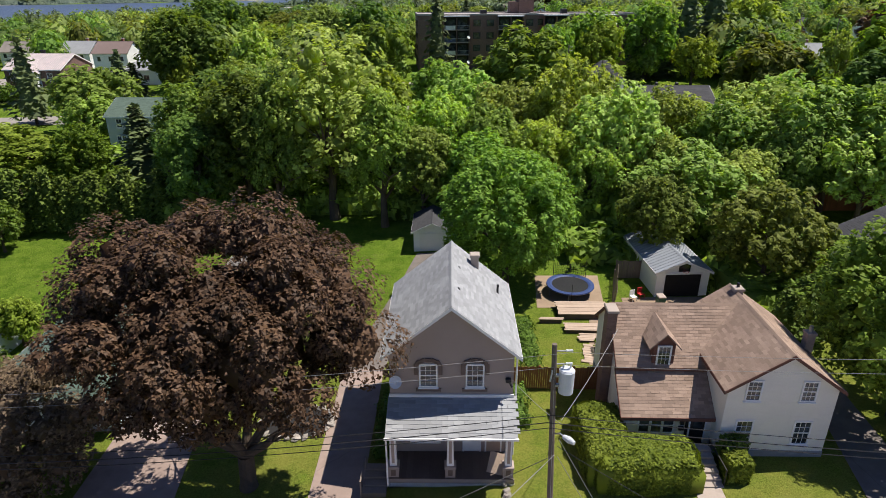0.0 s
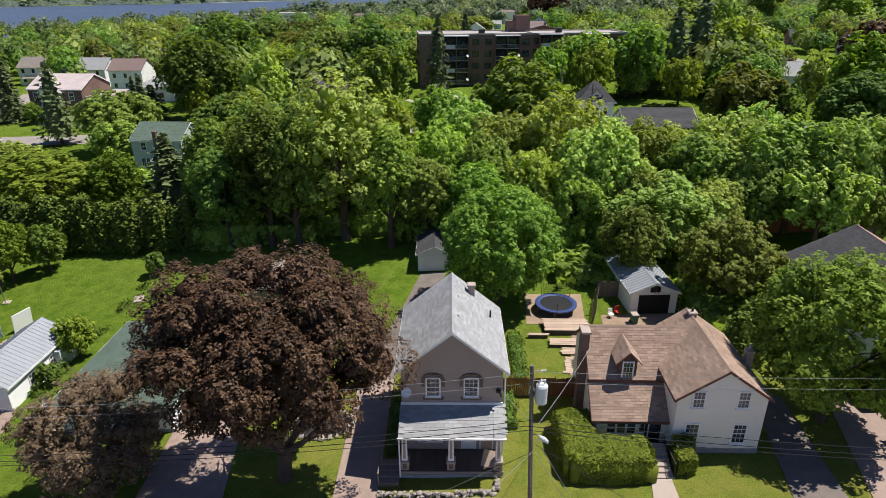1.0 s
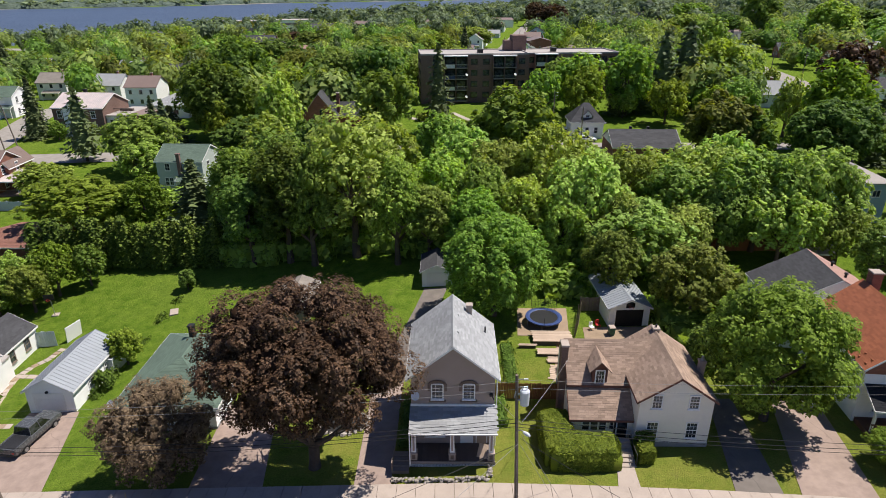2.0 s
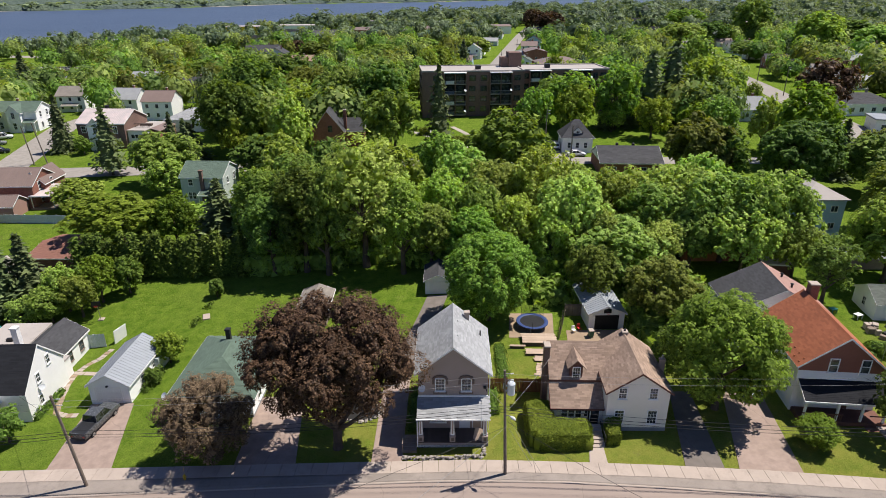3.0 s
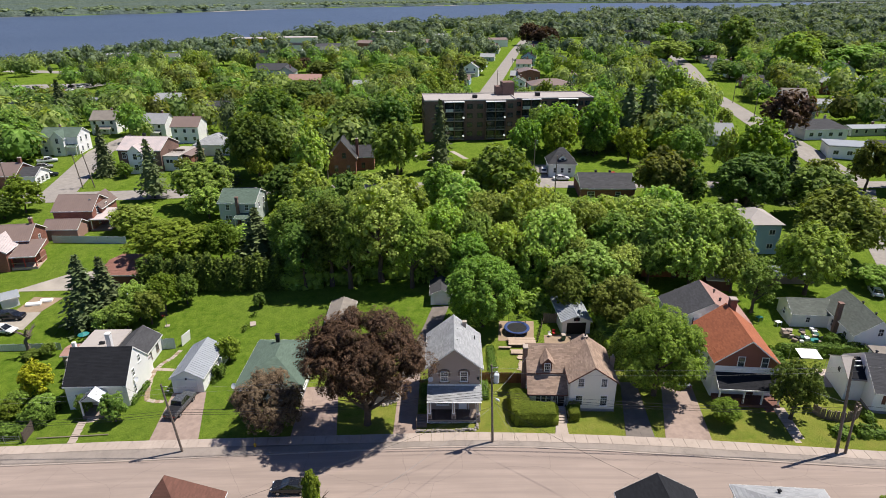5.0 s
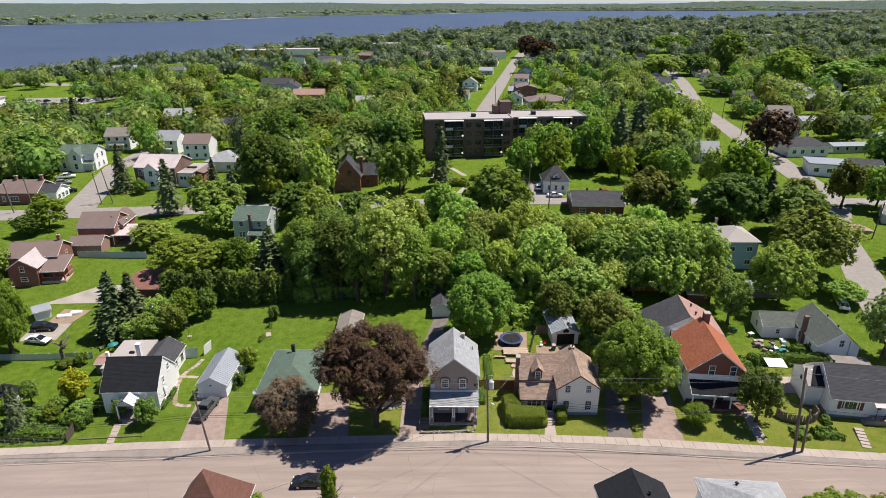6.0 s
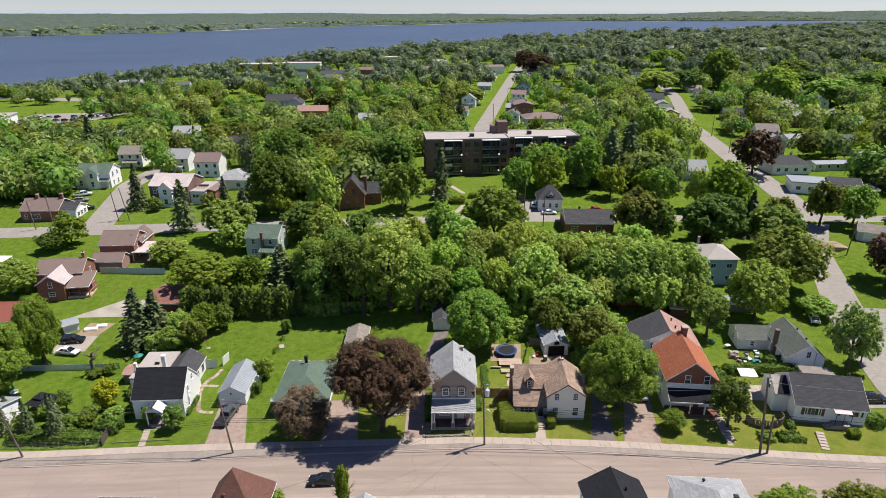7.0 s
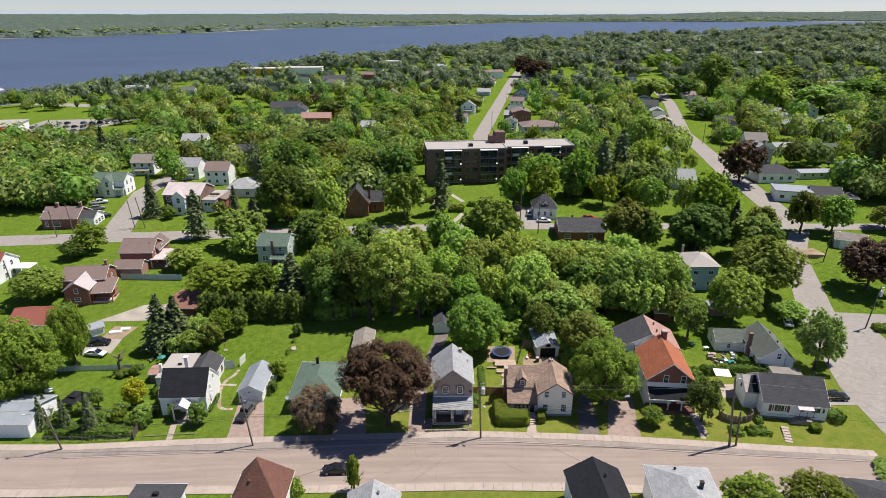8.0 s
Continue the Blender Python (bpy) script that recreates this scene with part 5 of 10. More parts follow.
# ---- the rust-roofed house ----
def orange_house():
    h = thing("house", 38.2, 36.4, -5.0, "white and rust-red house with a faded orange shingle roof", "house", z=0.45)
    gable_block(h, -4.3, 4.1, 0, 10.6, 5.6, 9.0, "y", WHITE_SIDING, SHINGLE_ORANGE, 0.3, 0.25, fascia=WHITE, seed=31, end_mat=RUST_GABLE)
    part("gable_cladding", Form().box(-4.32, 4.12, -0.025, 0.0, 5.0, 5.6), RUST_GABLE, h)
    for x in (-1.0, 2.1):
        window(h, "S", x, -0.035, 5.0, 0.8, 1.5, cols=1, rows=2, frame=WHITE)
    for y in (2.5, 6.5):
        window(h, "W", y, -4.3, 3.4, 0.75, 1.4)
        window(h, "W", y, -4.3, 0.9, 0.75, 1.4)
    chimney(h, 0.6, 10.2, 8.3, 10.3, 0.95, RED_BRICK, 0)
    rng = random.Random(4)
    for i in range(9):
        for k in range(2):
            y = 0.4 + i * 1.1
            x = -4.25 + 0.45 * k
            z = 5.6 + (x + 4.3) * (3.4 / 4.2) + 0.12
            part("snow_guard", Form().soft_box(x - 0.06, x + 0.06, y - 0.1, y + 0.1, z - 0.03, z + 0.1, 0.03), SHINGLE_ORANGE, h)
    shed_roof(h, -4.1, 4.3, -2.3, -0.02, 2.75, 4.0, SHINGLE_BLACK, "shingle", WHITE, seed=32)
    for x in (-3.8, -0.6, 1.8, 4.0):
        part("porch_post", Form().box(x - 0.1, x + 0.1, -2.15, -1.95, 0.4, 2.7), WHITE, h)
    part("porch_deck", Form().box(-4.1, 4.3, -2.3, -0.02, -0.5, 0.45), SHINGLE_MAROON, h)
    part("porch_rail", Form().box(-4.0, 0.0, -2.2, -2.12, 1.2, 1.3).box(2.6, 4.2, -2.2, -2.12, 1.2, 1.3), SHINGLE_MAROON, h)
    for i in range(22):
        x = -3.9 + i * 0.18
        part("baluster", Form().box(x - 0.02, x + 0.02, -2.18, -2.14, 0.45, 1.2), SHINGLE_MAROON, h)
    door(h, "S", 1.0, 0, 0.45, 0.9, 2.03, SHINGLE_MAROON, lights=0.4)
    window(h, "S", -2.2, 0, 1.1, 1.2, 1.4)
    # rear wing, wider, with a grey and a pink slope
    gable_block(h, -7.0, 4.6, 12.2, 20.2, 5.0, 8.2, "y", WHITE_SIDING, SHINGLE_DARK, 0.3, 0.25, fascia=WHITE, seed=33)
    part("wall", Form().box(-4.2, 4.0, 10.6, 12.2, -0.5, 5.4), WHITE_SIDING, h)
    q = ((4.92, 11.93, 5.0), (4.92, 20.47, 5.0), (-1.2, 20.47, 8.37), (-1.2, 11.93, 8.37))
    part("roof_skin", Form().slab(q, 0.02), SHINGLE_PINK, h, "faded pink shingle slope")
    cladding(h, [q], SHINGLE_PINK, "shingle", 0.5, 34)
    for y in (14.5, 17.5):
        roof_vent(h, 0.4, y, 7.75)
        window(h, "W", y, -7.0, 3.1, 0.8, 1.1)
        window(h, "W", y, -7.0, 0.8, 0.8, 1.3)
    window(h, "S", -5.4, 12.2, 3.0, 0.75, 1.2)
    window(h, "S", -5.4, 12.2, 0.8, 0.75, 1.2)
    part("vent_pipe", Form().tube((-4.6, 10.4, 5.2), (-4.6, 10.4, 6.6), 0.1), BLACK, h)
    part("step", Form().soft_box(2.2, 3.6, -3.1, -2.3, -0.5, 0.1, 0.02), SHINGLE_MAROON, h)
    pa = thing("path_of_slabs", 41.6, 26.9, -4, "stepped path of grey stone slabs", "path", z=0.45)
    for i in range(9):
        part("slab", Form().soft_box(-0.75, 0.75, 0.78 * i, 0.78 * i + 0.72, -0.2, 0.05 + 0.02 * i, 0.02), CONCRETE, pa)
    return h


orange_house()


# ---- bungalows on the right ----
def white_bungalow():
    h = thing("house", 59.05, 32.0, -8.5, "long white bungalow with a dark grey roof", "house", z=0.6)
    gable_block(h, -5.4, 5.4, 0, 9.0, 3.45, 6.5, "x", WHITE_SIDING, SHINGLE_DARK, 0.35, 0.2, fascia=WHITE, seed=41, base=FOUNDATION, tab=0.8)
    window(h, "S", -2.6, 0, 1.65, 1.7, 1.25, cols=3, rows=1)
    for x in (-4.1, -1.1):
        part("shutter", Form().box(x - 0.24, x + 0.24, -0.06, 0.0, 1.55, 3.0), SHINGLE_MAROON, h, "dark red shutter")
        window(h, "S", x + (0.46 if x < -2 else -0.46), 0, 1.65, 0.3, 1.25, cols=1, rows=1)
    door(h, "S", 1.3, 0, 0.95, 0.9, 2.0, WHITE, lights=0.5)
    window(h, "S", 3.5, 0, 1.95, 1.4, 0.9, cols=2, rows=1)
    window(h, "S", 4.75, 0, 1.95, 0.35, 0.9, cols=1, rows=1)
    for y, z in ((3.7, 4.1), (5.2, 4.1)):
        window(h, "W", y, -5.4, z, 0.5, 0.9, cols=1, rows=1)
    part("awning", Form().slab(((0.2, -1.1, 3.0), (2.8, -1.1, 3.0), (2.8, -0.02, 3.4), (0.2, -0.02, 3.4)), 0.07), METAL_PALE, h, "pale metal awning over the stoop")
    part("stoop", Form().soft_box(0.3, 2.8, -1.4, 0, -0.5, 0.9, 0.03), CONCRETE, h)
    for i in range(4):
        part("stoop_step", Form().soft_box(0.3 - 0.3 * (i + 1), 0.3 - 0.3 * i, -1.35, -0.2, -0.5, 0.72 - 0.18 * i, 0.015), CONCRETE, h)
    for x in (0.4, 1.6, 2.7):
        part("iron_post", Form().box(x - 0.03, x + 0.03, -1.3, -1.24, 0.9, 3.0), BLACK, h)
    rail = Form().box(0.4, 2.7, -1.3, -1.26, 1.75, 1.79)
    for i in range(11):
        rail.box(0.5 + 0.2 * i, 0.52 + 0.2 * i, -1.29, -1.27, 0.9, 1.75)
    part("railing", rail, BLACK, h)
    part("railing", Form().tube((0.4, -1.28, 1.75), (-0.9, -1.28, 0.95), 0.025, None, 5).tube((-0.9, -1.28, 0.0), (-0.9, -1.28, 0.95), 0.025, None, 5).tube((-0.25, -1.28, 0.2), (-0.25, -1.28, 1.34), 0.015, None, 5), BLACK, h)
    # narrow wing set back on the side, its front slope black
    gable_block(h, -7.7, -5.46, 2.6, 8.4, 3.5, 5.2, "x", WHITE_SIDING, FLAT_ROOF, 0.25, 0.15, "none", WHITE, seed=42)
    part("roof_cheek", Form().slab(((-7.4, 2.4, 3.64), (-5.5, 2.4, 3.64), (-5.5, 5.3, 5.42), (-6.3, 5.3, 5.42)), 0.05), SHINGLE_BLACK, h, "black felt on the wing's front slope")
    part("wall_vent", Form().box(-7.76, -7.7, 5.0, 5.5, 2.9, 3.6), BLACK, h)
    roof_vent(h, 3.9, 4.9, 6.5, BLACK)
    roof_vent(h, -3.9, 4.9, 6.5, BLACK)
    st = thing("front_steps", 55.25, 25.7, -16, "short flight of pale stone front steps", "steps", z=0.72)
    for i in range(6):
        part("step", Form().soft_box(-0.6, 0.6, 0.7 * i, 0.7 * i + 0.62, -0.3, 0.03 + 0.05 * i, 0.02), CONCRETE, st)
    return h


def low_garage():
    h = thing("garage", 63.6, 42.0, -8.5, "low garage with a flat brown-grey roof", "garage")
    part("wall", Form().box(-2.8, 2.2, 0.2, 3.2, -0.4, 2.2), WHITE_SIDING, h)
    part("flat_roof", Form().soft_box(-3.1, 2.5, -0.1, 3.5, 2.2, 2.4, 0.05), SHINGLE_WORN, h)
    return h


low_garage()
white_bungalow()


def white_cottage():
    h = thing("house", 63.4, 47.3, -5, "white L-shaped house with a mossy grey roof and brick chimney", "house")
    gable_block(h, -3.3, 3.3, 0, 11.0, 3.1, 5.6, "y", WHITE_SIDING, SHINGLE_MOSS, 0.3, 0.25, fascia=WHITE, seed=51)
    gable_block(h, -9.2, -2.8, 7.6, 13.2, 2.4, 3.9, "x", WHITE_SIDING, SHINGLE_MOSS, 0.3, 0.25, fascia=WHITE, seed=52)
    window(h, "S", 0.3, 0, 3.1, 0.7, 1.2)
    part("downpipe", Form().tube((1.6, -0.07, 4.3), (1.6, -0.07, 0.2), 0.05), STEEL, h)
    part("chimney", Form().box(-3.95, -3.32, 4.6, 5.3, -0.5, 5.9).box(-4.02, -3.25, 4.53, 5.37, 5.9, 6.1), BROWN_BRICK, h, "brown brick chimney on the side wall")
    for y in (2.5, 6.3):
        window(h, "W", y, -3.3, 1.0, 0.9, 1.2)
        roof_vent(h, 1.1, y + 1.0, 5.0)
    window(h, "W", 10.5, -9.2, 0.9, 0.7, 1.1)
    window(h, "S", -6.6, 7.6, 0.9, 0.6, 0.9)
    return h


white_cottage()


def blue_house():
    h = thing("house", 62.3, 83.3, 0, "square pale blue two-storey house with a grey hip roof", "house")
    hip_block(h, -3.7, 3.7, 0, 9.0, 6.6, 8.6, BLUE_SIDING, FLAT_ROOF, 0.45, "none", WHITE, seed=61)
    for x in (-1.9, 1.9):
        for z in (1.3, 4.4):
            window(h, "S", x - 0.3, 0, z, 0.5, 1.0, cols=1, rows=1)
            window(h, "S", x + 0.3, 0, z, 0.5, 1.0, cols=1, rows=1)
    for y in (2.5, 6.5):
        for z in (1.3, 4.4):
            window(h, "W", y, -3.7, z, 0.8, 1.1)
    roof_vent(h, 0.6, 5.6, 8.4)
    chimney(h, -2.6, 8.6, 6.0, 9.2, 0.5, CONCRETE)
    return h


blue_house()


# ---- left of the purple maple ----
def green_roof_bungalow():
    h = thing("house", -27.9, 36.6, 0, "low white bungalow with a faded green hip roof", "house")
    z = h.location.z
    hip_block(h, -4.3, 4.3, 0.4, 12.2, 2.9, 5.2, WHITE_SIDING, SHINGLE_GREEN, 0.55, "shingle", WHITE, inset=4.9, seed=71, base=FOUNDATION)
    window(h, "S", -1.8, 0.4, 1.0, 1.8, 1.2, cols=3, rows=1)
    window(h, "S", 2.6, 0.4, 1.0, 0.9, 1.2)
    window(h, "E", 3.0, 4.3, 1.0, 0.9, 1.2)
    window(h, "W", 4.0, -4.3, 1.0, 0.9, 1.2)
    chimney(h, -0.9, 9.6, 4.2, 5.9, 0.5, BLACK, 0)
    dish(h, (-4.8, 0.0, 3.2), (-0.4, -0.7, 0.6), 0.4)
    door(h, "E", 6.5, 4.3, 0.4, 0.9, 2.0, WHITE)
    return h


green_roof_bungalow()


def grey_garage():
    h = thing("garage", -41.0, 40.3, 0, "pale grey garage with a blue-grey metal gable roof", "garage")
    gable_block(h, -2.3, 2.3, 0, 9.0, 2.5, 3.8, "y", WHITE_SIDING, METAL_GREY, 0.25, 0.2, "metal", WHITE, seed=81)
    overhead_door(h, -0.1, 0, 0.05, 2.8, 2.1, WHITE)
    window(h, "E", 3.0, 2.3, 1.0, 0.7, 0.8)
    window(h, "E", 6.0, 2.3, 1.0, 0.7, 0.8)
    part("wall_lamp", Form().soft_box(-0.2, 0.0, -0.2, 0, 2.3, 2.5, 0.03), BLACK, h)
    part("lean_to", Form().box(2.3, 2.9, 6.2, 8.8, -0.5, 2.0), GREY_SIDING, h)
    return h


grey_garage()


def black_roof_house():
    h = thing("house", -52.7, 37.3, 2.5, "white house with a charcoal roof and a small gabled porch", "house", z=-2.3)
    gable_block(h, -4.3, 4.3, 0, 7.6, 3.85, 7.6, "x", WHITE, SHINGLE_BLACK, 0.25, 0.12, fascia=WHITE, seed=91, tab=0.9)
    for y, z in ((2.6, 3.6), (4.9, 4.6), (2.2, 1.0)):
        window(h, "E", y, 4.3, z, 0.6, 1.0)
    window(h, "S", -2.6, 0, 1.0, 0.9, 1.3)
    dish(h, (4.6, 2.4, 3.0), (0.7, -0.6, 0.4), 0.35)
    door(h, "S", 0.2, 0, 0.7, 0.9, 2.0, WHITE, lights=0.5)
    # gabled porch with a pale ribbed roof
    for s in (-1, 1):
        q = [(0.2 + s * 1.45, -2.6, 2.75), (0.2, -2.6, 3.8), (0.2, -0.02, 3.8), (0.2 + s * 1.45, -0.02, 2.75)]
        q = q if s < 0 else q[::-1]
        part("porch_roof", Form().slab(q, 0.08), TRANSFORMER if s > 0 else SHINGLE_BLACK, h)
        f = Form()
        a = [Vector(c) for c in ((0.2 + s * 1.45, -2.6, 2.77), (0.2 + s * 1.45, -0.02, 2.77), (0.2, -0.02, 3.82), (0.2, -2.6, 3.82))]
        ribbed(f, *a, 0.5, 0.05)
        part("roof_ribs", f, WHITE, h)
        part("porch_post", Form().box(0.2 + s * 1.25 - 0.09, 0.2 + s * 1.25 + 0.09, -2.5, -2.32, 0.4, 2.85), WHITE, h)
        part("porch_rail", Form().box(0.2 + s * 1.25 - 0.04, 0.2 + s * 1.25 + 0.04, -2.4, 0, 1.2, 1.28), WHITE, h)
    part("porch_gable", Form().add([(-1.2, -2.52, 2.78), (1.6, -2.52, 2.78), (0.2, -2.52, 3.72)], ((0, 1, 2),)), GREY_SIDING, h)
    part("porch_deck", Form().box(-1.2, 1.6, -2.5, 0, -0.6, 0.42), OLD_WOOD, h)
    for i in range(4):
        part("step", Form().soft_box(-0.5, 1.0, -3.5 + 0.27 * i, -2.5, -0.5, -0.25 + 0.16 * i, 0.02), CONCRETE, h)
    # back extension
    gable_block(h, -2.3, 3.0, 9.4, 15.6, 2.6, 4.3, "y", WHITE, SHINGLE_DARK, 0.2, 0.2, fascia=WHITE, seed=92)
    part("flat_roof", Form().soft_box(-8.3, -2.2, 7.7, 17.0, 2.7, 3.05, 0.05), FLAT_ROOF, h)
    part("flat_roof", Form().soft_box(-2.1, 4.0, 7.7, 9.3, 2.55, 2.8, 0.05), FLAT_ROOF, h)
    part("wall", Form().box(-8.1, -2.4, 7.65, 16.8, -0.6, 2.7), WHITE, h)
    part("wall", Form().box(-2.38, 3.9, 7.62, 9.38, -0.6, 2.55), WHITE, h)
    for y in (10.9, 13.6):
        window(h, "E", y, 3.0, 0.9, 0.8, 1.2, frame=OLD_WOOD)
    part("chimney", Form().box(-3.2, -2.5, 10.6, 11.3, 3.0, 5.7).box(-3.27, -2.43, 10.53, 11.37, 5.7, 5.85), WHITE, h, "white painted chimney")
    part("chimney", Form().box(-8.0, -7.5, 9.7, 10.2, 2.5, 4.9), WHITE, h, "small white chimney")
    part("roof_vent", Form().soft_box(-5.3, -4.5, 12.2, 12.6, 3.0, 3.5, 0.1), BLACK, h)
    return h


black_roof_house()


def small_gable(name, x, y, turn, w, d, eave, ridge, wall, roof, label, category, style="shingle", axis="y", front=None, seed=5, z=None, fascia=None, size=1.0):
    h = thing(name, x, y, turn, label, category, z=z, size=size)
    gable_block(h, -w / 2, w / 2, 0, d, eave, ridge, axis, wall, roof, 0.25, 0.25, style, fascia or WHITE, seed=seed)
    if front == "overhead":
        overhead_door(h, 0, 0, 0.05, w * 0.62, eave * 0.86, WHITE)
    elif front == "open":
        # near-black sheet on the wall paints the shade of an open doorway
        part("doorway_shade", Form().box(-w * 0.34, w * 0.34, -0.03, -0.012, 0.02, eave * 0.9), SHADE_AND_BLACK, h)
        part("door_frame", Form().box(-w * 0.34 - 0.1, -w * 0.34, -0.07, 0, 0, eave * 0.95).box(w * 0.34, w * 0.34 + 0.1, -0.07, 0, 0, eave * 0.95).box(-w * 0.34, w * 0.34, -0.07, 0, eave * 0.9, eave * 0.95), WHITE, h)
    elif front == "door":
        door(h, "S", 0, 0, 0.05, 0.85, 1.95, WHITE)
    return h


g = small_gable("garage", -3.9, 64.0, 0, 3.9, 5.5, 2.15, 3.05, WHITE_SIDING, SHINGLE_DARK, "small white garage with a panelled overhead door", "garage", front="overhead", seed=101)
s = small_gable("shed", 18.5, 53.8, 3, 4.7, 8.4, 2.4, 3.4, WHITE_SIDING, METAL_GREY, "white shed with grey metal roof, open doorway in painted shade", "shed", "metal", front="open", seed=102)
part("hoop_board", Form().box(-0.5, 0.5, -0.1, -0.03, 2.45, 3.2), CAR_GLASS, s)
part("hoop_rim", Form().ring((0, -0.35, 2.55), 0.23, 0.02, 16, 5), RED_PAINT, s)
small_gable("shed", -21.3, 56.1, 1, 4.2, 7.2, 2.1, 2.9, OLD_WOOD, SHINGLE_WORN, "weathered wooden shed with a worn grey roof", "shed", seed=103)
m = small_gable("workshop", -85.0, 31.2, 0, 13.0, 8.6, 3.2, 4.6, WHITE_SIDING, METAL_GREY, "long white workshop with a pale blue metal roof", "building", "metal", "x", seed=104, z=-3.3)
window(m, "E", 3.2, 6.5, 1.2, 0.7, 1.0)
window(m, "E", 4.4, 6.5, 2.9, 0.4, 0.5)
gz_ = thing("gazebo", -75.2, 40.6, -12, "open garden gazebo with a black two-tiered roof", "gazebo")
for x in (-1.6, 1.6):
    for y in (-1.5, 1.5):
        part("post", Form().box(x - 0.07, x + 0.07, y - 0.07, y + 0.07, -0.3, 2.1), BLACK, gz_)
part("curtain", Form().soft_box(0.3, 1.5, -1.55, -1.45, 0.05, 2.0, 0.03), WHITE, gz_, "white side curtain")
part("curtain", Form().soft_box(1.55, 1.65, -1.4, 1.4, 0.05, 2.0, 0.03), WHITE, gz_, "white side curtain")
for name, r, q, z0, z1 in (("lower_roof", 2.05, 0.85, 2.1, 2.75), ("upper_roof", 1.0, 0.08, 2.95, 3.35)):
    part(name, Form().add([(-r, -r, z0), (r, -r, z0), (r, r, z0), (-r, r, z0), (-q, -q, z1), (q, -q, z1), (q, q, z1), (-q, q, z1)], ((3, 2, 1, 0), (4, 5, 6, 7), (0, 1, 5, 4), (1, 2, 6, 5), (2, 3, 7, 6), (3, 0, 4, 7))), SHINGLE_BLACK, gz_)
part("roof_collar", Form().box(-0.8, 0.8, -0.8, 0.8, 2.74, 2.96), BLACK, gz_)
part("bench", Form().soft_box(-1.3, 0.1, 0.7, 1.3, 0.0, 0.5, 0.05), DARK_WOOD, gz_)
small_gable("lean_shed", -62.8, 48.6, 3, 3.4, 3.2, 2.0, 2.3, OLD_WOOD, SHINGLE_PINK, "low wooden shed with a rusty ribbed roof", "shed", "metal", "x", seed=106)
small_gable("shed", 47.8, 68.1, -8, 4.2, 3.2, 2.2, 2.9, SHINGLE_MAROON, METAL_PALE, "dark red wooden shed with a pale roof", "shed", "metal", "x", seed=107)
small_gable("shed", 63.3, 70.4, 0, 7.5, 3.6, 2.0, 2.4, OLD_WOOD, METAL_GREY, "low shed with a shiny metal roof under trees", "shed", "metal", "x", seed=108)


# ---- behind the gardens ----
def brick_house_a():
    h = thing("house", -96.0, 81.5, 8, "red brick house with brown metal roofs and a deep side porch", "house")
    gable_block(h, -5.2, 5.2, 2.0, 9.6, 4.6, 6.8, "x", RED_BRICK, METAL_BROWN, 0.3, 0.3, "metal", WHITE, seed=111)
    gable_block(h, -2.8, 3.0, -3.2, 5.0, 4.0, 5.9, "y", RED_BRICK, METAL_PALE, 0.3, 0.3, "metal", WHITE, seed=112)
    window(h, "S", 0.1, -3.2, 3.1, 0.8, 1.2)
    window(h, "S", 0.1, -3.2, 0.9, 1.3, 0.9)
    window(h, "E", 6.5, 5.2, 2.9, 0.8, 1.2)
    window(h, "E", 4.0, 5.2, 0.9, 0.8, 1.2)
    chimney(h, 4.6, 6.0, 5.6, 8.2, 0.6)
    shed_roof(h, 3.2, 8.2, -2.8, 3.2, 2.7, 4.3, METAL_BROWN, "metal", WHITE)
    for x in (3.5, 5.8, 8.0):
        part("porch_post", Form().box(x - 0.08, x + 0.08, -2.6, -2.44, -0.3, 2.65), RED_PAINT, h)
    part("porch_wall", Form().box(3.1, 8.0, -0.4, 2.0, -0.3, 2.4), RED_BRICK, h)
    part("porch_deck", Form().box(3.1, 8.2, -2.7, 2.0, -0.4, 0.35), PALE_WOOD, h)
    part("porch_rail", Form().box(3.3, 8.1, -2.6, -2.5, 1.2, 1.3).box(8.0, 8.1, -2.6, 1.8, 1.2, 1.3), PALE_WOOD, h)
    return h


def brick_house_b():
    h = thing("house", -89.7, 98.5, 3, "brown brick house with a brown metal roof and veranda", "house")
    gable_block(h, -4.4, 4.4, 0, 8.8, 4.9, 7.4, "x", RED_BRICK, METAL_BROWN, 0.3, 0.3, "metal", WHITE, seed=113)
    gable_block(h, 1.0, 5.2, 3.0, 10.5, 4.6, 6.8, "y", RED_BRICK, METAL_BROWN, 0.3, 0.3, "metal", WHITE, seed=114)
    for y in (2.6, 5.6):
        window(h, "E", y, 4.4 if y < 3 else 5.2, 3.6, 0.8, 1.5)
    window(h, "E", 2.6, 4.4, 1.0, 0.8, 1.3)
    shed_roof(h, 3.6, 8.4, -0.6, 6.0, 2.9, 3.6, METAL_PALE, "metal", WHITE)
    for x, y in ((4.0, -0.4), (8.2, -0.4), (8.2, 5.6)):
        part("porch_post", Form().box(x - 0.08, x + 0.08, y - 0.08, y + 0.08, -0.4, 2.9), WHITE, h)
    part("porch_deck", Form().box(3.6, 8.4, -0.6, 6.0, -0.5, 0.4), OLD_WOOD, h)
    part("porch_rail", Form().box(3.7, 8.3, -0.5, -0.42, 1.2, 1.28), OLD_WOOD, h)
    gable_block(h, -4.2, 3.2, -5.4, -0.4, 2.4, 3.9, "x", SHINGLE_PINK, METAL_BROWN, 0.25, 0.25, "metal", WHITE, seed=115)
    return h


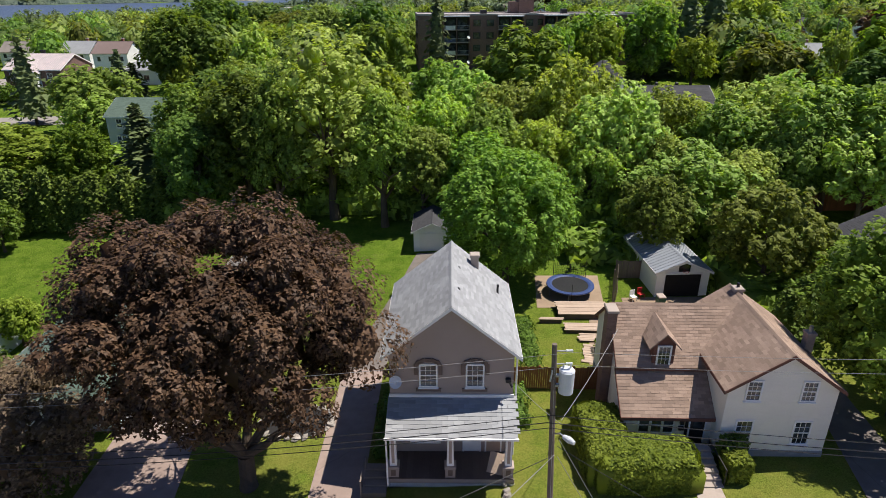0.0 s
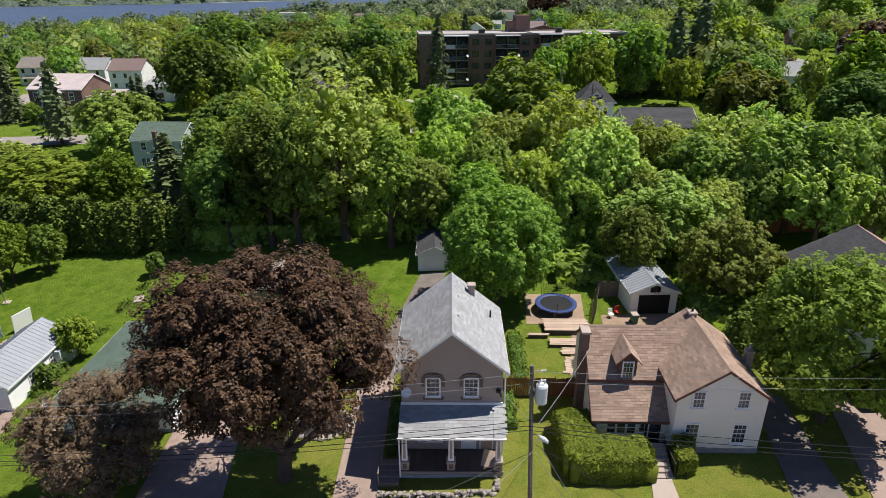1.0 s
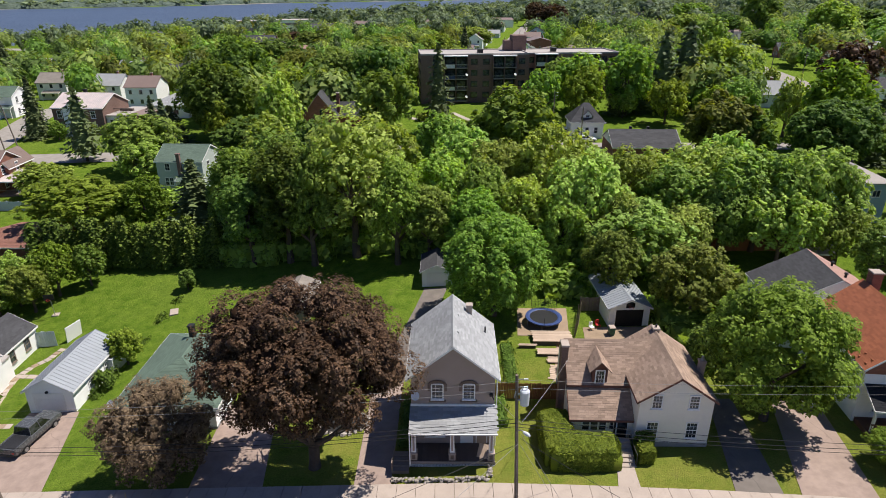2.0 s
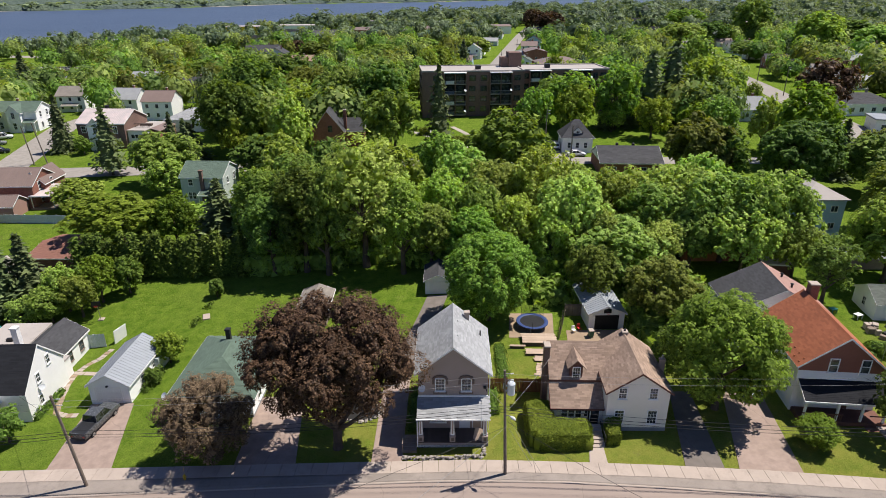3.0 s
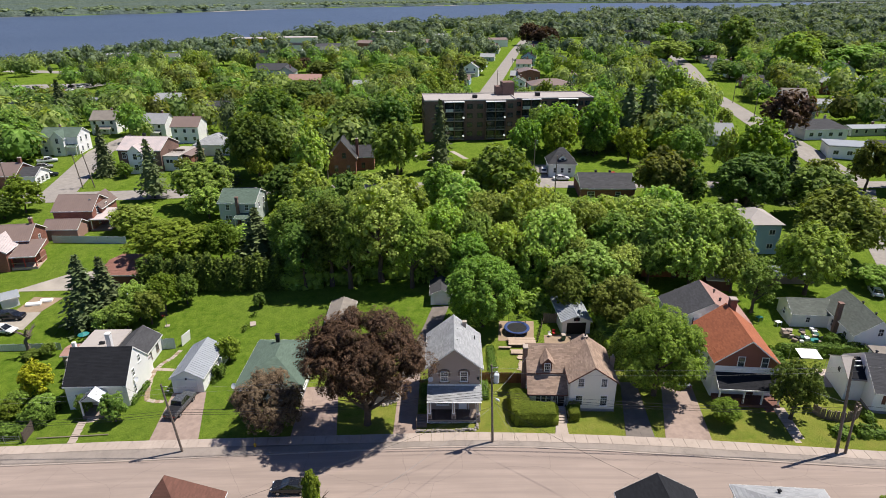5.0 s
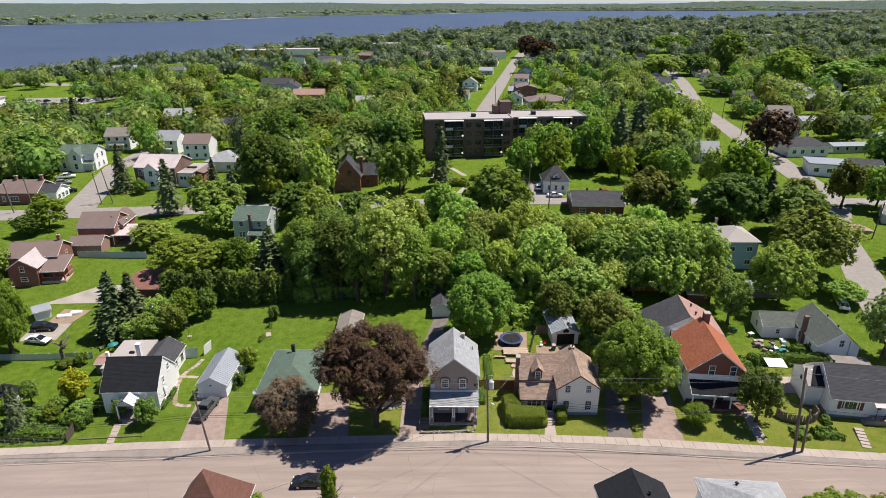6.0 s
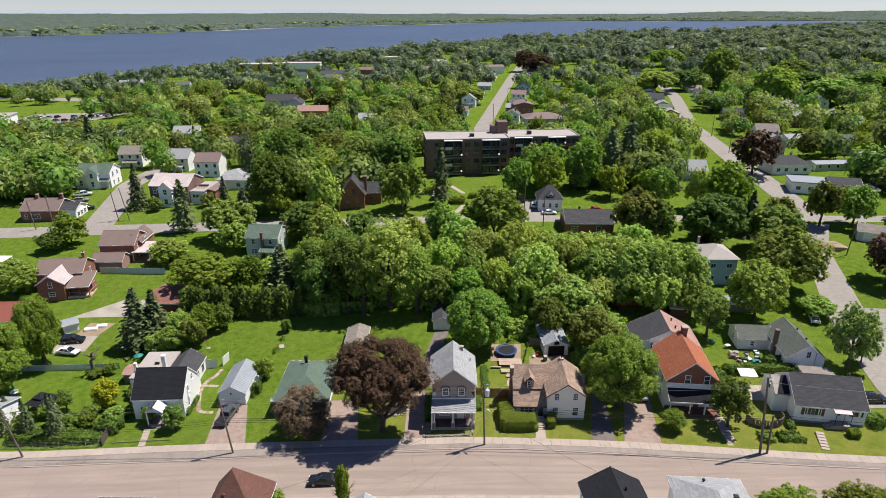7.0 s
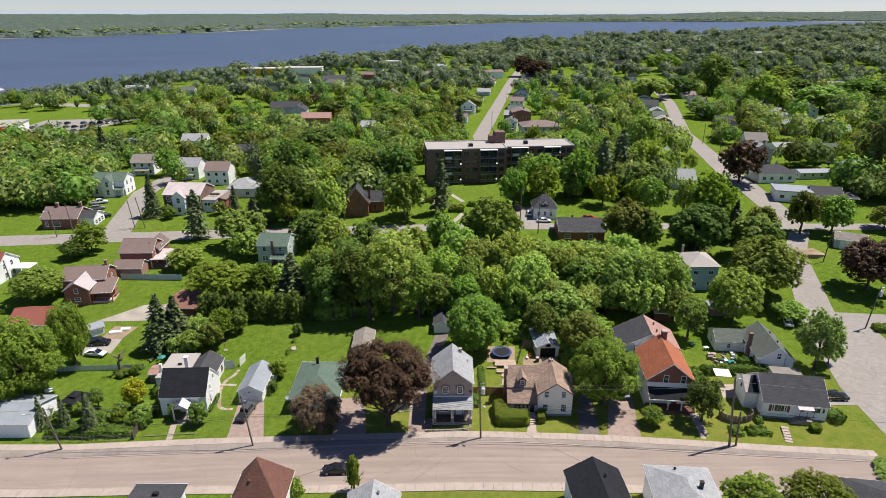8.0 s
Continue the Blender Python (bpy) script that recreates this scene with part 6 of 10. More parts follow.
brick_house_a()
brick_house_b()
rr = small_gable("house", -126.3, 88.9, 0, 8.0, 9.0, 4.6, 7.6, WHITE_SIDING, METAL_RED, "white house with a faded red roof", "house", "metal", "x", seed=116)
for y in (3.0, 6.0):
    window(rr, "E", y, 4.0, 3.4, 0.9, 1.4)
    window(rr, "E", y, 4.0, 0.8, 0.9, 1.4)
part("carport_roof", Form().box(4.3, 9.0, 5.0, 9.0, 2.6, 2.75), WHITE, rr)
for y in (5.2, 8.8):
    part("carport_post", Form().box(8.8, 8.95, y - 0.07, y + 0.07, -0.5, 2.6), WHITE, rr)
small_gable("garage", -99.3, 64.4, 3, 9.2, 9.4, 4.0, 6.0, WHITE_SIDING, METAL_RED, "white garage with a rust-red roof", "garage", "metal", "x", seed=117)
small_gable("garage", -66.8, 73.1, 0, 8.4, 10.2, 2.6, 3.5, SHINGLE_MAROON, SHINGLE_RUST, "low garage with a red-brown roof", "garage", "shingle", "x", seed=118)
small_gable("shed", -86.6, 66.6, -50, 2.8, 2.8, 2.0, 2.7, WHITE_SIDING, METAL_GREY, "little white garden shed", "shed", "metal", "y", front="door", seed=119)


def sage_house():
    h = thing("house", -52.1, 100.8, -2, "grey-green two-storey house with a faded green roof", "house", size=1.03)
    gable_block(h, -4.2, 4.2, 0, 8.6, 5.4, 7.4, "x", SAGE_SIDING, SHINGLE_GREEN, 0.35, 0.2, fascia=WHITE, seed=121)
    for x in (-2.2, 2.2):
        window(h, "S", x, 0, 3.7, 0.8, 1.2)
    window(h, "S", -2.6, 0, 1.0, 0.6, 1.3)
    window(h, "S", -1.8, 0, 1.0, 0.6, 1.3)
    chimney(h, 0.2, -0.3, 0, 6.9, 0.6, BROWN_BRICK, 0)
    shed_roof(h, -0.2, 4.6, -2.4, 0, 2.4, 3.0, SHINGLE_GREEN, "shingle", WHITE, seed=122)
    for x in (0.0, 2.2, 4.4):
        part("porch_post", Form().box(x - 0.08, x + 0.08, -2.3, -2.14, 0, 2.35), WHITE, h)
    part("porch_deck", Form().box(-0.2, 4.6, -2.4, 0, -0.5, 0.4), SHINGLE_MAROON, h)
    part("porch_rail", Form().box(-0.1, 4.5, -2.3, -2.24, 1.1, 1.2), SHINGLE_MAROON, h)
    for y in (2.5, 6.0):
        window(h, "W", y, -4.2, 3.7, 0.8, 1.2)
        window(h, "E", y, 4.2, 3.7, 0.8, 1.2)
    return h


sage_house()


def brick_bungalow():
    h = thing("house", -130.5, 131.0, 2, "low brown brick house with a grey roof and two chimneys", "house", size=1.09)
    gable_block(h, -5.4, 5.2, 0, 8.6, 3.4, 5.7, "x", RED_BRICK, METAL_BROWN, 0.35, 0.3, "coarse", WHITE, seed=123)
    gable_block(h, 4.6, 9.6, 1.0, 7.4, 3.0, 4.5, "x", WHITE_SIDING, SHINGLE_DARK, 0.3, 0.3, "coarse", WHITE, seed=124)
    window(h, "S", -1.2, 0, 0.9, 2.2, 1.3, cols=3, rows=1)
    window(h, "S", -4.0, 0, 0.9, 0.7, 1.4)
    for y in (2.4, 4.2, 6.0):
        window(h, "E", y, 9.6, 0.9, 1.0, 1.2)
    chimney(h, -2.2, 4.3, 5.0, 7.0, 0.7)
    chimney(h, 4.8, 4.3, 4.4, 7.2, 0.7)
    return h


brick_bungalow()


def white_gabled_house():
    h = thing("house", -130.5, 163.0, 2, "white two-storey house with a green roof and cross gable", "house", size=1.11)
    gable_block(h, -5.8, 5.6, 0, 7.4, 5.4, 7.4, "x", WHITE_SIDING, SHINGLE_GREEN, 0.3, 0.25, "coarse", WHITE, seed=125)
    gable_block(h, -1.4, 2.2, -1.4, 4.0, 5.3, 7.2, "y", WHITE_SIDING, SHINGLE_GREEN, 0.3, 0.25, "coarse", WHITE, seed=126)
    for x, y in ((-4.0, 0), (0.4, -1.4)):
        window(h, "S", x, y, 3.7, 0.8, 1.5)
        window(h, "S", x, y, 0.9, 0.8, 1.6)
    for y in (2, 5):
        window(h, "E", y, 5.6, 3.7, 0.8, 1.4)
        window(h, "E", y, 5.6, 0.9, 0.8, 1.4)
    chimney(h, -1.0, 4.4, 6.6, 8.1, 0.5)
    shed_roof(h, 2.3, 5.6, -1.5, 0, 2.7, 3.3, SHINGLE_GREEN, "coarse", WHITE)
    for x in (2.5, 5.4):
        part("porch_post", Form().box(x - 0.08, x + 0.08, -1.4, -1.24, -0.4, 2.7), WHITE, h)
    return h


white_gabled_house()
# brown brick darkens the walls: shade of porch and trees put into colour
c = small_gable("hall", -94.6, 143.4, -3, 11.9, 11.0, 6.1, 8.6, BROWN_BRICK, METAL_PALE, "two-storey hall, wall shade painted as brick, weathered pinkish metal roof", "building", "metal", "x", seed=127, size=1.09)
gable_block(c, -2.4, 1.6, -1.6, 5.4, 5.7, 7.6, "y", WHITE_SIDING, METAL_PALE, 0.25, 0.25, "metal", WHITE, seed=128)
for x, y in ((-4.3, 0), (-0.4, -1.6), (3.6, 0)):
    window(c, "S", x, y, 3.9, 1.0, 1.5)
    window(c, "S", x, y, 0.9, 1.0, 1.5)
chimney(c, -1.2, 6.4, 8.0, 9.4, 0.7, BLACK, 0)
part("annex", Form().box(5.98, 10.2, 1.0, 12.0, -0.5, 4.2), WHITE_SIDING, c)
part("annex_roof", Form().soft_box(5.98, 10.5, 0.7, 12.2, 4.2, 4.45, 0.08), FLAT_ROOF, c)
for x in (7.2, 8.2, 9.2):
    window(c, "S", x, 1.0, 2.4, 0.8, 0.9, cols=1, rows=1)
part("brick_wing", Form().box(10.2, 12.6, 3.6, 12.0, -0.5, 3.7), RED_BRICK, c)
part("wing_roof", Form().slab(((10.2, 3.4, 4.4), (12.9, 3.4, 3.75), (12.9, 12.2, 3.75), (10.2, 12.2, 4.4)), 0.15), METAL_BROWN, c)
rail = Form().box(6.2, 10.2, 4.0, 4.06, 5.35, 5.42)
for i in range(14):
    rail.box(6.2 + 0.3 * i, 6.26 + 0.3 * i, 4.0, 4.06, 4.45, 5.35)
part("terrace_rail", rail, DARK_WOOD, c)
part("terrace_bench", Form().soft_box(6.6, 9.6, 6.0, 6.8, 4.45, 5.0, 0.05), DARK_WOOD, c)


def gothic_house():
    h = thing("house", -33.1, 136.9, 4, "steep-gabled red brick house with a slate roof", "house", size=1.07)
    gable_block(h, -3.6, 3.6, 0, 9.0, 4.8, 9.4, "y", RED_BRICK, SHINGLE_DARK, 0.45, 0.4, "coarse", PALE_WOOD, seed=131)
    gable_block(h, 1.0, 8.4, 3.4, 9.0, 4.2, 6.6, "x", RED_BRICK, SHINGLE_DARK, 0.35, 0.3, "coarse", WHITE, seed=132)
    window(h, "S", 0.6, 0, 4.6, 0.9, 1.4, frame=BROWN_BRICK)
    window(h, "S", -1.6, 0, 1.0, 0.9, 1.6, frame=BROWN_BRICK)
    window(h, "S", 1.6, 0, 1.0, 0.9, 1.6, frame=BROWN_BRICK)
    window(h, "S", 5.4, 3.4, 1.0, 0.9, 1.4, frame=BROWN_BRICK)
    chimney(h, 3.9, 3.6, 0, 9.2, 0.7, RED_BRICK)
    return h


gothic_house()
w = thing("house", 29.6, 133.1, -2, "small white house with a steep dark hip roof and dormer", "house", size=1.06)
hip_block(w, -3.5, 3.5, 0, 7.0, 3.5, 7.2, WHITE_SIDING, SHINGLE_DARK, 0.4, "coarse", WHITE, inset=3.3, seed=133)
for x in (-1.9, 0.0, 1.9):
    window(w, "S", x, 0, 1.2, 0.7, 1.2, cols=1)
dormer = part("dormer", Form().add([(-1.0, 0.55, 3.6), (1.0, 0.55, 3.6), (1.0, 0.55, 4.9), (0, 0.55, 5.9), (-1.0, 0.55, 4.9), (-1.0, 3.0, 4.9), (1.0, 3.0, 4.9), (0, 3.2, 5.9)], ((0, 1, 2, 3, 4), (1, 6, 2), (0, 4, 5))), WHITE, w)
for a in (-1, 1):
    q = [(a * 1.25, 0.35, 4.75), (0, 0.35, 6.0), (0, 3.4, 6.0), (a * 1.25, 2.6, 4.75)]
    part("dormer_roof", Form().slab(q if a < 0 else q[::-1], 0.09), SHINGLE_DARK, dormer)
window(w, "S", 0, 0.54, 4.0, 0.7, 0.95, cols=2)
part("porch_deck", Form().box(-0.9, 1.2, -1.6, 0, -0.4, 0.5), CONCRETE, w)
k = small_gable("house", 38.1, 114.9, -2, 13.0, 10.5, 3.0, 5.4, RED_BRICK, SHINGLE_DARK, "long brick house with a dark grey roof", "house", "coarse", "x", seed=134, size=1.05)
for x in (-2.0, 1.5):
    part("roof_vent", Form().soft_box(x - 0.25, x + 0.25, 6.2, 6.8, 4.8, 5.9, 0.15), BLACK, k)
part("gable_cladding", Form().add([(-6.52, 10.5, 3.0), (-6.52, 0, 3.0), (-6.52, 5.25, 5.35)], ((0, 1, 2),)), WHITE, k, "white boarded gable end")
window(k, "W", 5.2, -6.52, 3.4, 0.6, 0.8, cols=1)
window(k, "S", -4.0, 0, 0.9, 1.6, 1.2)
window(k, "S", 2.5, 0, 0.9, 1.2, 1.2)


# ---- apartment block ----
def apartment_block():
    h = thing("apartment_building", -10.3, 169.4, 5.5, "brown brick apartment block with balconies and a flat pale roof", "apartment building", size=1.01)
    top = 13.3
    part("wall", Form().box(0, 30.5, 0, 15, -1, top), BROWN_BRICK, h)
    part("wall", Form().box(30.5, 57.5, 3.2, 17, -1, top - 0.2), BROWN_BRICK, h)
    part("flat_roof", Form().box(0.3, 30.3, 0.3, 14.8, top, top + 0.12).box(30.6, 57.2, 3.5, 16.8, top - 0.2, top - 0.08), FLAT_ROOF, h)
    for x0, x1, y0, y1, z in ((0, 30.5, 0, 15, top), (30.5, 57.5, 3.2, 17, top - 0.2)):
        for u0, u1, v0, v1 in ((x0 - 0.06, x1 + 0.06, y0 - 0.06, y0 + 0.3), (x0 - 0.06, x1 + 0.06, y1 - 0.3, y1 + 0.06), (x0 - 0.06, x0 + 0.3, y0 + 0.3, y1 - 0.3), (x1 - 0.3, x1 + 0.06, y0 + 0.3, y1 - 0.3)):
            part("parapet", Form().box(u0, u1, v0, v1, z, z + 0.4), FLAT_ROOF, h)
    part("stair_tower", Form().box(27.5, 31.5, 10, 15, top, top + 4.4).box(25.2, 27.5, 10.5, 14, top, top + 3.0), BROWN_BRICK, h)
    for x, y in ((16.4, 4.5), (38.6, 8)):
        part("roof_unit", Form().soft_box(x, x + 1.6, y, y + 1.4, top, top + 1.2, 0.1), BLACK, h)
    for fl in range(4):
        z = 1.1 + 3.0 * fl
        for x, y in ((4.2, 0), (14.9, 0), (18.3, 0), (28.4, 0), (31.9, 3.2), (40.5, 3.2), (44.0, 3.2), (53.0, 3.2), (55.6, 3.2)):
            window(h, "S", x, y, z + 0.7, 1.7, 1.4, frame=BLACK, cols=2, rows=1, sill=False)
        for y in (3, 7, 11):
            window(h, "W", y, 0, z + 0.7, 1.2, 1.3, frame=BLACK, cols=2, rows=1, sill=False)
        for x, y in ((9.7, 0), (23.4, 0), (36.0, 3.2), (48.6, 3.2)):
            # flat near-black sheet: the shade of a set-back balcony painted on the wall
            part("balcony_shade", Form().box(x - 3.1, x + 3.1, y - 0.05, y - 0.01, z - 0.1, z + 2.8), SHADE_AND_BLACK, h)
            b = part("balcony", Form().box(x - 3.2, x + 3.2, y - 1.5, y - 0.05, z - 0.25, z - 0.1), CONCRETE, h)
            rail = Form().box(x - 3.2, x + 3.2, y - 1.5, y - 1.44, z + 0.85, z + 0.92)
            for i in range(23):
                rail.box(x - 3.18 + i * 0.284, x - 3.14 + i * 0.284, y - 1.5, y - 1.45, z - 0.1, z + 0.85)
            part("balcony_rail", rail, STEEL, b)
            for e in (x - 3.35, x - 0.1, x + 3.2):
                part("side_pier", Form().box(e, e + 0.15, y - 1.5, y, z - 0.25, z + 2.75), BROWN_BRICK, b)
            part("pane", Form().box(x + 0.4, x + 2.6, y - 0.09, y - 0.06, z, z + 2.2).box(x - 2.6, x - 0.4, y - 0.09, y - 0.06, z, z + 2.2), GLASS, b)
            if (fl * 3 + int(x)) % 3 == 0:
                part("privacy_panel", Form().box(x - 2.9, x - 0.4, y - 1.42, y - 1.37, z - 0.05, z + 0.9), WHITE if fl % 2 else BLUE_PAD, b)
            if (fl + int(x)) % 2:
                part("satellite_dish", Form().tube((x + 2.9, y - 1.62, z + 1.1), (x + 2.94, y - 1.7, z + 1.14), 0.4, 0.4, 12), WHITE, b)
    for x, y in ((9.7, 0), (23.4, 0), (36.0, 3.2), (48.6, 3.2)):
        part("balcony_roof", Form().box(x - 3.3, x + 3.3, y - 1.6, y, top - 0.25, top - 0.05), WHITE, h)
    return h


apartment_block()


# ---- roofs on the near side of the street ----
def near_house(x, y, turn, w, d, eave, peak, wall, roof, label, hip=True, axis="y", seed=7, style="shingle"):
    h = thing("house", x, y, turn, label, "house")
    if hip:
        hip_block(h, -w / 2, w / 2, -d, 0, eave, peak, wall, roof, 0.45, style, WHITE, seed=seed)
    else:
        gable_block(h, -w / 2, w / 2, -d, 0, eave, peak, axis, wall, roof, 0.4, 0.35, style, WHITE, seed=seed)
    for u in (-w / 4, w / 4):
        window(h, "N", u, 0, 1.2, 0.9, 1.3)
    return h


n1 = near_house(-30.1, 14.6, 0, 7.0, 7.4, 5.2, 11.2, WHITE_SIDING, SHINGLE_MAROON, "house with a steep reddish brown hip roof", True, seed=141)
roof_vent(n1, -0.8, -5.6, 8.6, SHINGLE_MAROON)
n2 = thing("house", -44.6, 11.2, 0, "house with a flat grey shingle roof edged in white", "house")
part("wall", Form().box(-3.3, 3.3, -7, -0.4, -1, 6.3), WHITE_SIDING, n2)
shed_roof(n2, -3.7, 3.7, -7.2, 0, 7.2, 6.9, SHINGLE_DARK, "shingle", None, 0.2, 142)
part("fascia", Form().box(-3.75, 3.75, 0.0, 0.06, 6.72, 6.95), WHITE, n2)
part("roof_vent", Form().soft_box(-0.3, 0.5, -2.6, -2.0, 6.9, 7.5, 0.1), BLACK, n2)
n3 = near_house(-13.6, 10.8, 0, 7.0, 9.0, 4.2, 6.4, WHITE_SIDING, SHINGLE_GREY, "white house with a grey gable roof", False, seed=143)
roof_vent(n3, 0.9, -2.0, 6.2, STEEL)
n4 = near_house(18.7, 14.2, 3, 7.6, 11.0, 4.6, 6.8, WHITE_SIDING, SHINGLE_BLACK, "white house with a black gable roof", False, seed=144)
roof_vent(n4, 0.9, -3.5, 6.7)
n5 = near_house(31.2, 14.0, -4, 8.6, 10.5, 5.0, 7.2, WHITE_SIDING, SHINGLE_GREY, "white house with a pale grey hip roof", True, seed=145)
chimney(n5, 1.8, -5.4, 5.6, 7.6, 0.45, BLACK, 0)
roof_vent(n5, -0.6, -1.2, 5.9)
n6 = near_house(62.0, 12.4, -8, 12.0, 9.0, 3.4, 5.4, WHITE_SIDING, SHINGLE_DARK, "bungalow with a dark grey hip roof", True, seed=146)
chimney(n6, 0.4, -2.2, 4.2, 5.9, 0.4, BLACK, 0)


# ---- trees ----
# unit crowns are 5 m in radius; the coarse ones stand past the back street
CROWNS, FAR_CROWNS, TOWN_CROWNS, TRUNKS = {}, {}, {}, []
for _name, _mat, _seeds in (("maple", LEAF, (1, 2, 3)), ("bright", LEAF_BRIGHT, (11, 12)), ("light", LEAF_LIGHT, (21, 22, 23)), ("dark", LEAF_DARK, (31, 32, 33)), ("olive", LEAF_OLIVE, (41, 42)),
                            ("purple", LEAF_PURPLE, (51,)), ("lime", LEAF_LIME, (61, 62)), ("russet", LEAF_RUSSET, (71,)), ("willow", LEAF_WILLOW, (81,)), ("plum", LEAF_PURPLE, (91,)), ("golden", LEAF_YELLOW, (95,))):
    CROWNS[_name], FAR_CROWNS[_name], TOWN_CROWNS[_name] = [], [], []
    for _s in _seeds:
        _r = random.Random(_s)
        _fine = _name in ("light", "lime", "olive", "willow")
        _rad = (5 * _r.uniform(0.92, 1.05), 5 * _r.uniform(0.92, 1.05), 4.6 * _r.uniform(0.9, 1.1))
        _lobes = _r.randint(66, 74) if _fine else _r.randint(38, 44)
        _span, _swell = ((0.5, 0.9), (0.13, 0.23)) if _fine else ((0.6, 0.84), (0.2, 0.31))
        CROWNS[_name].append(crown_mesh(_name + "_crown", _s, _rad, 0.0, _lobes, 11 if _fine else 13, 17 if _fine else 22, 0.19 if _fine else 0.22, _mat, 0.08 if _fine else 0.0, 0.3, _span, _swell))
        FAR_CROWNS[_name].append(crown_mesh(_name + "_crown", _s + 500, _rad, 0.0, 34, 11, 12, 0.33, _mat, 0.0, 0.3, _span, (0.18, 0.3)))
        TOWN_CROWNS[_name].append(crown_mesh(_name + "_crown", _s + 700, _rad, 0.0, 26, 9, 14, 0.33, _mat, 0.0, 0.3, _span, (0.24, 0.36)))
# the trees of the front gardens, with fine leaves
CROWNS["front"] = [crown_mesh("front_crown", 121, (5.1, 5.0, 4.6), 0.0, 64, 18, 28, 0.125, LEAF_FRONT, 0.0, 0.3, (0.66, 0.86), (0.17, 0.26), (), 1.9, 0.6)]
CROWNS["russet"] = [crown_mesh("russet_crown", 122, (5.0, 5.0, 4.5), 0.0, 60, 16, 28, 0.1, LEAF_RUSSET, 0.0, 0.3, (0.66, 0.88), (0.16, 0.25), (), 1.9, 0.6)]
FAR_CROWNS["russet"] = CROWNS["russet"]
CROWNS["round"] = [crown_mesh("round_crown", 111, (5.1, 5.1, 4.7), 0.0, 100, 16, 24, 0.125, LEAF_BRIGHT, 0.0, 0.3, (0.8, 0.9), (0.14, 0.2), (), 1.92)]
TALL = {"maple": [crown_mesh("tall_crown", s, (5, 4.8, 8.0), 0.0, 52, 14, 20, 0.21, LEAF, 0.0, 0.3, (0.55, 0.84), (0.17, 0.27)) for s in (201, 202)],
        "dark": [crown_mesh("tall_crown", s, (4.9, 5, 8.2), 0.0, 52, 14, 20, 0.21, LEAF_DARK, 0.0, 0.3, (0.55, 0.84), (0.17, 0.27)) for s in (203, 204)],
        "light": [crown_mesh("tall_crown", s, (5, 4.8, 7.8), 0.0, 84, 11, 16, 0.19, LEAF_LIGHT, 0.06, 0.3, (0.45, 0.9), (0.11, 0.21)) for s in (205, 206)]}
CROWNS["sparse"] = [crown_mesh("sparse_crown", 101, (4.8, 4.8, 8.4), 0.0, 60, 12, 24, 0.19, LEAF_LIGHT, 0.4)]
CROWNS["column"] = [crown_mesh("column_crown", 102, (4.4, 4.4, 5.0), 0.0, 20, 12, 12, 0.6, LEAF_LIME)]
CROWNS["shrub"] = [crown_mesh("shrub_crown", s, (5, 5, 4.4), 0.0, 16, 10, 14, 0.75, SHRUB) for s in (103, 104)]
SPRUCE = [conifer_mesh("spruce_boughs", s, 12.0, 3.4, 26, NEEDLE, 0.34, 0.3, 0.95, 0.04, 7) for s in (1, 2)]
PINE = [conifer_mesh("pine_boughs", s, 12.0, 3.2, 15, NEEDLE, 0.42, 0.05, 0.55, 0.12, 6) for s in (3, 4)]
for _s in range(4):
    TRUNKS.append(trunk_form(random.Random(_s), 10, 0.28, 7.0, 3.6, 6, 0.3, 0.35).mesh("trunk", BARK))
CONIFER_TRUNK = Form().tube((0, 0, -0.5), (0, 0, 11.4), 0.24, 0.03, 9).mesh("trunk", BARK)
WORDS = {"front": "large leafy green maple in a front garden", "round": "full round maple with fresh bright green leaves", "maple": "leafy green maple tree", "bright": "rounded maple with fresh bright green leaves", "light": "light green tree in spring leaf", "dark": "dense deep green maple tree", "olive": "olive green tree with small leaves",
         "purple": "tree with dark purple-red leaves", "lime": "lime green leafy tree", "russet": "rounded bush tree with russet leaves", "willow": "tall soft green willow-like tree", "plum": "small tree with dark plum leaves",
         "golden": "small golden yellow shrub tree", "sparse": "tall thin-leaved tree with bare limbs showing", "column": "narrow bright green young tree", "shrub": "leafy green garden shrub", "spruce": "dark green spruce tree", "pine": "dark ragged pine tree"}
_tr = random.Random(77)


def tree(x, y, h, r, kind):
    """A tree of height h and crown radius r: a trunk with limbs and a crown, each its own mesh."""
    t = thing("shrub" if kind == "shrub" else "tree", x, y, _tr.uniform(0, 360), WORDS[kind], "shrub" if kind == "shrub" else "tree", "trees of the town")
    if kind in ("spruce", "pine"):
        trunk = part("trunk", CONIFER_TRUNK, None, t)
        trunk.scale = (h / 12, h / 12, h / 12)
        crown = part("crown", _tr.choice(SPRUCE if kind == "spruce" else PINE), None, t)
        crown.scale = (r / 3.2, r / 3.2, h / 12)
        return t
    low = min(h * 0.12, 1.6) if kind not in ("shrub", "russet", "golden") else 0.1
    half = (h - low) / 2
    trunk = part("trunk", _tr.choice(TRUNKS), None, t)
    k = (low + half) / 6.2
    trunk.scale = (max(k, r / 6.5), max(k, r / 6.5), k)
    if kind == "sparse" or (half / r > 1.2 and kind in TALL and y < 84):
        pick, unit = (TALL.get(kind) or CROWNS[kind]), 7.9
    else:
        pick = CROWNS[kind]
        if kind in FAR_CROWNS and (y > 88 or r < 2.6) and (r < 9 or y > 230):
            pick = TOWN_CROWNS[kind] if y > 132 and r < 9 else FAR_CROWNS[kind]
        unit = 4.5
    crown = part("crown", _tr.choice(pick), None, t)
    crown.location = (0, 0, low + half)
    crown.scale = (r / 5.2, r / 5.2, half / unit * 0.95)
    return t


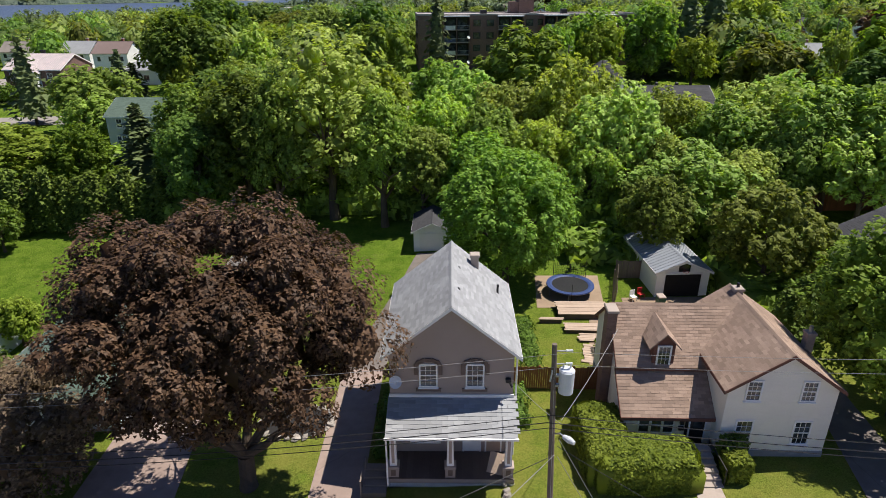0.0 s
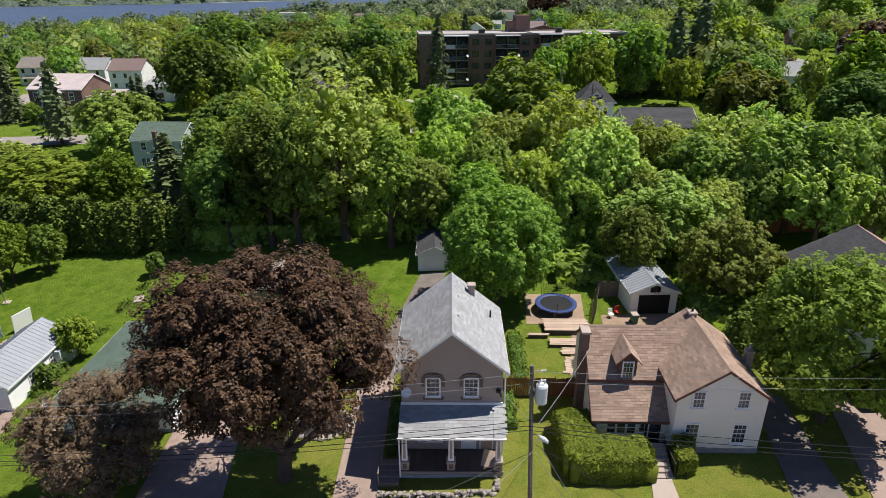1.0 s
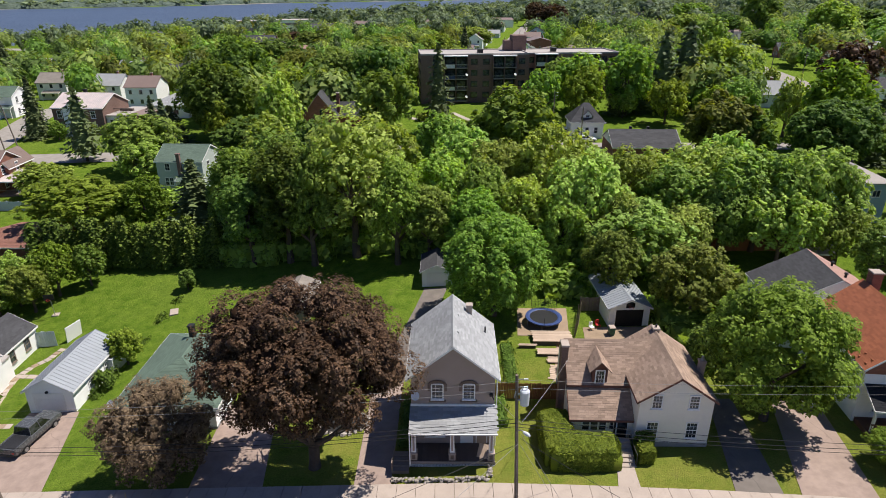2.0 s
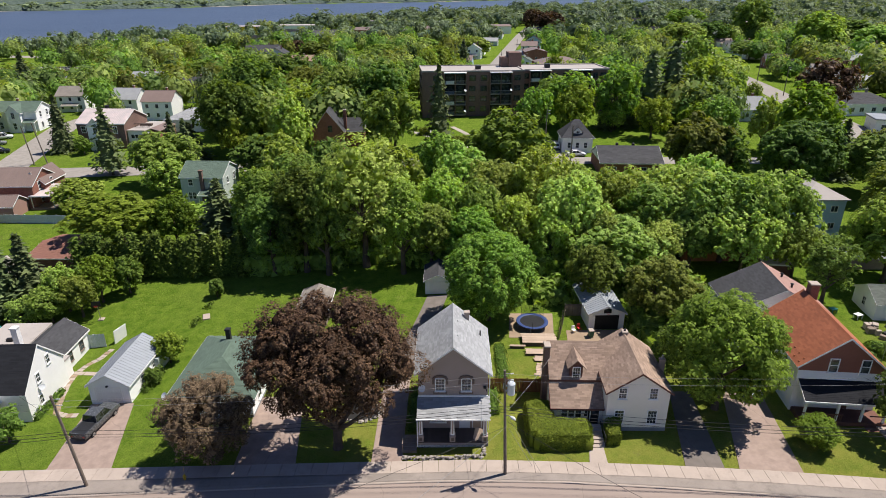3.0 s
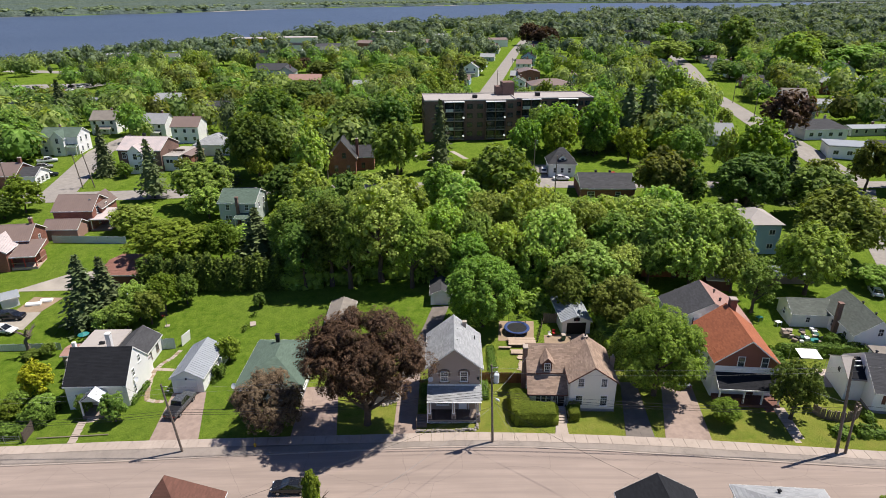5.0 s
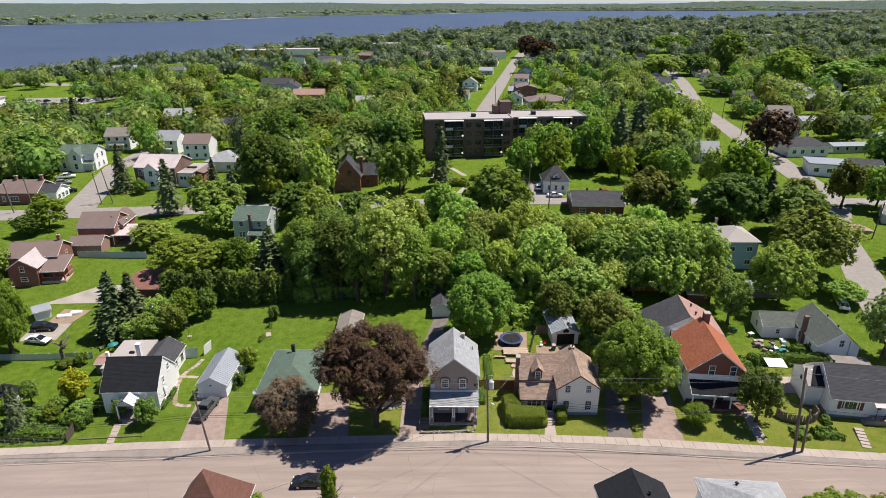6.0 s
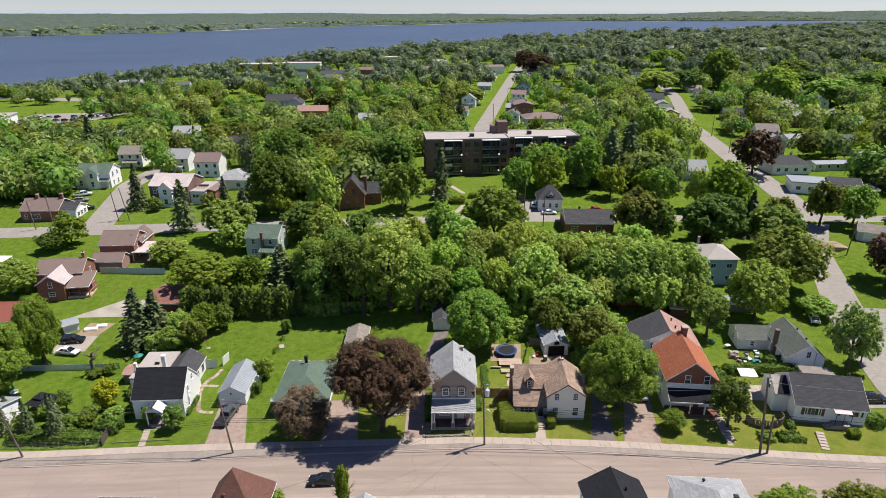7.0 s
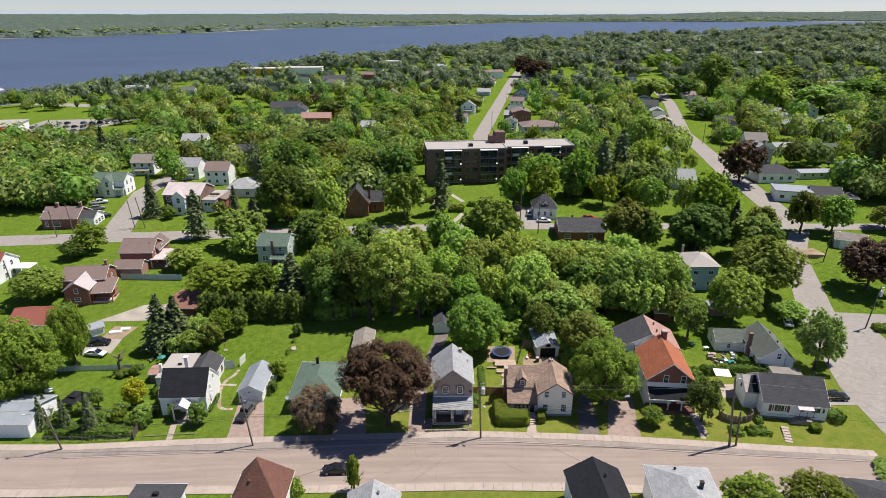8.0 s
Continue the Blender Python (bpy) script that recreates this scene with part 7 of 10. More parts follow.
tree(-30.1, 71.0, 14.5, 4.2, "dark")
tree(-25.1, 71.9, 19.1, 5.3, "dark")
tree(-21.4, 70.9, 18.2, 4.1, "maple")
tree(-15.7, 73.2, 23.1, 7.2, "sparse")
tree(-9.5, 70.6, 16.9, 4.0, "maple")
tree(-5.1, 71.6, 12.2, 3.7, "maple")
tree(1.3, 71.4, 10.5, 4.7, "bright")
tree(3.1, 56.5, 12.7, 6.3, "round")
tree(9.8, 104.7, 17.5, 8.6, "maple")
tree(13.7, 82.5, 16.6, 6.5, "light")
tree(5.9, 87.3, 13.0, 6.2, "light")
tree(17.0, 73.8, 15.6, 6.5, "light")
tree(22.7, 67.2, 10.3, 7.1, "light")
tree(30.8, 77.7, 12.5, 6.5, "light")
tree(36.3, 80.8, 14.1, 7.0, "light")
tree(41.2, 73.4, 16.0, 8.0, "light")
tree(48.0, 72.1, 16.2, 6.3, "maple")
tree(41.9, 67.7, 12.3, 5.7, "light")
tree(25.2, 53.4, 10.8, 5.4, "olive")
tree(17.9, 61.2, 9.3, 4.2, "olive")
tree(26.2, 37.0, 13.6, 6.4, "front")
tree(50.5, 60.4, 11.1, 3.7, "light")
tree(49.8, 67.5, 9.4, 3.7, "light")
tree(62.9, 66.4, 13.8, 6.4, "maple")
tree(76.2, 80.4, 15.1, 9.4, "maple")
tree(83.4, 102.4, 13.2, 8.4, "dark")
tree(72.2, 48.4, 13.6, 5.3, "willow")
tree(77.7, 69.3, 4.2, 4.4, "maple")
tree(104.9, 83.5, 14.4, 7.6, "purple")
tree(135.8, 124.0, 8.2, 5.4, "olive")
tree(79.4, 122.0, 18.8, 7.6, "lime")
tree(69.0, 105.5, 15.4, 9.0, "dark")
tree(49.2, 107.2, 16.3, 7.9, "olive")
tree(54.5, 105.6, 13.4, 5.4, "dark")
tree(107.6, 121.0, 14.5, 5.2, "olive")
tree(117.4, 121.0, 12.6, 5.8, "bright")
tree(110.0, 170.2, 17.7, 8.5, "purple")
tree(152.6, 312.7, 10.3, 10.5, "maple")
tree(162.1, 164.6, 32.1, 12.8, "willow")
tree(98.2, 189.3, 7.0, 2.9, "maple")
tree(-4.9, 138.6, 20.0, 4.4, "pine")
tree(31.2, 154.5, 16.0, 7.2, "bright")
tree(43.9, 154.3, 17.8, 6.8, "bright")
tree(42.7, 152.1, 7.6, 3.6, "maple")
tree(20.6, 146.6, 13.6, 5.2, "bright")
tree(54.0, 158.7, 20.4, 5.9, "pine")
tree(61.1, 161.8, 22.4, 6.7, "pine")
tree(71.1, 165.2, 19.4, 7.5, "maple")
tree(79.0, 184.0, 14.2, 6.2, "dark")
tree(-16.9, 133.2, 17.2, 7.0, "maple")
tree(-21.2, 159.9, 17.8, 8.4, "dark")
tree(-33.1, 164.0, 17.8, 9.2, "maple")
tree(-46.5, 180.5, 15.8, 9.2, "olive")
tree(-59.7, 200.7, 17.7, 11.1, "dark")
tree(-57.0, 136.5, 19.2, 9.6, "dark")
tree(-59.0, 162.3, 21.4, 9.6, "dark")
tree(-42.5, 113.7, 10.6, 7.6, "dark")
tree(-41.0, 130.4, 15.2, 5.5, "light")
tree(-65.0, 114.6, 12.0, 7.2, "maple")
tree(-60.8, 105.3, 7.9, 5.0, "maple")
tree(-59.5, 81.9, 9.4, 9.5, "lime")
tree(-42.4, 83.2, 11.3, 5.9, "spruce")
tree(-75.9, 97.8, 6.6, 5.5, "maple")
tree(-67.4, 61.8, 13.1, 5.3, "spruce")
tree(-64.5, 63.6, 11.8, 4.5, "spruce")
tree(-58.5, 62.4, 8.2, 3.3, "light")
tree(-55.7, 60.8, 7.1, 3.1, "olive")
tree(-62.4, 58.8, 4.9, 2.7, "light")
tree(-59.4, 59.5, 6.2, 3.2, "maple")
tree(-85.9, 42.3, 18.0, 7.8, "front")
tree(-83.6, 54.9, 15.6, 4.3, "front")
tree(-106.6, 81.2, 8.2, 6.7, "maple")
tree(-109.5, 111.1, 9.3, 5.3, "lime")
tree(-112.2, 106.8, 5.8, 4.7, "dark")
tree(-104.3, 141.5, 14.7, 4.4, "spruce")
tree(-80.8, 120.5, 15.5, 4.6, "pine")
tree(-97.5, 138.6, 4.6, 2.6, "dark")
tree(-89.8, 139.6, 3.6, 2.2, "maple")
tree(-81.5, 141.8, 4.6, 2.6, "olive")
tree(-77.6, 146.4, 8.6, 2.8, "spruce")
tree(-143.8, 160.5, 15.9, 9.4, "dark")
tree(-158.8, 164.0, 10.8, 6.5, "purple")
tree(-160.4, 155.5, 7.5, 8.8, "light")
tree(-198.1, 208.0, 10.9, 11.5, "lime")
tree(-152.3, 203.8, 18.9, 6.6, "spruce")
tree(-164.6, 210.2, 13.5, 8.5, "dark")
tree(-120.3, 192.1, 12.0, 5.5, "bright")
tree(-116.2, 222.5, 11.1, 3.5, "spruce")
tree(-172.6, 257.7, 5.7, 7.4, "maple")
tree(-153.7, 255.6, 10.1, 13.3, "dark")
tree(-101.2, 239.3, 12.2, 11.2, "olive")
tree(-95.8, 291.8, 9.6, 11.4, "maple")
tree(-17.4, 15.6, 6.9, 1.2, "column")
tree(-26.3, 14.1, 4.3, 1.7, "maple")
tree(40.9, 8.6, 7.5, 4.9, "lime")
tree(49.8, 8.6, 8.0, 5.3, "lime")
tree(-26.3, 31.9, 8.7, 4.9, "russet")
tree(-78.0, 34.2, 6.6, 1.6, "spruce")
tree(-73.0, 33.2, 7.5, 1.7, "spruce")
tree(-68.0, 32.5, 8.9, 1.8, "spruce")
tree(-64.1, 41.2, 5.5, 2.5, "golden")
tree(-60.4, 43.6, 2.2, 1.2, "maple")
tree(-70.6, 36.6, 6.0, 1.7, "spruce")
tree(-79.3, 37.5, 5.2, 1.6, "spruce")
tree(-66.8, 35.4, 2.8, 1.7, "shrub")
tree(-75.8, 36.4, 2.4, 1.5, "shrub")
tree(-71.6, 51.4, 1.4, 1.6, "shrub")
tree(-68.9, 52.0, 2.6, 1.2, "maple")
tree(-70.8, 40.2, 5.0, 1.6, "maple")
tree(-73.4, 38.3, 2.6, 1.5, "lime")
tree(-64.5, 35.4, 3.0, 1.7, "lime")
tree(-58.6, 40.6, 2.4, 1.2, "lime")
tree(-57.0, 46.4, 2.6, 1.3, "shrub")
tree(-54.6, 64.5, 7.6, 3.3, "lime")
tree(-51.5, 66.8, 6.1, 2.4, "maple")
tree(-60.1, 36.5, 3.2, 1.8, "maple")
tree(-65.2, 38.2, 2.8, 1.7, "maple")
tree(-48.8, 34.1, 4.7, 2.1, "dark")
tree(-54.0, 36.0, 3.4, 1.3, "maple")
tree(42.5, 31.5, 9.2, 3.6, "olive")
tree(33.5, 31.0, 3.5, 2.1, "front")
tree(76.2, 50.6, 5.5, 1.7, "dark")
tree(-37.4, 65.0, 3.2, 1.2, "shrub")
tree(68.0, 18.0, 1.0, 3.6, "maple")
tree(-37.6, 48.4, 4.4, 1.9, "lime")
tree(-37.6, 43.9, 2.4, 1.0, "shrub")
tree(78.5, 194.1, 21.3, 8.4, "maple")
tree(56.0, 241.9, 6.9, 8.5, "olive")
tree(79.8, 292.5, 9.5, 11.3, "maple")
tree(98.9, 310.5, 8.8, 10.2, "maple")
tree(-38.1, 322.8, 10.3, 12.3, "maple")
tree(-74.2, 327.5, 12.7, 10.7, "dark")
tree(-8.8, 257.2, 14.9, 8.9, "olive")
tree(0.5, 317.4, 11.6, 6.9, "spruce")
tree(-18.1, 353.7, 11.6, 11.4, "maple")
tree(4.0, 259.1, 16.0, 4.9, "spruce")
tree(12.1, 349.9, 11.5, 11.3, "maple")
tree(79.1, 510.1, 20.4, 14.4, "purple")
tree(72.3, 561.3, 20.8, 11.1, "plum")
tree(-95.3, 379.8, 10.0, 6.1, "purple")
tree(145.1, 393.8, 15.8, 14.4, "maple")
tree(170.0, 406.4, 14.8, 12.6, "dark")
tree(200.4, 419.3, 29.5, 15.2, "dark")
tree(220.7, 599.8, 17.5, 17.6, "maple")
tree(198.9, 335.7, 23.7, 14.4, "maple")
tree(228.6, 358.1, 17.8, 15.2, "dark")
tree(233.6, 333.8, 16.3, 16.1, "maple")
tree(271.9, 355.2, 17.1, 16.9, "dark")
tree(309.0, 588.3, 11.7, 17.3, "maple")
tree(291.4, 487.6, 14.0, 17.1, "maple")
# the belt's second rank and its saplings
for _x, _y, _h, _w, _k in ((-33.3, 77.3, 16.4, 4.9, "maple"), (-27.3, 80.2, 17.9, 5.1, "dark"), (-19.1, 81.1, 17.0, 4.9, "light"), (-11.4, 79.8, 14.4, 4.7, "light"), (-3.2, 81.9, 13.4, 5.2, "light"), (2.5, 78.8, 11.9, 4.5, "maple"),
                           (8.7, 75.0, 11.9, 4.7, "light"), (24.8, 82.2, 13.5, 5.4, "light"), (29.8, 69.6, 9.3, 4.3, "light"), (35.5, 71.3, 10.8, 4.7, "maple"), (20.2, 89.9, 11.4, 5.2, "maple"),
                           (31.6, 91.1, 9.4, 4.8, "light"), (43.0, 89.6, 13.5, 5.8, "light"), (-13.1, 93.0, 14.5, 5.8, "maple"), (-24.9, 93.0, 15.5, 6.0, "dark"), (0.4, 95.3, 13.0, 5.6, "light"), (-34.3, 100.2, 13.5, 5.4, "maple"),
                           (-4.3, 105.9, 13.1, 5.4, "maple"), (-49.5, 80.7, 9.7, 4.7, "lime"), (-35.4, 84.6, 12.8, 4.5, "maple"),
                           (21.1, 69.6, 10.8, 4.1, "light"), (13.4, 70.1, 10.3, 3.9, "light")):
    tree(_x, _y, _h, _w, _k)
# buildings that stand clear of trees on the side of the street: x, y, half width, depth of the clearing
CLEAR = ((-90, 143, 15, 24), (-31, 137, 9, 20), (-131, 164, 9, 20), (-129, 131, 12, 24), (30, 134, 6, 24), (38, 115, 10, 22), (3, 169, 14, 18), (-93, 180, 9, 22), (-95, 212, 7, 16), (-136, 200, 9, 18), (-131, 252, 9, 20),
         (-104, 330, 14, 26), (-83, 302, 10, 22), (46, 262, 12, 26), (40, 300, 8, 24), (127, 150, 14, 22), (125, 173, 10, 20), (-52, 100, 7, 16), (-90, 99, 9, 18), (-236, 311, 46, 40), (-265, 300, 40, 40), (110, 200, 12, 60), (-113, 170, 10, 50), (-79, 159, 6, 14), (-3, 147, 9, 14), (89, 190, 7, 16), (134, 205, 9, 18))


def clear_of_view(x, y):
    for u, v, w, d in CLEAR:
        k = (y + 59) / (v + 59)
        if v - d < y < v + 8 and abs(x + 3 - (u + 3) * k) < w + 3:
            return False
    return True


# more trees between the gardens and the back street, and round the apartment block
_fr = random.Random(19)
_spots = []
for _i in range(900):
    if len(_spots) >= 84:
        break
    _x, _y = _fr.uniform(-116, 130), _fr.uniform(112, 230)
    _free = all(abs(_x - a) > b or abs(_y - c) > d for a, b, c, d in ((127.4, 18, 218.5, 62), (132.0, 22, 151.3, 18), (20.9, 45, 120.9, 16), (-102.6, 18, 203.1, 30), (-52.1, 10, 104.6, 10), (37.7, 10, 119.9, 10), (29.5, 7, 137.0, 8), (-32.4, 10, 143.0, 9), (23.1, 42, 178.2, 14), (-89.7, 15, 105.8, 18), (-96.7, 16, 152.5, 10), (-121.1, 16, 184.7, 60), (110.4, 14, 142.1, 80), (62.3, 8, 88.6, 9), (14.6, 8, 175.1, 60), (15.6, 140, 125.4, 5), (100.1, 12, 98.9, 18), (138.6, 16, 155.9, 14), (25.2, 6, 134.6, 10)))
    if _free and clear_of_view(_x, _y) and all(math.hypot(_x - a, _y - b) > 7.0 for a, b in _spots):
        _spots.append((_x, _y))
        tree(_x, _y, _fr.uniform(8, 14.5), _fr.uniform(3.8, 6.2), _fr.choice(("maple", "maple", "light", "light", "light", "dark", "bright", "lime", "olive", "spruce")))


# ---- the purple maple before the house ----
def purple_maple():
    t = thing("tree", -13.5, 31.7, 0, "huge purple-leaved maple with a forked trunk", "tree")
    rng = random.Random(8)
    f = Form()
    base = Vector((0, 0, -0.4))
    fork = Vector((0.1, 0, 2.3))
    f.tube(base, (0.02, 0, 0.5), 0.62, 0.46, 12, False).tube((0.02, 0, 0.5), fork, 0.46, 0.44, 12, False)
    for a, le, el in ((150, 7.5, 52), (20, 7.0, 55), (265, 5.0, 60), (85, 6.5, 62), (200, 6.0, 45), (330, 6.0, 40)):
        a, el = radians(a), radians(el)
        d = Vector((math.cos(a) * math.cos(el), math.sin(a) * math.cos(el), math.sin(el)))
        m1 = fork + d * le * 0.4
        m2 = m1 + (d + Vector((0, 0, 0.25))).normalized() * le * 0.45
        f.tube(fork - d * 0.15, m1, 0.3, 0.2, 9, False).tube(m1, m2, 0.2, 0.1, 8, False)
        for k in range(5):
            b = a + rng.uniform(-1.3, 1.3)
            e = m1.lerp(m2, k / 5)
            f.tube(e, e + Vector((math.cos(b), math.sin(b), 0.55)) * rng.uniform(1.6, 3.2), 0.09, 0.02, 5, False)
    part("trunk", f, BARK, t)
    lobes = ((0.6, -2.4, 13.4, 1.9), (-2.2, -1.6, 14.2, 1.7), (2.2, -4.0, 10.6, 1.8), (-2.4, -4.2, 10.4, 1.8), (-4.7, 0, 14.6, 1.7), (2.7, 0.5, 15.5, 1.8), (7.3, -0.5, 9.8, 1.9), (-7.0, 0, 10.2, 1.7), (6.0, 1.0, 12.2, 1.9), (-6.5, 0, 12.3, 1.8), (4.6, -3.2, 8.4, 1.6), (-3.8, -3.4, 8.6, 1.6), (0.4, -4.4, 8.8, 1.6), (-1.2, -3.6, 12.6, 1.7))
    part("crown", crown_mesh("purple_maple_crown", 7, (7.9, 6.9, 5.0), 11.2, 46, 32, 46, 0.1, LEAF_PURPLE, 0.0, 0.5, (0.78, 0.9), (0.15, 0.205), lobes + ((0, 0, 11, 4.2), (0, 0, 8.6, 2.6), (2.6, 0, 10.5, 3.2), (-2.6, 0, 10.5, 3.2)), 1.75, 0.62), None, t)
    return t


purple_maple()


# ---- hedges and undergrowth ----
def hedge(name, boxes, mat, label, per=90, size=0.1, wob=0.1, seed=1, kind="", category="hedge"):
    """Boxes of leaves on the land; heights are above the ground at each box's middle."""
    raised = []
    for x0, x1, y0, y1, z1 in boxes:
        g = ground_z((x0 + x1) / 2, (y0 + y1) / 2)
        raised.append((x0, x1, y0, y1, g - 0.15, g + z1))
    return tagged(new(name, leafy_box(seed, raised, per, size, mat, wob, name)), label, category, kind=kind)


_hedge = thing("hedge", 8.0, 32.0, 0, "clipped dense green hedge in an L before the house", "hedge", z=0.0)
for _k, (x0, x1, y0, y1, z1) in enumerate(((5.5, 8.4, 31.0, 36.7, 2.0), (5.9, 11.9, 30.4, 33.6, 2.05))):
    part("hedge_run", leafy_box(2 + _k, ((x0 - 8, x1 - 8, y0 - 32, y1 - 32, -0.15, z1),), 190, 0.085, HEDGE, 0.12, "hedge_run", 0.42), None, _hedge)
hedge("shrub", ((13.3, 14.7, 31.2, 32.6, 1.5),), HEDGE, "small clipped evergreen shrub beside the steps", 150, 0.09, 0.12, 3, category="shrub")
hedge("shrub", ((13.4, 14.9, 32.5, 33.25, 1.9),), LEAF_DARK, "dark shrub against the house wall", 120, 0.1, 0.15, 4, category="shrub")
# tall cedar hedge behind the lawn, a row of merging trees
_r = random.Random(12)
CEDAR_SPIRE = [conifer_mesh("cedar_spire", s, 7.0, 2.0, 34, CEDAR, 0.2, -0.25, 0.42, 0.0, 6) for s in (11, 12, 13)]
for i in range(15):
    x = -61.5 + i * 1.87
    c = thing("cedar_tree", x, 71.6 + _r.uniform(-0.4, 0.5), _r.uniform(0, 360), "tall green cedar in a dense garden hedge", "tree", "cedar hedge")
    s = _r.uniform(0.9, 1.1)
    part("trunk", Form().tube((0, 0, -0.3), (0, 0, 5.5), 0.14, 0.03, 6), BARK, c)
    part("crown", _r.choice(CEDAR_SPIRE), None, c).scale = (s, s, s * _r.uniform(0.95, 1.1))
for i in range(5):
    x = 19.5 + i * 1.6
    c = thing("cedar_tree", x + 3.0, 44.5 + i * 1.1 + _r.uniform(-0.4, 0.4), _r.uniform(0, 360), "dark cedar in a shady garden row", "tree", "cedar row")
    part("trunk", Form().tube((0, 0, -0.3), (0, 0, 5.0), 0.14, 0.03, 6), BARK, c)
    part("crown", _r.choice(CEDAR_SPIRE), None, c).scale = (0.85, 0.85, _r.uniform(0.75, 0.95))
hedge("undergrowth", ((-34.8, -26.7, 70.7, 74.7, 3.3), (-26.7, -19.5, 72.0, 76.1, 2.5), (-19.6, -9.3, 73.9, 77.5, 2.7), (-9.3, -1.1, 72.1, 76.8, 3.1), (-0.0, 8.2, 69.7, 75.9, 3.5), (8.2, 15.4, 67.6, 75.8, 3.1), (15.4, 30.9, 66.1, 78.0, 3.5), (31.0, 53.7, 75.5, 84.8, 4.1), (-35.2, 10.2, 80.1, 90.4, 4.6), (10.3, 54.1, 87.8, 104.5, 5.2), (-37.6, 8.2, 93.8, 110.4, 4.2), (-61.4, -43.1, 86.8, 92.9, 3.1), (28.4, 30.6, 40, 47, 2.2), (21.8, 27.9, 48.6, 57.7, 2.6), (24.6, 33.8, 59.0, 67.2, 2.7), (15.0, 16.4, 58.9, 67.1, 1.6), (9.7, 14.9, 60.5, 66.1, 1.5)),
      LEAF, "rough shrubs and saplings under the trees", 8, 0.46, 0.75, 5, "stuff", "undergrowth")
hedge("undergrowth", ((48.1, 62.1, 46.1, 47.7, 1.6), (44.5, 47.5, 38, 47, 1.7), (57.4, 61.4, 48.9, 50.9, 1.4), (49.4, 53.0, 27.6, 29.4, 0.6), (46.4, 48.6, 27.4, 29.8, 0.5), (52.2, 53.2, 30.4, 32.2, 0.6), (65.4, 67.6, 30.8, 33.6, 1.4), (-76, -60, 31.0, 33.4, 1.3), (-62, -58.5, 33, 38, 1.8)),
      SHRUB, "mixed garden shrubs and weeds", 45, 0.2, 0.3, 6, "stuff", "shrubs")
hedge("shrub", ((60.5, 62.0, 28.1, 29.5, 1.1),), LEAF_LIME, "round lime green shrub", 120, 0.12, 0.15, 7, category="shrub")
hedge("hedge", ((94.5, 103.7, 63.0, 65.6, 1.1),), LEAF_DARK, "low dark clipped hedge by the lane", 60, 0.16, 0.12, 8)
hedge("undergrowth", ((-38.5, -37.7, 42, 47, 0.55), (-38.3, -37.7, 51.2, 53.8, 0.4), (-38.4, -37.9, 57.2, 59.3, 0.5), (-38.1, -37.6, 61.8, 63.3, 0.4), (-37.8, -37.3, 65.3, 67.9, 0.5)), SHRUB, "line of weeds and saplings along the lot", 40, 0.13, 0.4, 9, "stuff", "weeds")
hedge("undergrowth", ((1.9, 3.0, 36, 40, 0.7), (-6.6, -5.6, 33.5, 40, 0.5), (3.4, 4.6, 42, 50, 0.5), (9.0, 10.5, 43.0, 45.5, 0.9), (-48.5, -47.9, 37.5, 43.0, 0.7)), SHRUB, "low plants along the house walls", 70, 0.1, 0.2, 10, "stuff", "plants")


# ---- fences ----
def board_fence(x0, y0, x1, y1, h, mat, label, board=0.14, gap=0.012, lean=0.0, seed=1, name="fence"):
    """Upright boards on rails between posts; each board a part on shared meshes."""
    n = max(2, int(math.hypot(x1 - x0, y1 - y0) / (board + gap)))
    a = math.degrees(math.atan2(y1 - y0, x1 - x0))
    f = thing(name, x0, y0, 0, label, "fence", z=0.0)
    rng = random.Random(seed)
    shapes = [Form().add([(-board / 2, -0.012, -0.3), (board / 2, -0.012, -0.3), (board / 2, -0.012, h + k), (-board / 2, -0.012, h + k * 0.4), (-board / 2, 0.012, -0.3), (board / 2, 0.012, -0.3), (board / 2, 0.012, h + k), (-board / 2, 0.012, h + k * 0.4)],
                         ((0, 1, 2, 3), (7, 6, 5, 4), (3, 2, 6, 7), (1, 5, 6, 2), (4, 0, 3, 7))).mesh("board", mat) for k in (-0.03, 0.0, 0.04)]
    for i in range(n):
        t = (i + 0.5) / n
        x, y = x0 + (x1 - x0) * t, y0 + (y1 - y0) * t
        b = part("board", rng.choice(shapes), None, f)
        b.matrix_basis = pose(x - x0, y - y0, ground_z(x, y) + rng.uniform(-0.02, 0.02), lean + rng.uniform(-1.2, 1.2), 0, a)
        if i % max(1, int(2.4 / (board + gap))) == 0:
            p = part("post", Form().soft_box(-0.05, 0.05, 0.015, 0.115, -0.4, h + 0.08, 0.02), mat, f)
            p.matrix_basis = pose(x - x0, y - y0, ground_z(x, y), 0, 0, a)
    return f


board_fence(1.7, 40.3, 8.2, 40.1, 1.75, WOOD_FENCE, "reddish brown upright board fence between the houses", seed=1)
board_fence(13.6, 57.6, 17.4, 57.5, 1.8, OLD_WOOD, "grey weathered board fence by the shed", seed=2)
board_fence(11.9, 51.3, 13.6, 57.6, 1.6, OLD_WOOD, "leaning weathered fence with broken boards", 0.16, 0.1, 8, seed=3)
board_fence(35.0, 73.6, 53.6, 73.4, 2.0, WOOD_FENCE, "tall brown board fence in the shade", 0.24, seed=4)
board_fence(-91.1, 91.5, -74.2, 90.8, 1.7, FENCE_GREY, "long pale blue-grey panel fence", 0.5, 0.01, seed=5)
board_fence(-89.7, 52.8, -68.1, 53.8, 1.35, FENCE_GREY, "low weathered grey garden fence", 0.16, 0.03, seed=6)
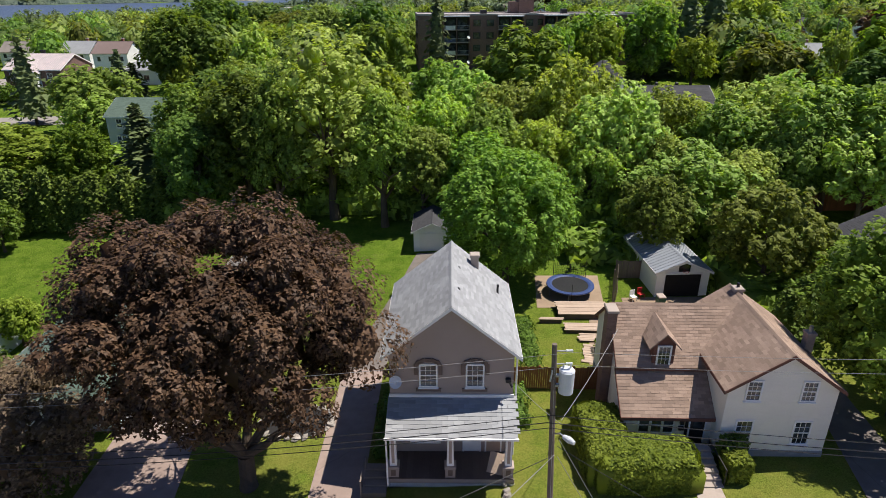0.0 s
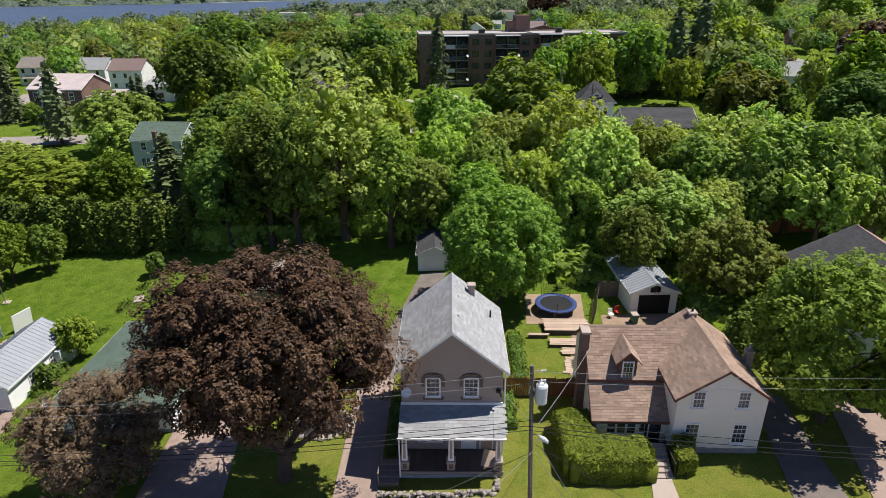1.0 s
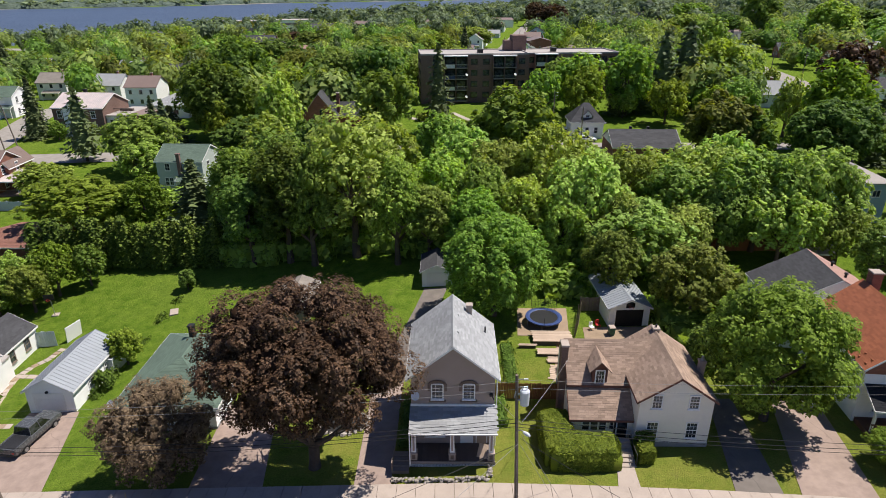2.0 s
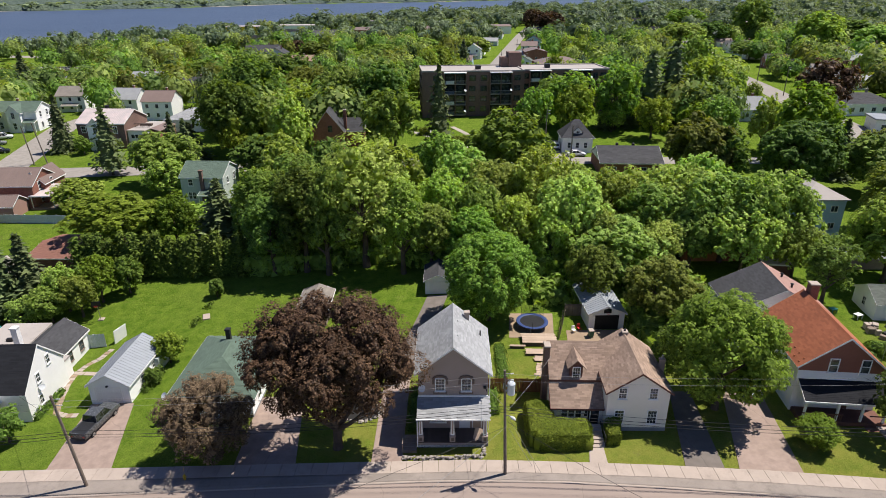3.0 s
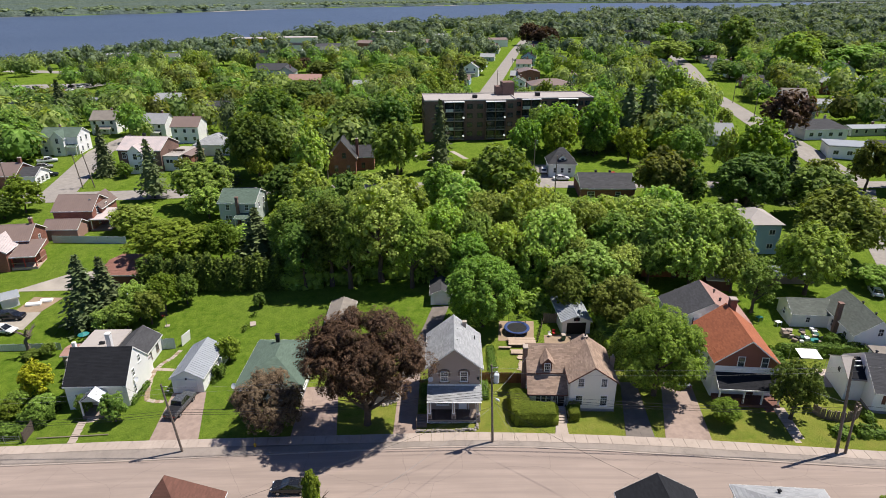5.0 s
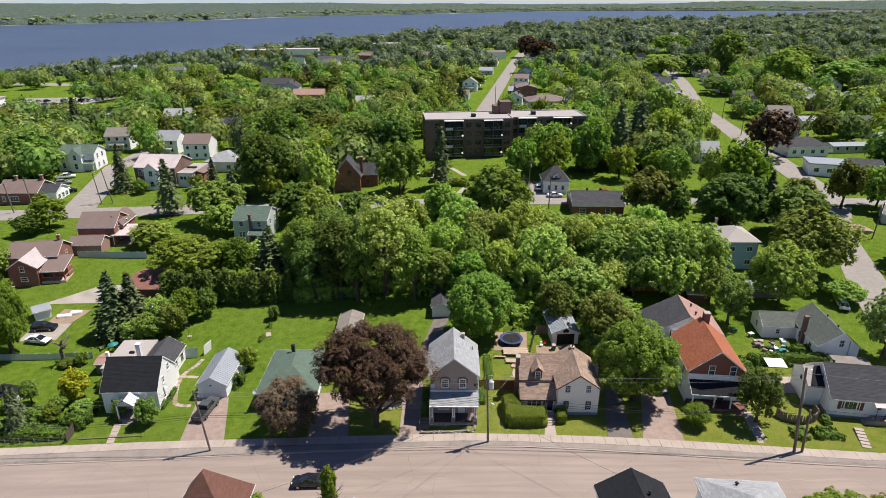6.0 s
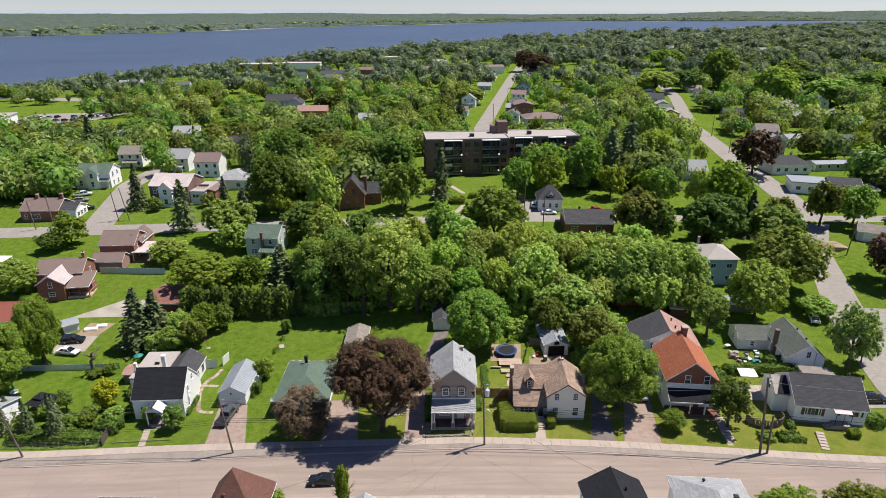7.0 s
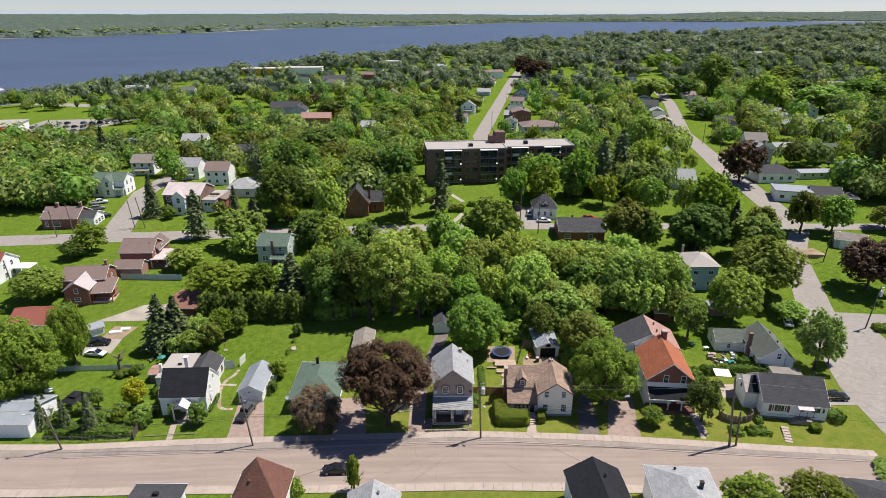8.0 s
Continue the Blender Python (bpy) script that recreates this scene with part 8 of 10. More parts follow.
board_fence(-59.2, 30.2, -60.2, 37.0, 1.7, DARK_WOOD, "dark brown board fence at the lot's edge", seed=7)
board_fence(-52.1, 52.5, -48.2, 52.9, 2.0, FENCE_GREY, "pale grey slatted fence panel", 0.2, seed=8)
board_fence(27.5, 42.5, 33.8, 63.1, 1.7, WOOD_FENCE, "brown board fence behind the trees", 0.26, seed=9)
# stockade of rough stakes in a half ring
stk = thing("stockade_fence", 49.2, 31.4, 0, "low curved fence of rough grey stakes", "fence", z=0.0)
_r = random.Random(3)
_stake = Form().tube((0, 0, -0.3), (0, 0, 1.45), 0.1, 0.08, 6).mesh("stake", OLD_WOOD)
for i in range(52):
    a = radians(175 + i * 3.9)
    s = part("stake", _stake, None, stk)
    x, y = 2.9 * math.cos(a), 1.9 * math.sin(a) + 1.5
    s.matrix_basis = pose(x, y, ground_z(49.2 + x, 31.4 + y) + _r.uniform(-0.1, 0.15), _r.uniform(-4, 4), _r.uniform(-4, 4), 0)
chain = thing("chain_link_fence", -77.2, 31.0, 0, "grey chain-link fence behind the sidewalk", "fence", z=0.0)
for i in range(9):
    x = -77.2 + i * 2.2
    part("post", Form().tube((x + 77.2, -0.9, ground_z(x, 30.1) - 0.3), (x + 77.2, -0.9, ground_z(x, 30.1) + 1.25), 0.035), STEEL, chain)
    if i < 8:
        z0, z1 = ground_z(x, 30.1), ground_z(x + 2.2, 30.1)
        for k in range(5):
            part("wire", Form().tube((x + 77.2, -0.9, z0 + 0.1 + 0.28 * k), (x + 79.4, -0.9, z1 + 0.1 + 0.28 * k), 0.012, None, 4), STEEL, chain)


# ---- utility poles and lines ----
def utility_pole(x, y, h, lean=(0, 0), transformer=False, lamp=None, arm=True, r=0.16, label="grey wooden utility pole"):
    p = thing("utility_pole", x, y, 0, label, "pole", "utility poles")
    top = Vector((lean[0], lean[1], h))
    at = lambda z: Vector((lean[0] * z / h, lean[1] * z / h, z))
    part("shaft", Form().tube(at(-0.6), top, r, r * 0.68, 12), POLE_WOOD, p)
    if arm:
        for k, z in enumerate((h - 0.35, h - 1.0)):
            c = at(z)
            part("bracket", Form().tube(c, c + Vector((0.55, -0.05, 0.05)), 0.03), STEEL, p)
            part("insulator", Form().tube(c + Vector((0.5, -0.05, 0.05)), c + Vector((0.62, -0.05, 0.06)), 0.06, 0.04).tube(c + Vector((0.62, -0.05, 0.06)), c + Vector((0.78, -0.05, 0.06)), 0.045, 0.05), TRANSFORMER, p)
    if transformer:
        c = at(h - 1.8) + Vector((0.55, -0.05, 0))
        f = Form().tube(c - Vector((0, 0, 0.6)), c + Vector((0, 0, 0.5)), 0.33, 0.34, 20).tube(c + Vector((0, 0, 0.5)), c + Vector((0, 0, 0.58)), 0.35, 0.28, 20)
        tank = part("transformer_tank", f, TRANSFORMER, p, "pale grey can transformer")
        for s in (-1, 1):
            part("bushing", Form().tube(c + Vector((0.15 * s, 0.08, 0.56)), c + Vector((0.17 * s, 0.08, 0.8)), 0.05, 0.03), TRANSFORMER, tank)
        part("hanger", Form().box(c.x - 0.5, c.x - 0.28, c.y - 0.08, c.y + 0.08, c.z - 0.3, c.z - 0.2).box(c.x - 0.5, c.x - 0.28, c.y - 0.08, c.y + 0.08, c.z + 0.2, c.z + 0.3), STEEL, tank)
        part("cutout", Form().tube(at(h - 1.2) + Vector((-0.1, -0.2, 0)), at(h - 1.7) + Vector((-0.2, -0.3, 0)), 0.04), STEEL, p)
    if lamp:
        dx, dy, z = lamp
        c = at(z)
        e = c + Vector((dx, dy, 0.25))
        part("lamp_arm", Form().tube(c, c.lerp(e, 0.6) + Vector((0, 0, 0.15)), 0.035).tube(c.lerp(e, 0.6) + Vector((0, 0, 0.15)), e, 0.035), STEEL, p)
        d = Vector((dx, dy, 0)).normalized() * 0.5
        part("lamp_head", Form().tube(e - d * 0.2, e + d * 0.4, 0.1, 0.16, 10).tube(e + d * 0.4, e + d, 0.16, 0.09, 10), TRANSFORMER, p)
    part("ground_wire", Form().tube(at(0.0) + Vector((0, -r, 0)), at(h * 0.9) + Vector((0, -r * 0.72, 0)), 0.012, None, 4), STEEL, p)
    return p


utility_pole(2.9, 27.4, 11.5, (-0.45, 0.1), True, (0.5, -0.55, 6.75), label="grey wooden utility pole with a transformer and lamp")
utility_pole(-36.8, 27.4, 10.2, (-1.1, 0.3), label="leaning grey wooden utility pole")
utility_pole(-71.0, 28.1, 9.2, (-1.0, -0.4), False, (-3.2, -0.6, 7.8), label="grey utility pole with a long street lamp arm")
utility_pole(44.7, 24.9, 13.6, (-1.2, 0.2), r=0.2, label="tall leaning grey utility pole")
utility_pole(45.8, 24.95, 7.0, (-0.3, 0.1), arm=False, r=0.18, label="short grey pole stub beside a taller pole")
utility_pole(93.0, 64.9, 10.5, (1.2, 0.3), True, (1.8, -0.4, 9.6), label="dark utility pole with a transformer by the lane")
utility_pole(103.3, 100.3, 9.5, (0.8, 0.2), False, (1.8, 0, 8.8), label="dark utility pole with a lamp")
utility_pole(-36.9, 133.8, 8.5, (0, 0), False, (0.6, -0.6, 8.0), r=0.2, label="pale street lamp pole by the back street")
utility_pole(21.4, 132.0, 11, label="thin grey utility pole by the back street")
utility_pole(25.7, 120.9, 10, arm=False, label="thin grey utility pole by the back street")
utility_pole(-124.3, 127.2, 9.5, (-0.6, 0), label="thin dark utility pole at the crossing")
utility_pole(-105.7, 130.4, 9.5, (-0.9, 0), label="thin dark utility pole at the crossing")
utility_pole(-102.3, 130.4, 10.5, (-1.5, 0), label="thin dark utility pole at the crossing")
utility_pole(-115.9, 85.0, 9.0, (-0.8, 0), label="thin dark utility pole at the crossing")
utility_pole(-127.6, 123.6, 9.0, (-0.8, 0), False, (-1.2, -0.4, 8.4), label="thin dark utility pole with a lamp")
utility_pole(116.2, 204.4, 10, label="thin grey utility pole by the street")
utility_pole(122.5, 238.1, 10, label="thin grey utility pole by the street")
utility_pole(22.4, 281.6, 10, label="thin grey utility pole by the street")
utility_pole(35.7, 341.3, 10, label="thin grey utility pole by the street")


def cable(a, b, sag, r, mat, label, n=12):
    f = Form()
    a, b = Vector(a), Vector(b)
    pts = [a.lerp(b, i / n) - Vector((0, 0, sag * 4 * (i / n) * (1 - i / n))) for i in range(n + 1)]
    f.line(pts, r)
    return tagged(new("cable", f.mesh("cable", mat)), label, "cable", "overhead lines")


PALE_WIRE = surface("pale_wire", (0.26, 0.255, 0.25), 0.6, 0.1, 1, 5)
_a, _b, _c, _d = (2.9, 27.4, 0.0), (-36.8, 27.4, -1.7), (44.7, 24.9, 0.5), (-71.0, 28.1, -3.3)
for (p, q, tp, tq) in ((_a, _b, 11.5, 10.2), (_a, _c, 11.5, 13.0), (_b, _d, 10.2, 9.2)):
    for dz, dx, sag, r, m in ((-0.3, 0.75, 0.5, 0.009, PALE_WIRE), (-0.95, 0.75, 0.55, 0.009, PALE_WIRE), (-3.6, 0.1, 0.7, 0.018, BLACK), (-4.0, -0.1, 0.75, 0.022, BLACK), (-4.3, 0.0, 0.8, 0.018, BLACK)):
        lim = 0.0 if tq < 12 or dz > -2 else -2.4
        cable((p[0] + dx - (0.45 if p is _a else 0), p[1] - 0.05, p[2] + tp + dz), (q[0] + dx - (1.0 if q is not _a else 0), q[1], q[2] + tq + dz + lim), sag, r, m, "overhead line strung between utility poles")
cable((-71.0, 28.1, 5.3), (-140, 27.5, 4.0), 0.8, 0.02, BLACK, "overhead line strung between utility poles")
cable((43.6, 24.9, 13.4), (95, 20, 13.0), 0.8, 0.014, PALE_WIRE, "overhead line strung between utility poles")
cable((43.8, 24.9, 8.0), (95, 20, 8.0), 0.8, 0.02, BLACK, "overhead line strung between utility poles")
cable((3.0, 27.4, 7.4), (1.45, 33.3, 5.6), 0.15, 0.014, PALE_WIRE, "service line running to the taupe house")
cable((3.0, 27.4, 7.6), (8.35, 37.9, 6.2), 0.25, 0.016, PALE_WIRE, "service line running to the cream house")
cable((2.95, 27.3, 5.6), (5.6, 28.4, 0.1), 0.0, 0.014, PALE_WIRE, "straight guy wire down to the lawn", 2)
cable((2.95, 27.3, 6.6), (6.4, 27.2, 0.1), 0.0, 0.014, PALE_WIRE, "straight guy wire down to the lawn", 2)
cable((2.8, 27.3, 5.7), (-30, 10.0, 5.0), 0.5, 0.016, BLACK, "service line crossing the street")
cable((2.8, 27.3, 5.7), (-13.6, 10.5, 5.0), 0.4, 0.016, PALE_WIRE, "service line crossing the street")
cable((2.9, 27.3, 6.2), (18.7, 14.2, 5.6), 0.4, 0.016, BLACK, "service line crossing the street")
cable((44.0, 24.9, 8.2), (40.4, 36.0, 5.0), 0.3, 0.016, PALE_WIRE, "service line running to a house")
cable((-37.6, 27.5, 6.2), (-48.6, 36.9, 1.6), 0.3, 0.016, BLACK, "service line running to a house")


# ---- yard things ----
def trampoline():
    t = thing("trampoline", 8.8, 54.6, 0, "round trampoline with a blue pad and dark net", "trampoline")
    part("mat", Form().disc((0, 0, 0.85), 1.65), BLACK, t)
    f = Form()
    v, q = [], []
    for i in range(36):
        a = 6.28319 * i / 36
        for r, z in ((1.62, 0.87), (1.8, 0.93), (2.12, 0.92), (2.14, 0.84)):
            v.append((r * math.cos(a), r * math.sin(a), z))
    for i in range(36):
        for j in range(3):
            q.append((i * 4 + j, i * 4 + j + 1, ((i + 1) % 36) * 4 + j + 1, ((i + 1) % 36) * 4 + j))
    part("pad", f.add(v, q), BLUE_PAD, t)
    part("frame", Form().ring((0, 0, 0.83), 2.1, 0.03, 36, 6), STEEL, t)
    for i in range(6):
        a = 6.28319 * i / 6 + 0.3
        part("leg", Form().tube((2.0 * math.cos(a), 2.0 * math.sin(a), -0.1), (2.08 * math.cos(a), 2.08 * math.sin(a), 0.85), 0.03, None, 6), STEEL, t)
    for i, (a, h) in enumerate(((0.7, 2.6), (1.4, 2.4), (2.2, 2.5), (4.6, 1.9))):
        part("net_pole", Form().tube((2.15 * math.cos(a), 2.15 * math.sin(a), 0.2), (2.15 * math.cos(a), 2.15 * math.sin(a), h), 0.025, None, 6), BLACK, t)
    n = Form()
    for i in range(16):
        a, b = 0.7 + 1.5 * i / 16, 0.7 + 1.5 * (i + 1) / 16
        for k in range(6):
            z = 0.95 + 0.25 * k * (0.7 + 0.3 * abs(i - 8) / 8)
            n.tube((2.13 * math.cos(a), 2.13 * math.sin(a), z), (2.13 * math.cos(b), 2.13 * math.sin(b), z), 0.012, None, 4, False)
        n.tube((2.13 * math.cos(a), 2.13 * math.sin(a), 0.95), (2.13 * math.cos(a), 2.13 * math.sin(a), 2.2), 0.012, None, 4, False)
    part("net", n, BLACK, t)


trampoline()
patch("bare_ground", ((5.5, 51.8), (11.3, 51.6), (12.1, 58.1), (6.1, 58.2)), SAND, 0.045, "bare sandy ground round the trampoline", "ground", 8)
# earth colour in place of paving puts the yard's shade into the surface
patch("bare_ground", ((12.5, 46.7), (20.0, 45.0), (20.3, 53.6), (13.2, 53.5)), SAND, 0.045, "yard before the shed, its shade painted as earth colour", "ground", 8)
patch("driveway", ((-88.0, 71.6), (-71.3, 72.2), (-71.3, 79.0), (-79.0, 78.6)), GRAVEL, 0.045, "pale gravel drive behind the brick houses", "driveway", 8)
patch("driveway", ((-85.6, 59.2), (-78.5, 59.8), (-78.3, 65.1), (-85.4, 64.6)), GRAVEL, 0.045, "grey gravel parking patch in a yard", "driveway", 6)
patch("driveway", ((20.4, 127.1), (27.3, 127.2), (27.4, 143.9), (21.0, 143.9)), SIDE_ROAD, 0.075, "pale drive beside the small white house", "driveway", 8)
patch("driveway", ((67.5, 36.2), (74, 36.2), (74, 40.0), (67.5, 40.0)), SIDE_ROAD, 0.055, "short pale drive of the bungalow", "driveway", 5)
patch("bare_ground", ((8.2, 43.0), (12, 43), (12.6, 49.8), (9.6, 49.8)), SAND, 0.047, "bare earth beside the deck", "ground", 6)


def plank_stack(x, y, turn, w, d, h, mat, label, n, name="deck"):
    """A low timber platform: joists and single boards."""
    t = thing(name, x, y, turn, label, "deck")
    rng = random.Random(int(x * 10))
    part("joist_frame", Form().box(-w / 2 + 0.1, w / 2 - 0.1, -d / 2 + 0.1, d / 2 - 0.1, -0.2, h - 0.05), DARK_WOOD, t)
    s = d / n
    for i in range(n):
        e = rng.uniform(-0.12, 0.12)
        b = part("board", Form().soft_box(-w / 2 + e, w / 2 + e, -s / 2 + 0.01, s / 2 - 0.01, h - 0.05, h + rng.uniform(-0.01, 0.015), 0.008), mat, t)
        b.location = (0, -d / 2 + s * (i + 0.5), 0)
    return t


plank_stack(9.2, 50.8, -1, 4.4, 2.3, 0.55, PALE_WOOD, "pale timber deck platform behind the houses", 10)
plank_stack(9.0, 48.0, -2, 3.6, 1.2, 0.35, PALE_WOOD, "lower pale timber deck step", 6)
plank_stack(9.4, 46.6, -3, 2.6, 1.1, 0.2, PALE_WOOD, "lowest pale timber deck step", 5)
plank_stack(8.9, 44.4, -14, 1.7, 2.6, 0.08, PALE_WOOD, "loose weathered boards lying on the ground", 8, "board_pile")
plank_stack(6.3, 49.3, -2, 2.0, 0.4, 0.4, PALE_WOOD, "long narrow wooden bench", 2, "bench")
bin_ = thing("garbage_bin", 16.1, 51.9, 5, "dark green wheeled bin with a pale lid", "bin")
part("body", Form().add([(-0.26, -0.3, 0.08), (0.26, -0.3, 0.08), (0.26, 0.3, 0.08), (-0.26, 0.3, 0.08), (-0.32, -0.38, 1.0), (0.32, -0.38, 1.0), (0.32, 0.38, 1.0), (-0.32, 0.38, 1.0)], ((0, 1, 5, 4), (1, 2, 6, 5), (2, 3, 7, 6), (3, 0, 4, 7), (0, 3, 2, 1))), GREEN_BIN, bin_)
part("lid", Form().soft_box(-0.35, 0.35, -0.42, 0.4, 1.0, 1.1, 0.05), CONCRETE, bin_)
for s in (-1, 1):
    part("wheel", Form().tube((s * 0.22, 0.34, 0.12), (s * 0.3, 0.34, 0.12), 0.12, None, 10), RUBBER, bin_)
for x, y, mt, lb in ((14.1, 53.0, WHITE, "white plastic garden chair outdoors"), (14.9, 53.5, RED_PAINT, "red folding garden chair outdoors")):
    c = thing("garden_chair", x, y, 20, lb, "chair", "garden chairs")
    part("seat", Form().soft_box(-0.25, 0.25, -0.25, 0.25, 0.4, 0.45, 0.02), mt, c)
    part("backrest", Form().soft_box(-0.25, 0.25, 0.22, 0.28, 0.45, 0.95, 0.02), mt, c)
    for a in (-0.22, 0.22):
        for b in (-0.22, 0.22):
            part("leg", Form().tube((a, b, 0), (a, b, 0.42), 0.025, None, 6), mt, c)
hyd = thing("fire_hydrant", -27.5, 27.8, 0, "yellow fire hydrant on the sidewalk strip", "hydrant")
part("barrel", Form().tube((0, 0, 0), (0, 0, 0.08), 0.18, 0.18, 12).tube((0, 0, 0.08), (0, 0, 0.6), 0.11, 0.11, 12).tube((0, 0, 0.6), (0, 0, 0.72), 0.14, 0.06, 12), YELLOW, hyd)
part("outlet", Form().tube((-0.2, 0, 0.45), (0.2, 0, 0.45), 0.05, None, 10).tube((0, -0.18, 0.42), (0, 0, 0.42), 0.065, None, 10), YELLOW, hyd)
part("marker_flag", Form().box(-0.01, 0.01, 0.1, 0.12, 0.6, 1.5), YELLOW, hyd)


def hoop(x, y, turn):
    t = thing("basketball_hoop", x, y, turn, "free-standing basketball hoop with a dark backboard", "basketball hoop")
    part("pole", Form().tube((0, 0.5, 0), (0, 0.3, 2.9), 0.05), STEEL, t)
    part("backboard", Form().soft_box(-0.6, 0.6, 0.0, 0.06, 2.5, 3.3, 0.02), BLACK, t)
    part("rim", Form().ring((0, -0.25, 2.65), 0.23, 0.02, 16, 5), RED_PAINT, t)
    part("base", Form().soft_box(-0.4, 0.4, 0.3, 1.1, 0, 0.2, 0.05), CONCRETE, t)


hoop(-52.5, 59.3, 10)
wb = thing("leaning_panel", -47.1, 54.5, 75, "white panel standing upright in the grass", "board")
part("panel", Form().box(-1.1, 1.1, -0.04, 0.04, -0.1, 2.0, pose(0, 0, 0, 6, 0, 0)), WHITE, wb)
slab = thing("stone_slab", -37.2, 59.7, 20, "pale stone slab lying in the grass", "stone")
part("slab", Form().soft_box(-0.5, 0.5, -0.8, 0.8, -0.1, 0.14, 0.04), CONCRETE, slab)
# stone paths in the left garden
sp = thing("stepping_stones", -47.5, 46.1, 0, "winding path of pale stepping stones in the lawn", "path", z=0.0)
_r = random.Random(6)
for way in (((-47.2, 51.9), (-47.5, 50.1), (-48.5, 48.5), (-48.9, 46.7), (-48.6, 44.5), (-48.0, 42.4), (-47.3, 40.4), (-46.7, 38.9), (-45.2, 38.3), (-43.6, 38.3)), ((-48.2, 46.7), (-47.2, 46.6), (-46.0, 46.4))):
    run = 0.0
    for (x0, y0), (x1, y1) in zip(way, way[1:]):
        L = math.hypot(x1 - x0, y1 - y0)
        while run < L:
            x, y = x0 + (x1 - x0) * run / L + _r.uniform(-0.05, 0.05), y0 + (y1 - y0) * run / L
            s = part("stone", Form().soft_box(-0.36, 0.36, -0.31, 0.31, -0.1, 0.05, 0.03), SAND if _r.random() < 0.25 else CONCRETE, sp)
            s.matrix_basis = pose(x + 47.5, y - 46.1, ground_z(x, y), 0, 0, math.degrees(math.atan2(y1 - y0, x1 - x0)) - 90 + _r.uniform(-9, 9))
            run += 0.68
        run -= L
wp = thing("concrete_path", -52.8, 29.8, 6, "cracked concrete path to the porch of the white house", "path", z=0.0)
for i in range(5):
    x, y = -52.7 - 0.05 * i, 29.9 + 0.9 * i
    s = part("slab", Form().soft_box(-0.55, 0.55, 0, 0.86, -0.15, 0.06, 0.02), CONCRETE, wp)
    s.matrix_basis = pose(0.1 - 0.1 * i, 0.9 * i, ground_z(x, y), 0, 0, _r.uniform(-2, 2))
rail = thing("low_rail", -58.0, 30.9, 0, "low grey wooden rail along the lawn", "rail", z=0.0)
part("beam", Form().tube((0, 0, ground_z(-58, 30.9) + 0.15), (9.6, 0.3, ground_z(-48.4, 31.2) + 0.15), 0.07, None, 6), OLD_WOOD, rail)
# ring of stones round the maple bed
bed = thing("flower_bed", -12.0, 37.2, 0, "dark flower bed edged with pale rocks", "flower bed", z=0.0)
part("soil", Form().add([(2.3 * math.cos(i * 0.35), 1.6 * math.sin(i * 0.35), ground_z(-12, 37.2) + 0.1) for i in range(18)], (tuple(range(18)),)), SHADE_AND_BLACK, bed)
for i in range(26):
    a = i * 0.2417
    s = _r.uniform(0.16, 0.26)
    v, q = ball(_r, (0, 0, 0), (s * 1.3, s, s * 0.8), 0.25)
    ob = part("rock", Form().add(v, q), STONE, bed)
    ob.matrix_basis = pose(2.35 * math.cos(a), 1.65 * math.sin(a), ground_z(-12 + 2.3 * math.cos(a), 37.2 + 1.6 * math.sin(a)) + 0.1, 0, 0, _r.uniform(0, 90))
# open yard with loose things behind the rust-roofed house
tent = thing("canopy_tent", 51.0, 43.6, -6, "white fabric canopy over a terrace", "canopy")
part("canopy", Form().slab(((-1.5, -1.2, 2.3), (1.5, -1.2, 2.3), (1.5, 1.2, 2.5), (-1.5, 1.2, 2.5)), 0.06), WHITE, tent)
for a in (-1.9, 1.9):
    for b in (-1.5, 1.5):
        part("pole", Form().tube((a, b, -0.1), (a, b, 2.35), 0.03, None, 6), STEEL, tent)
patch("terrace", ((49.5, 38.6), (54.4, 38.2), (54.6, 43.0), (50.2, 43.0)), CONCRETE, 0.06, "pale concrete terrace between the houses", "terrace", 6)
_r = random.Random(21)
for i in range(30):
    x, y = 55.8 + _r.uniform(-3.6, 2.8), 52.0 + _r.uniform(-1.8, 2.4)
    mt = _r.choice((WHITE, CONCRETE, GREEN_BIN, BLACK, TEAL, OLD_WOOD, TRANSFORMER))
    c = thing("crate", x, y, _r.uniform(0, 90), "box among garden clutter by the white cottage", "crate", "garden clutter")
    a, b, d = _r.uniform(0.15, 0.5), _r.uniform(0.15, 0.4), _r.uniform(0.2, 0.7)
    part("box", Form().soft_box(-a, a, -b, b, 0, d, 0.05), mt, c)
    part("lid", Form().soft_box(-a - 0.03, a + 0.03, -b - 0.03, b + 0.03, d, d + 0.06, 0.03), mt, c)
for x, y, mt in ((50.7, 57.8, TEAL), (53.1, 56.1, WHITE)):
    c = thing("garden_table", x, y, 20, "small garden table on the lawn", "table", "garden tables")
    part("tabletop", Form().soft_box(-0.5, 0.5, -0.4, 0.4, 0.66, 0.72, 0.02), mt, c)
    for a in (-0.4, 0.4):
        for b in (-0.3, 0.3):
            part("leg", Form().tube((a, b, 0), (a, b, 0.68), 0.03, None, 6), mt, c)
tarp = thing("shade_umbrella", -65.0, 55.6, 30, "tilted teal garden umbrella", "umbrella")
part("canopy", Form().add([(0, 0, 2.2)] + [(0.95 * math.cos(i * 0.785), 0.95 * math.sin(i * 0.785), 1.75) for i in range(8)], [(0, 1 + i, 1 + (i + 1) % 8) for i in range(8)]), TEAL, tarp)
part("pole", Form().tube((0, 0, 0), (0, 0, 2.2), 0.03, None, 6), STEEL, tarp)
closed = thing("closed_umbrella", -83.4, 45.0, 0, "closed pale teal umbrella over a small garden table", "umbrella")
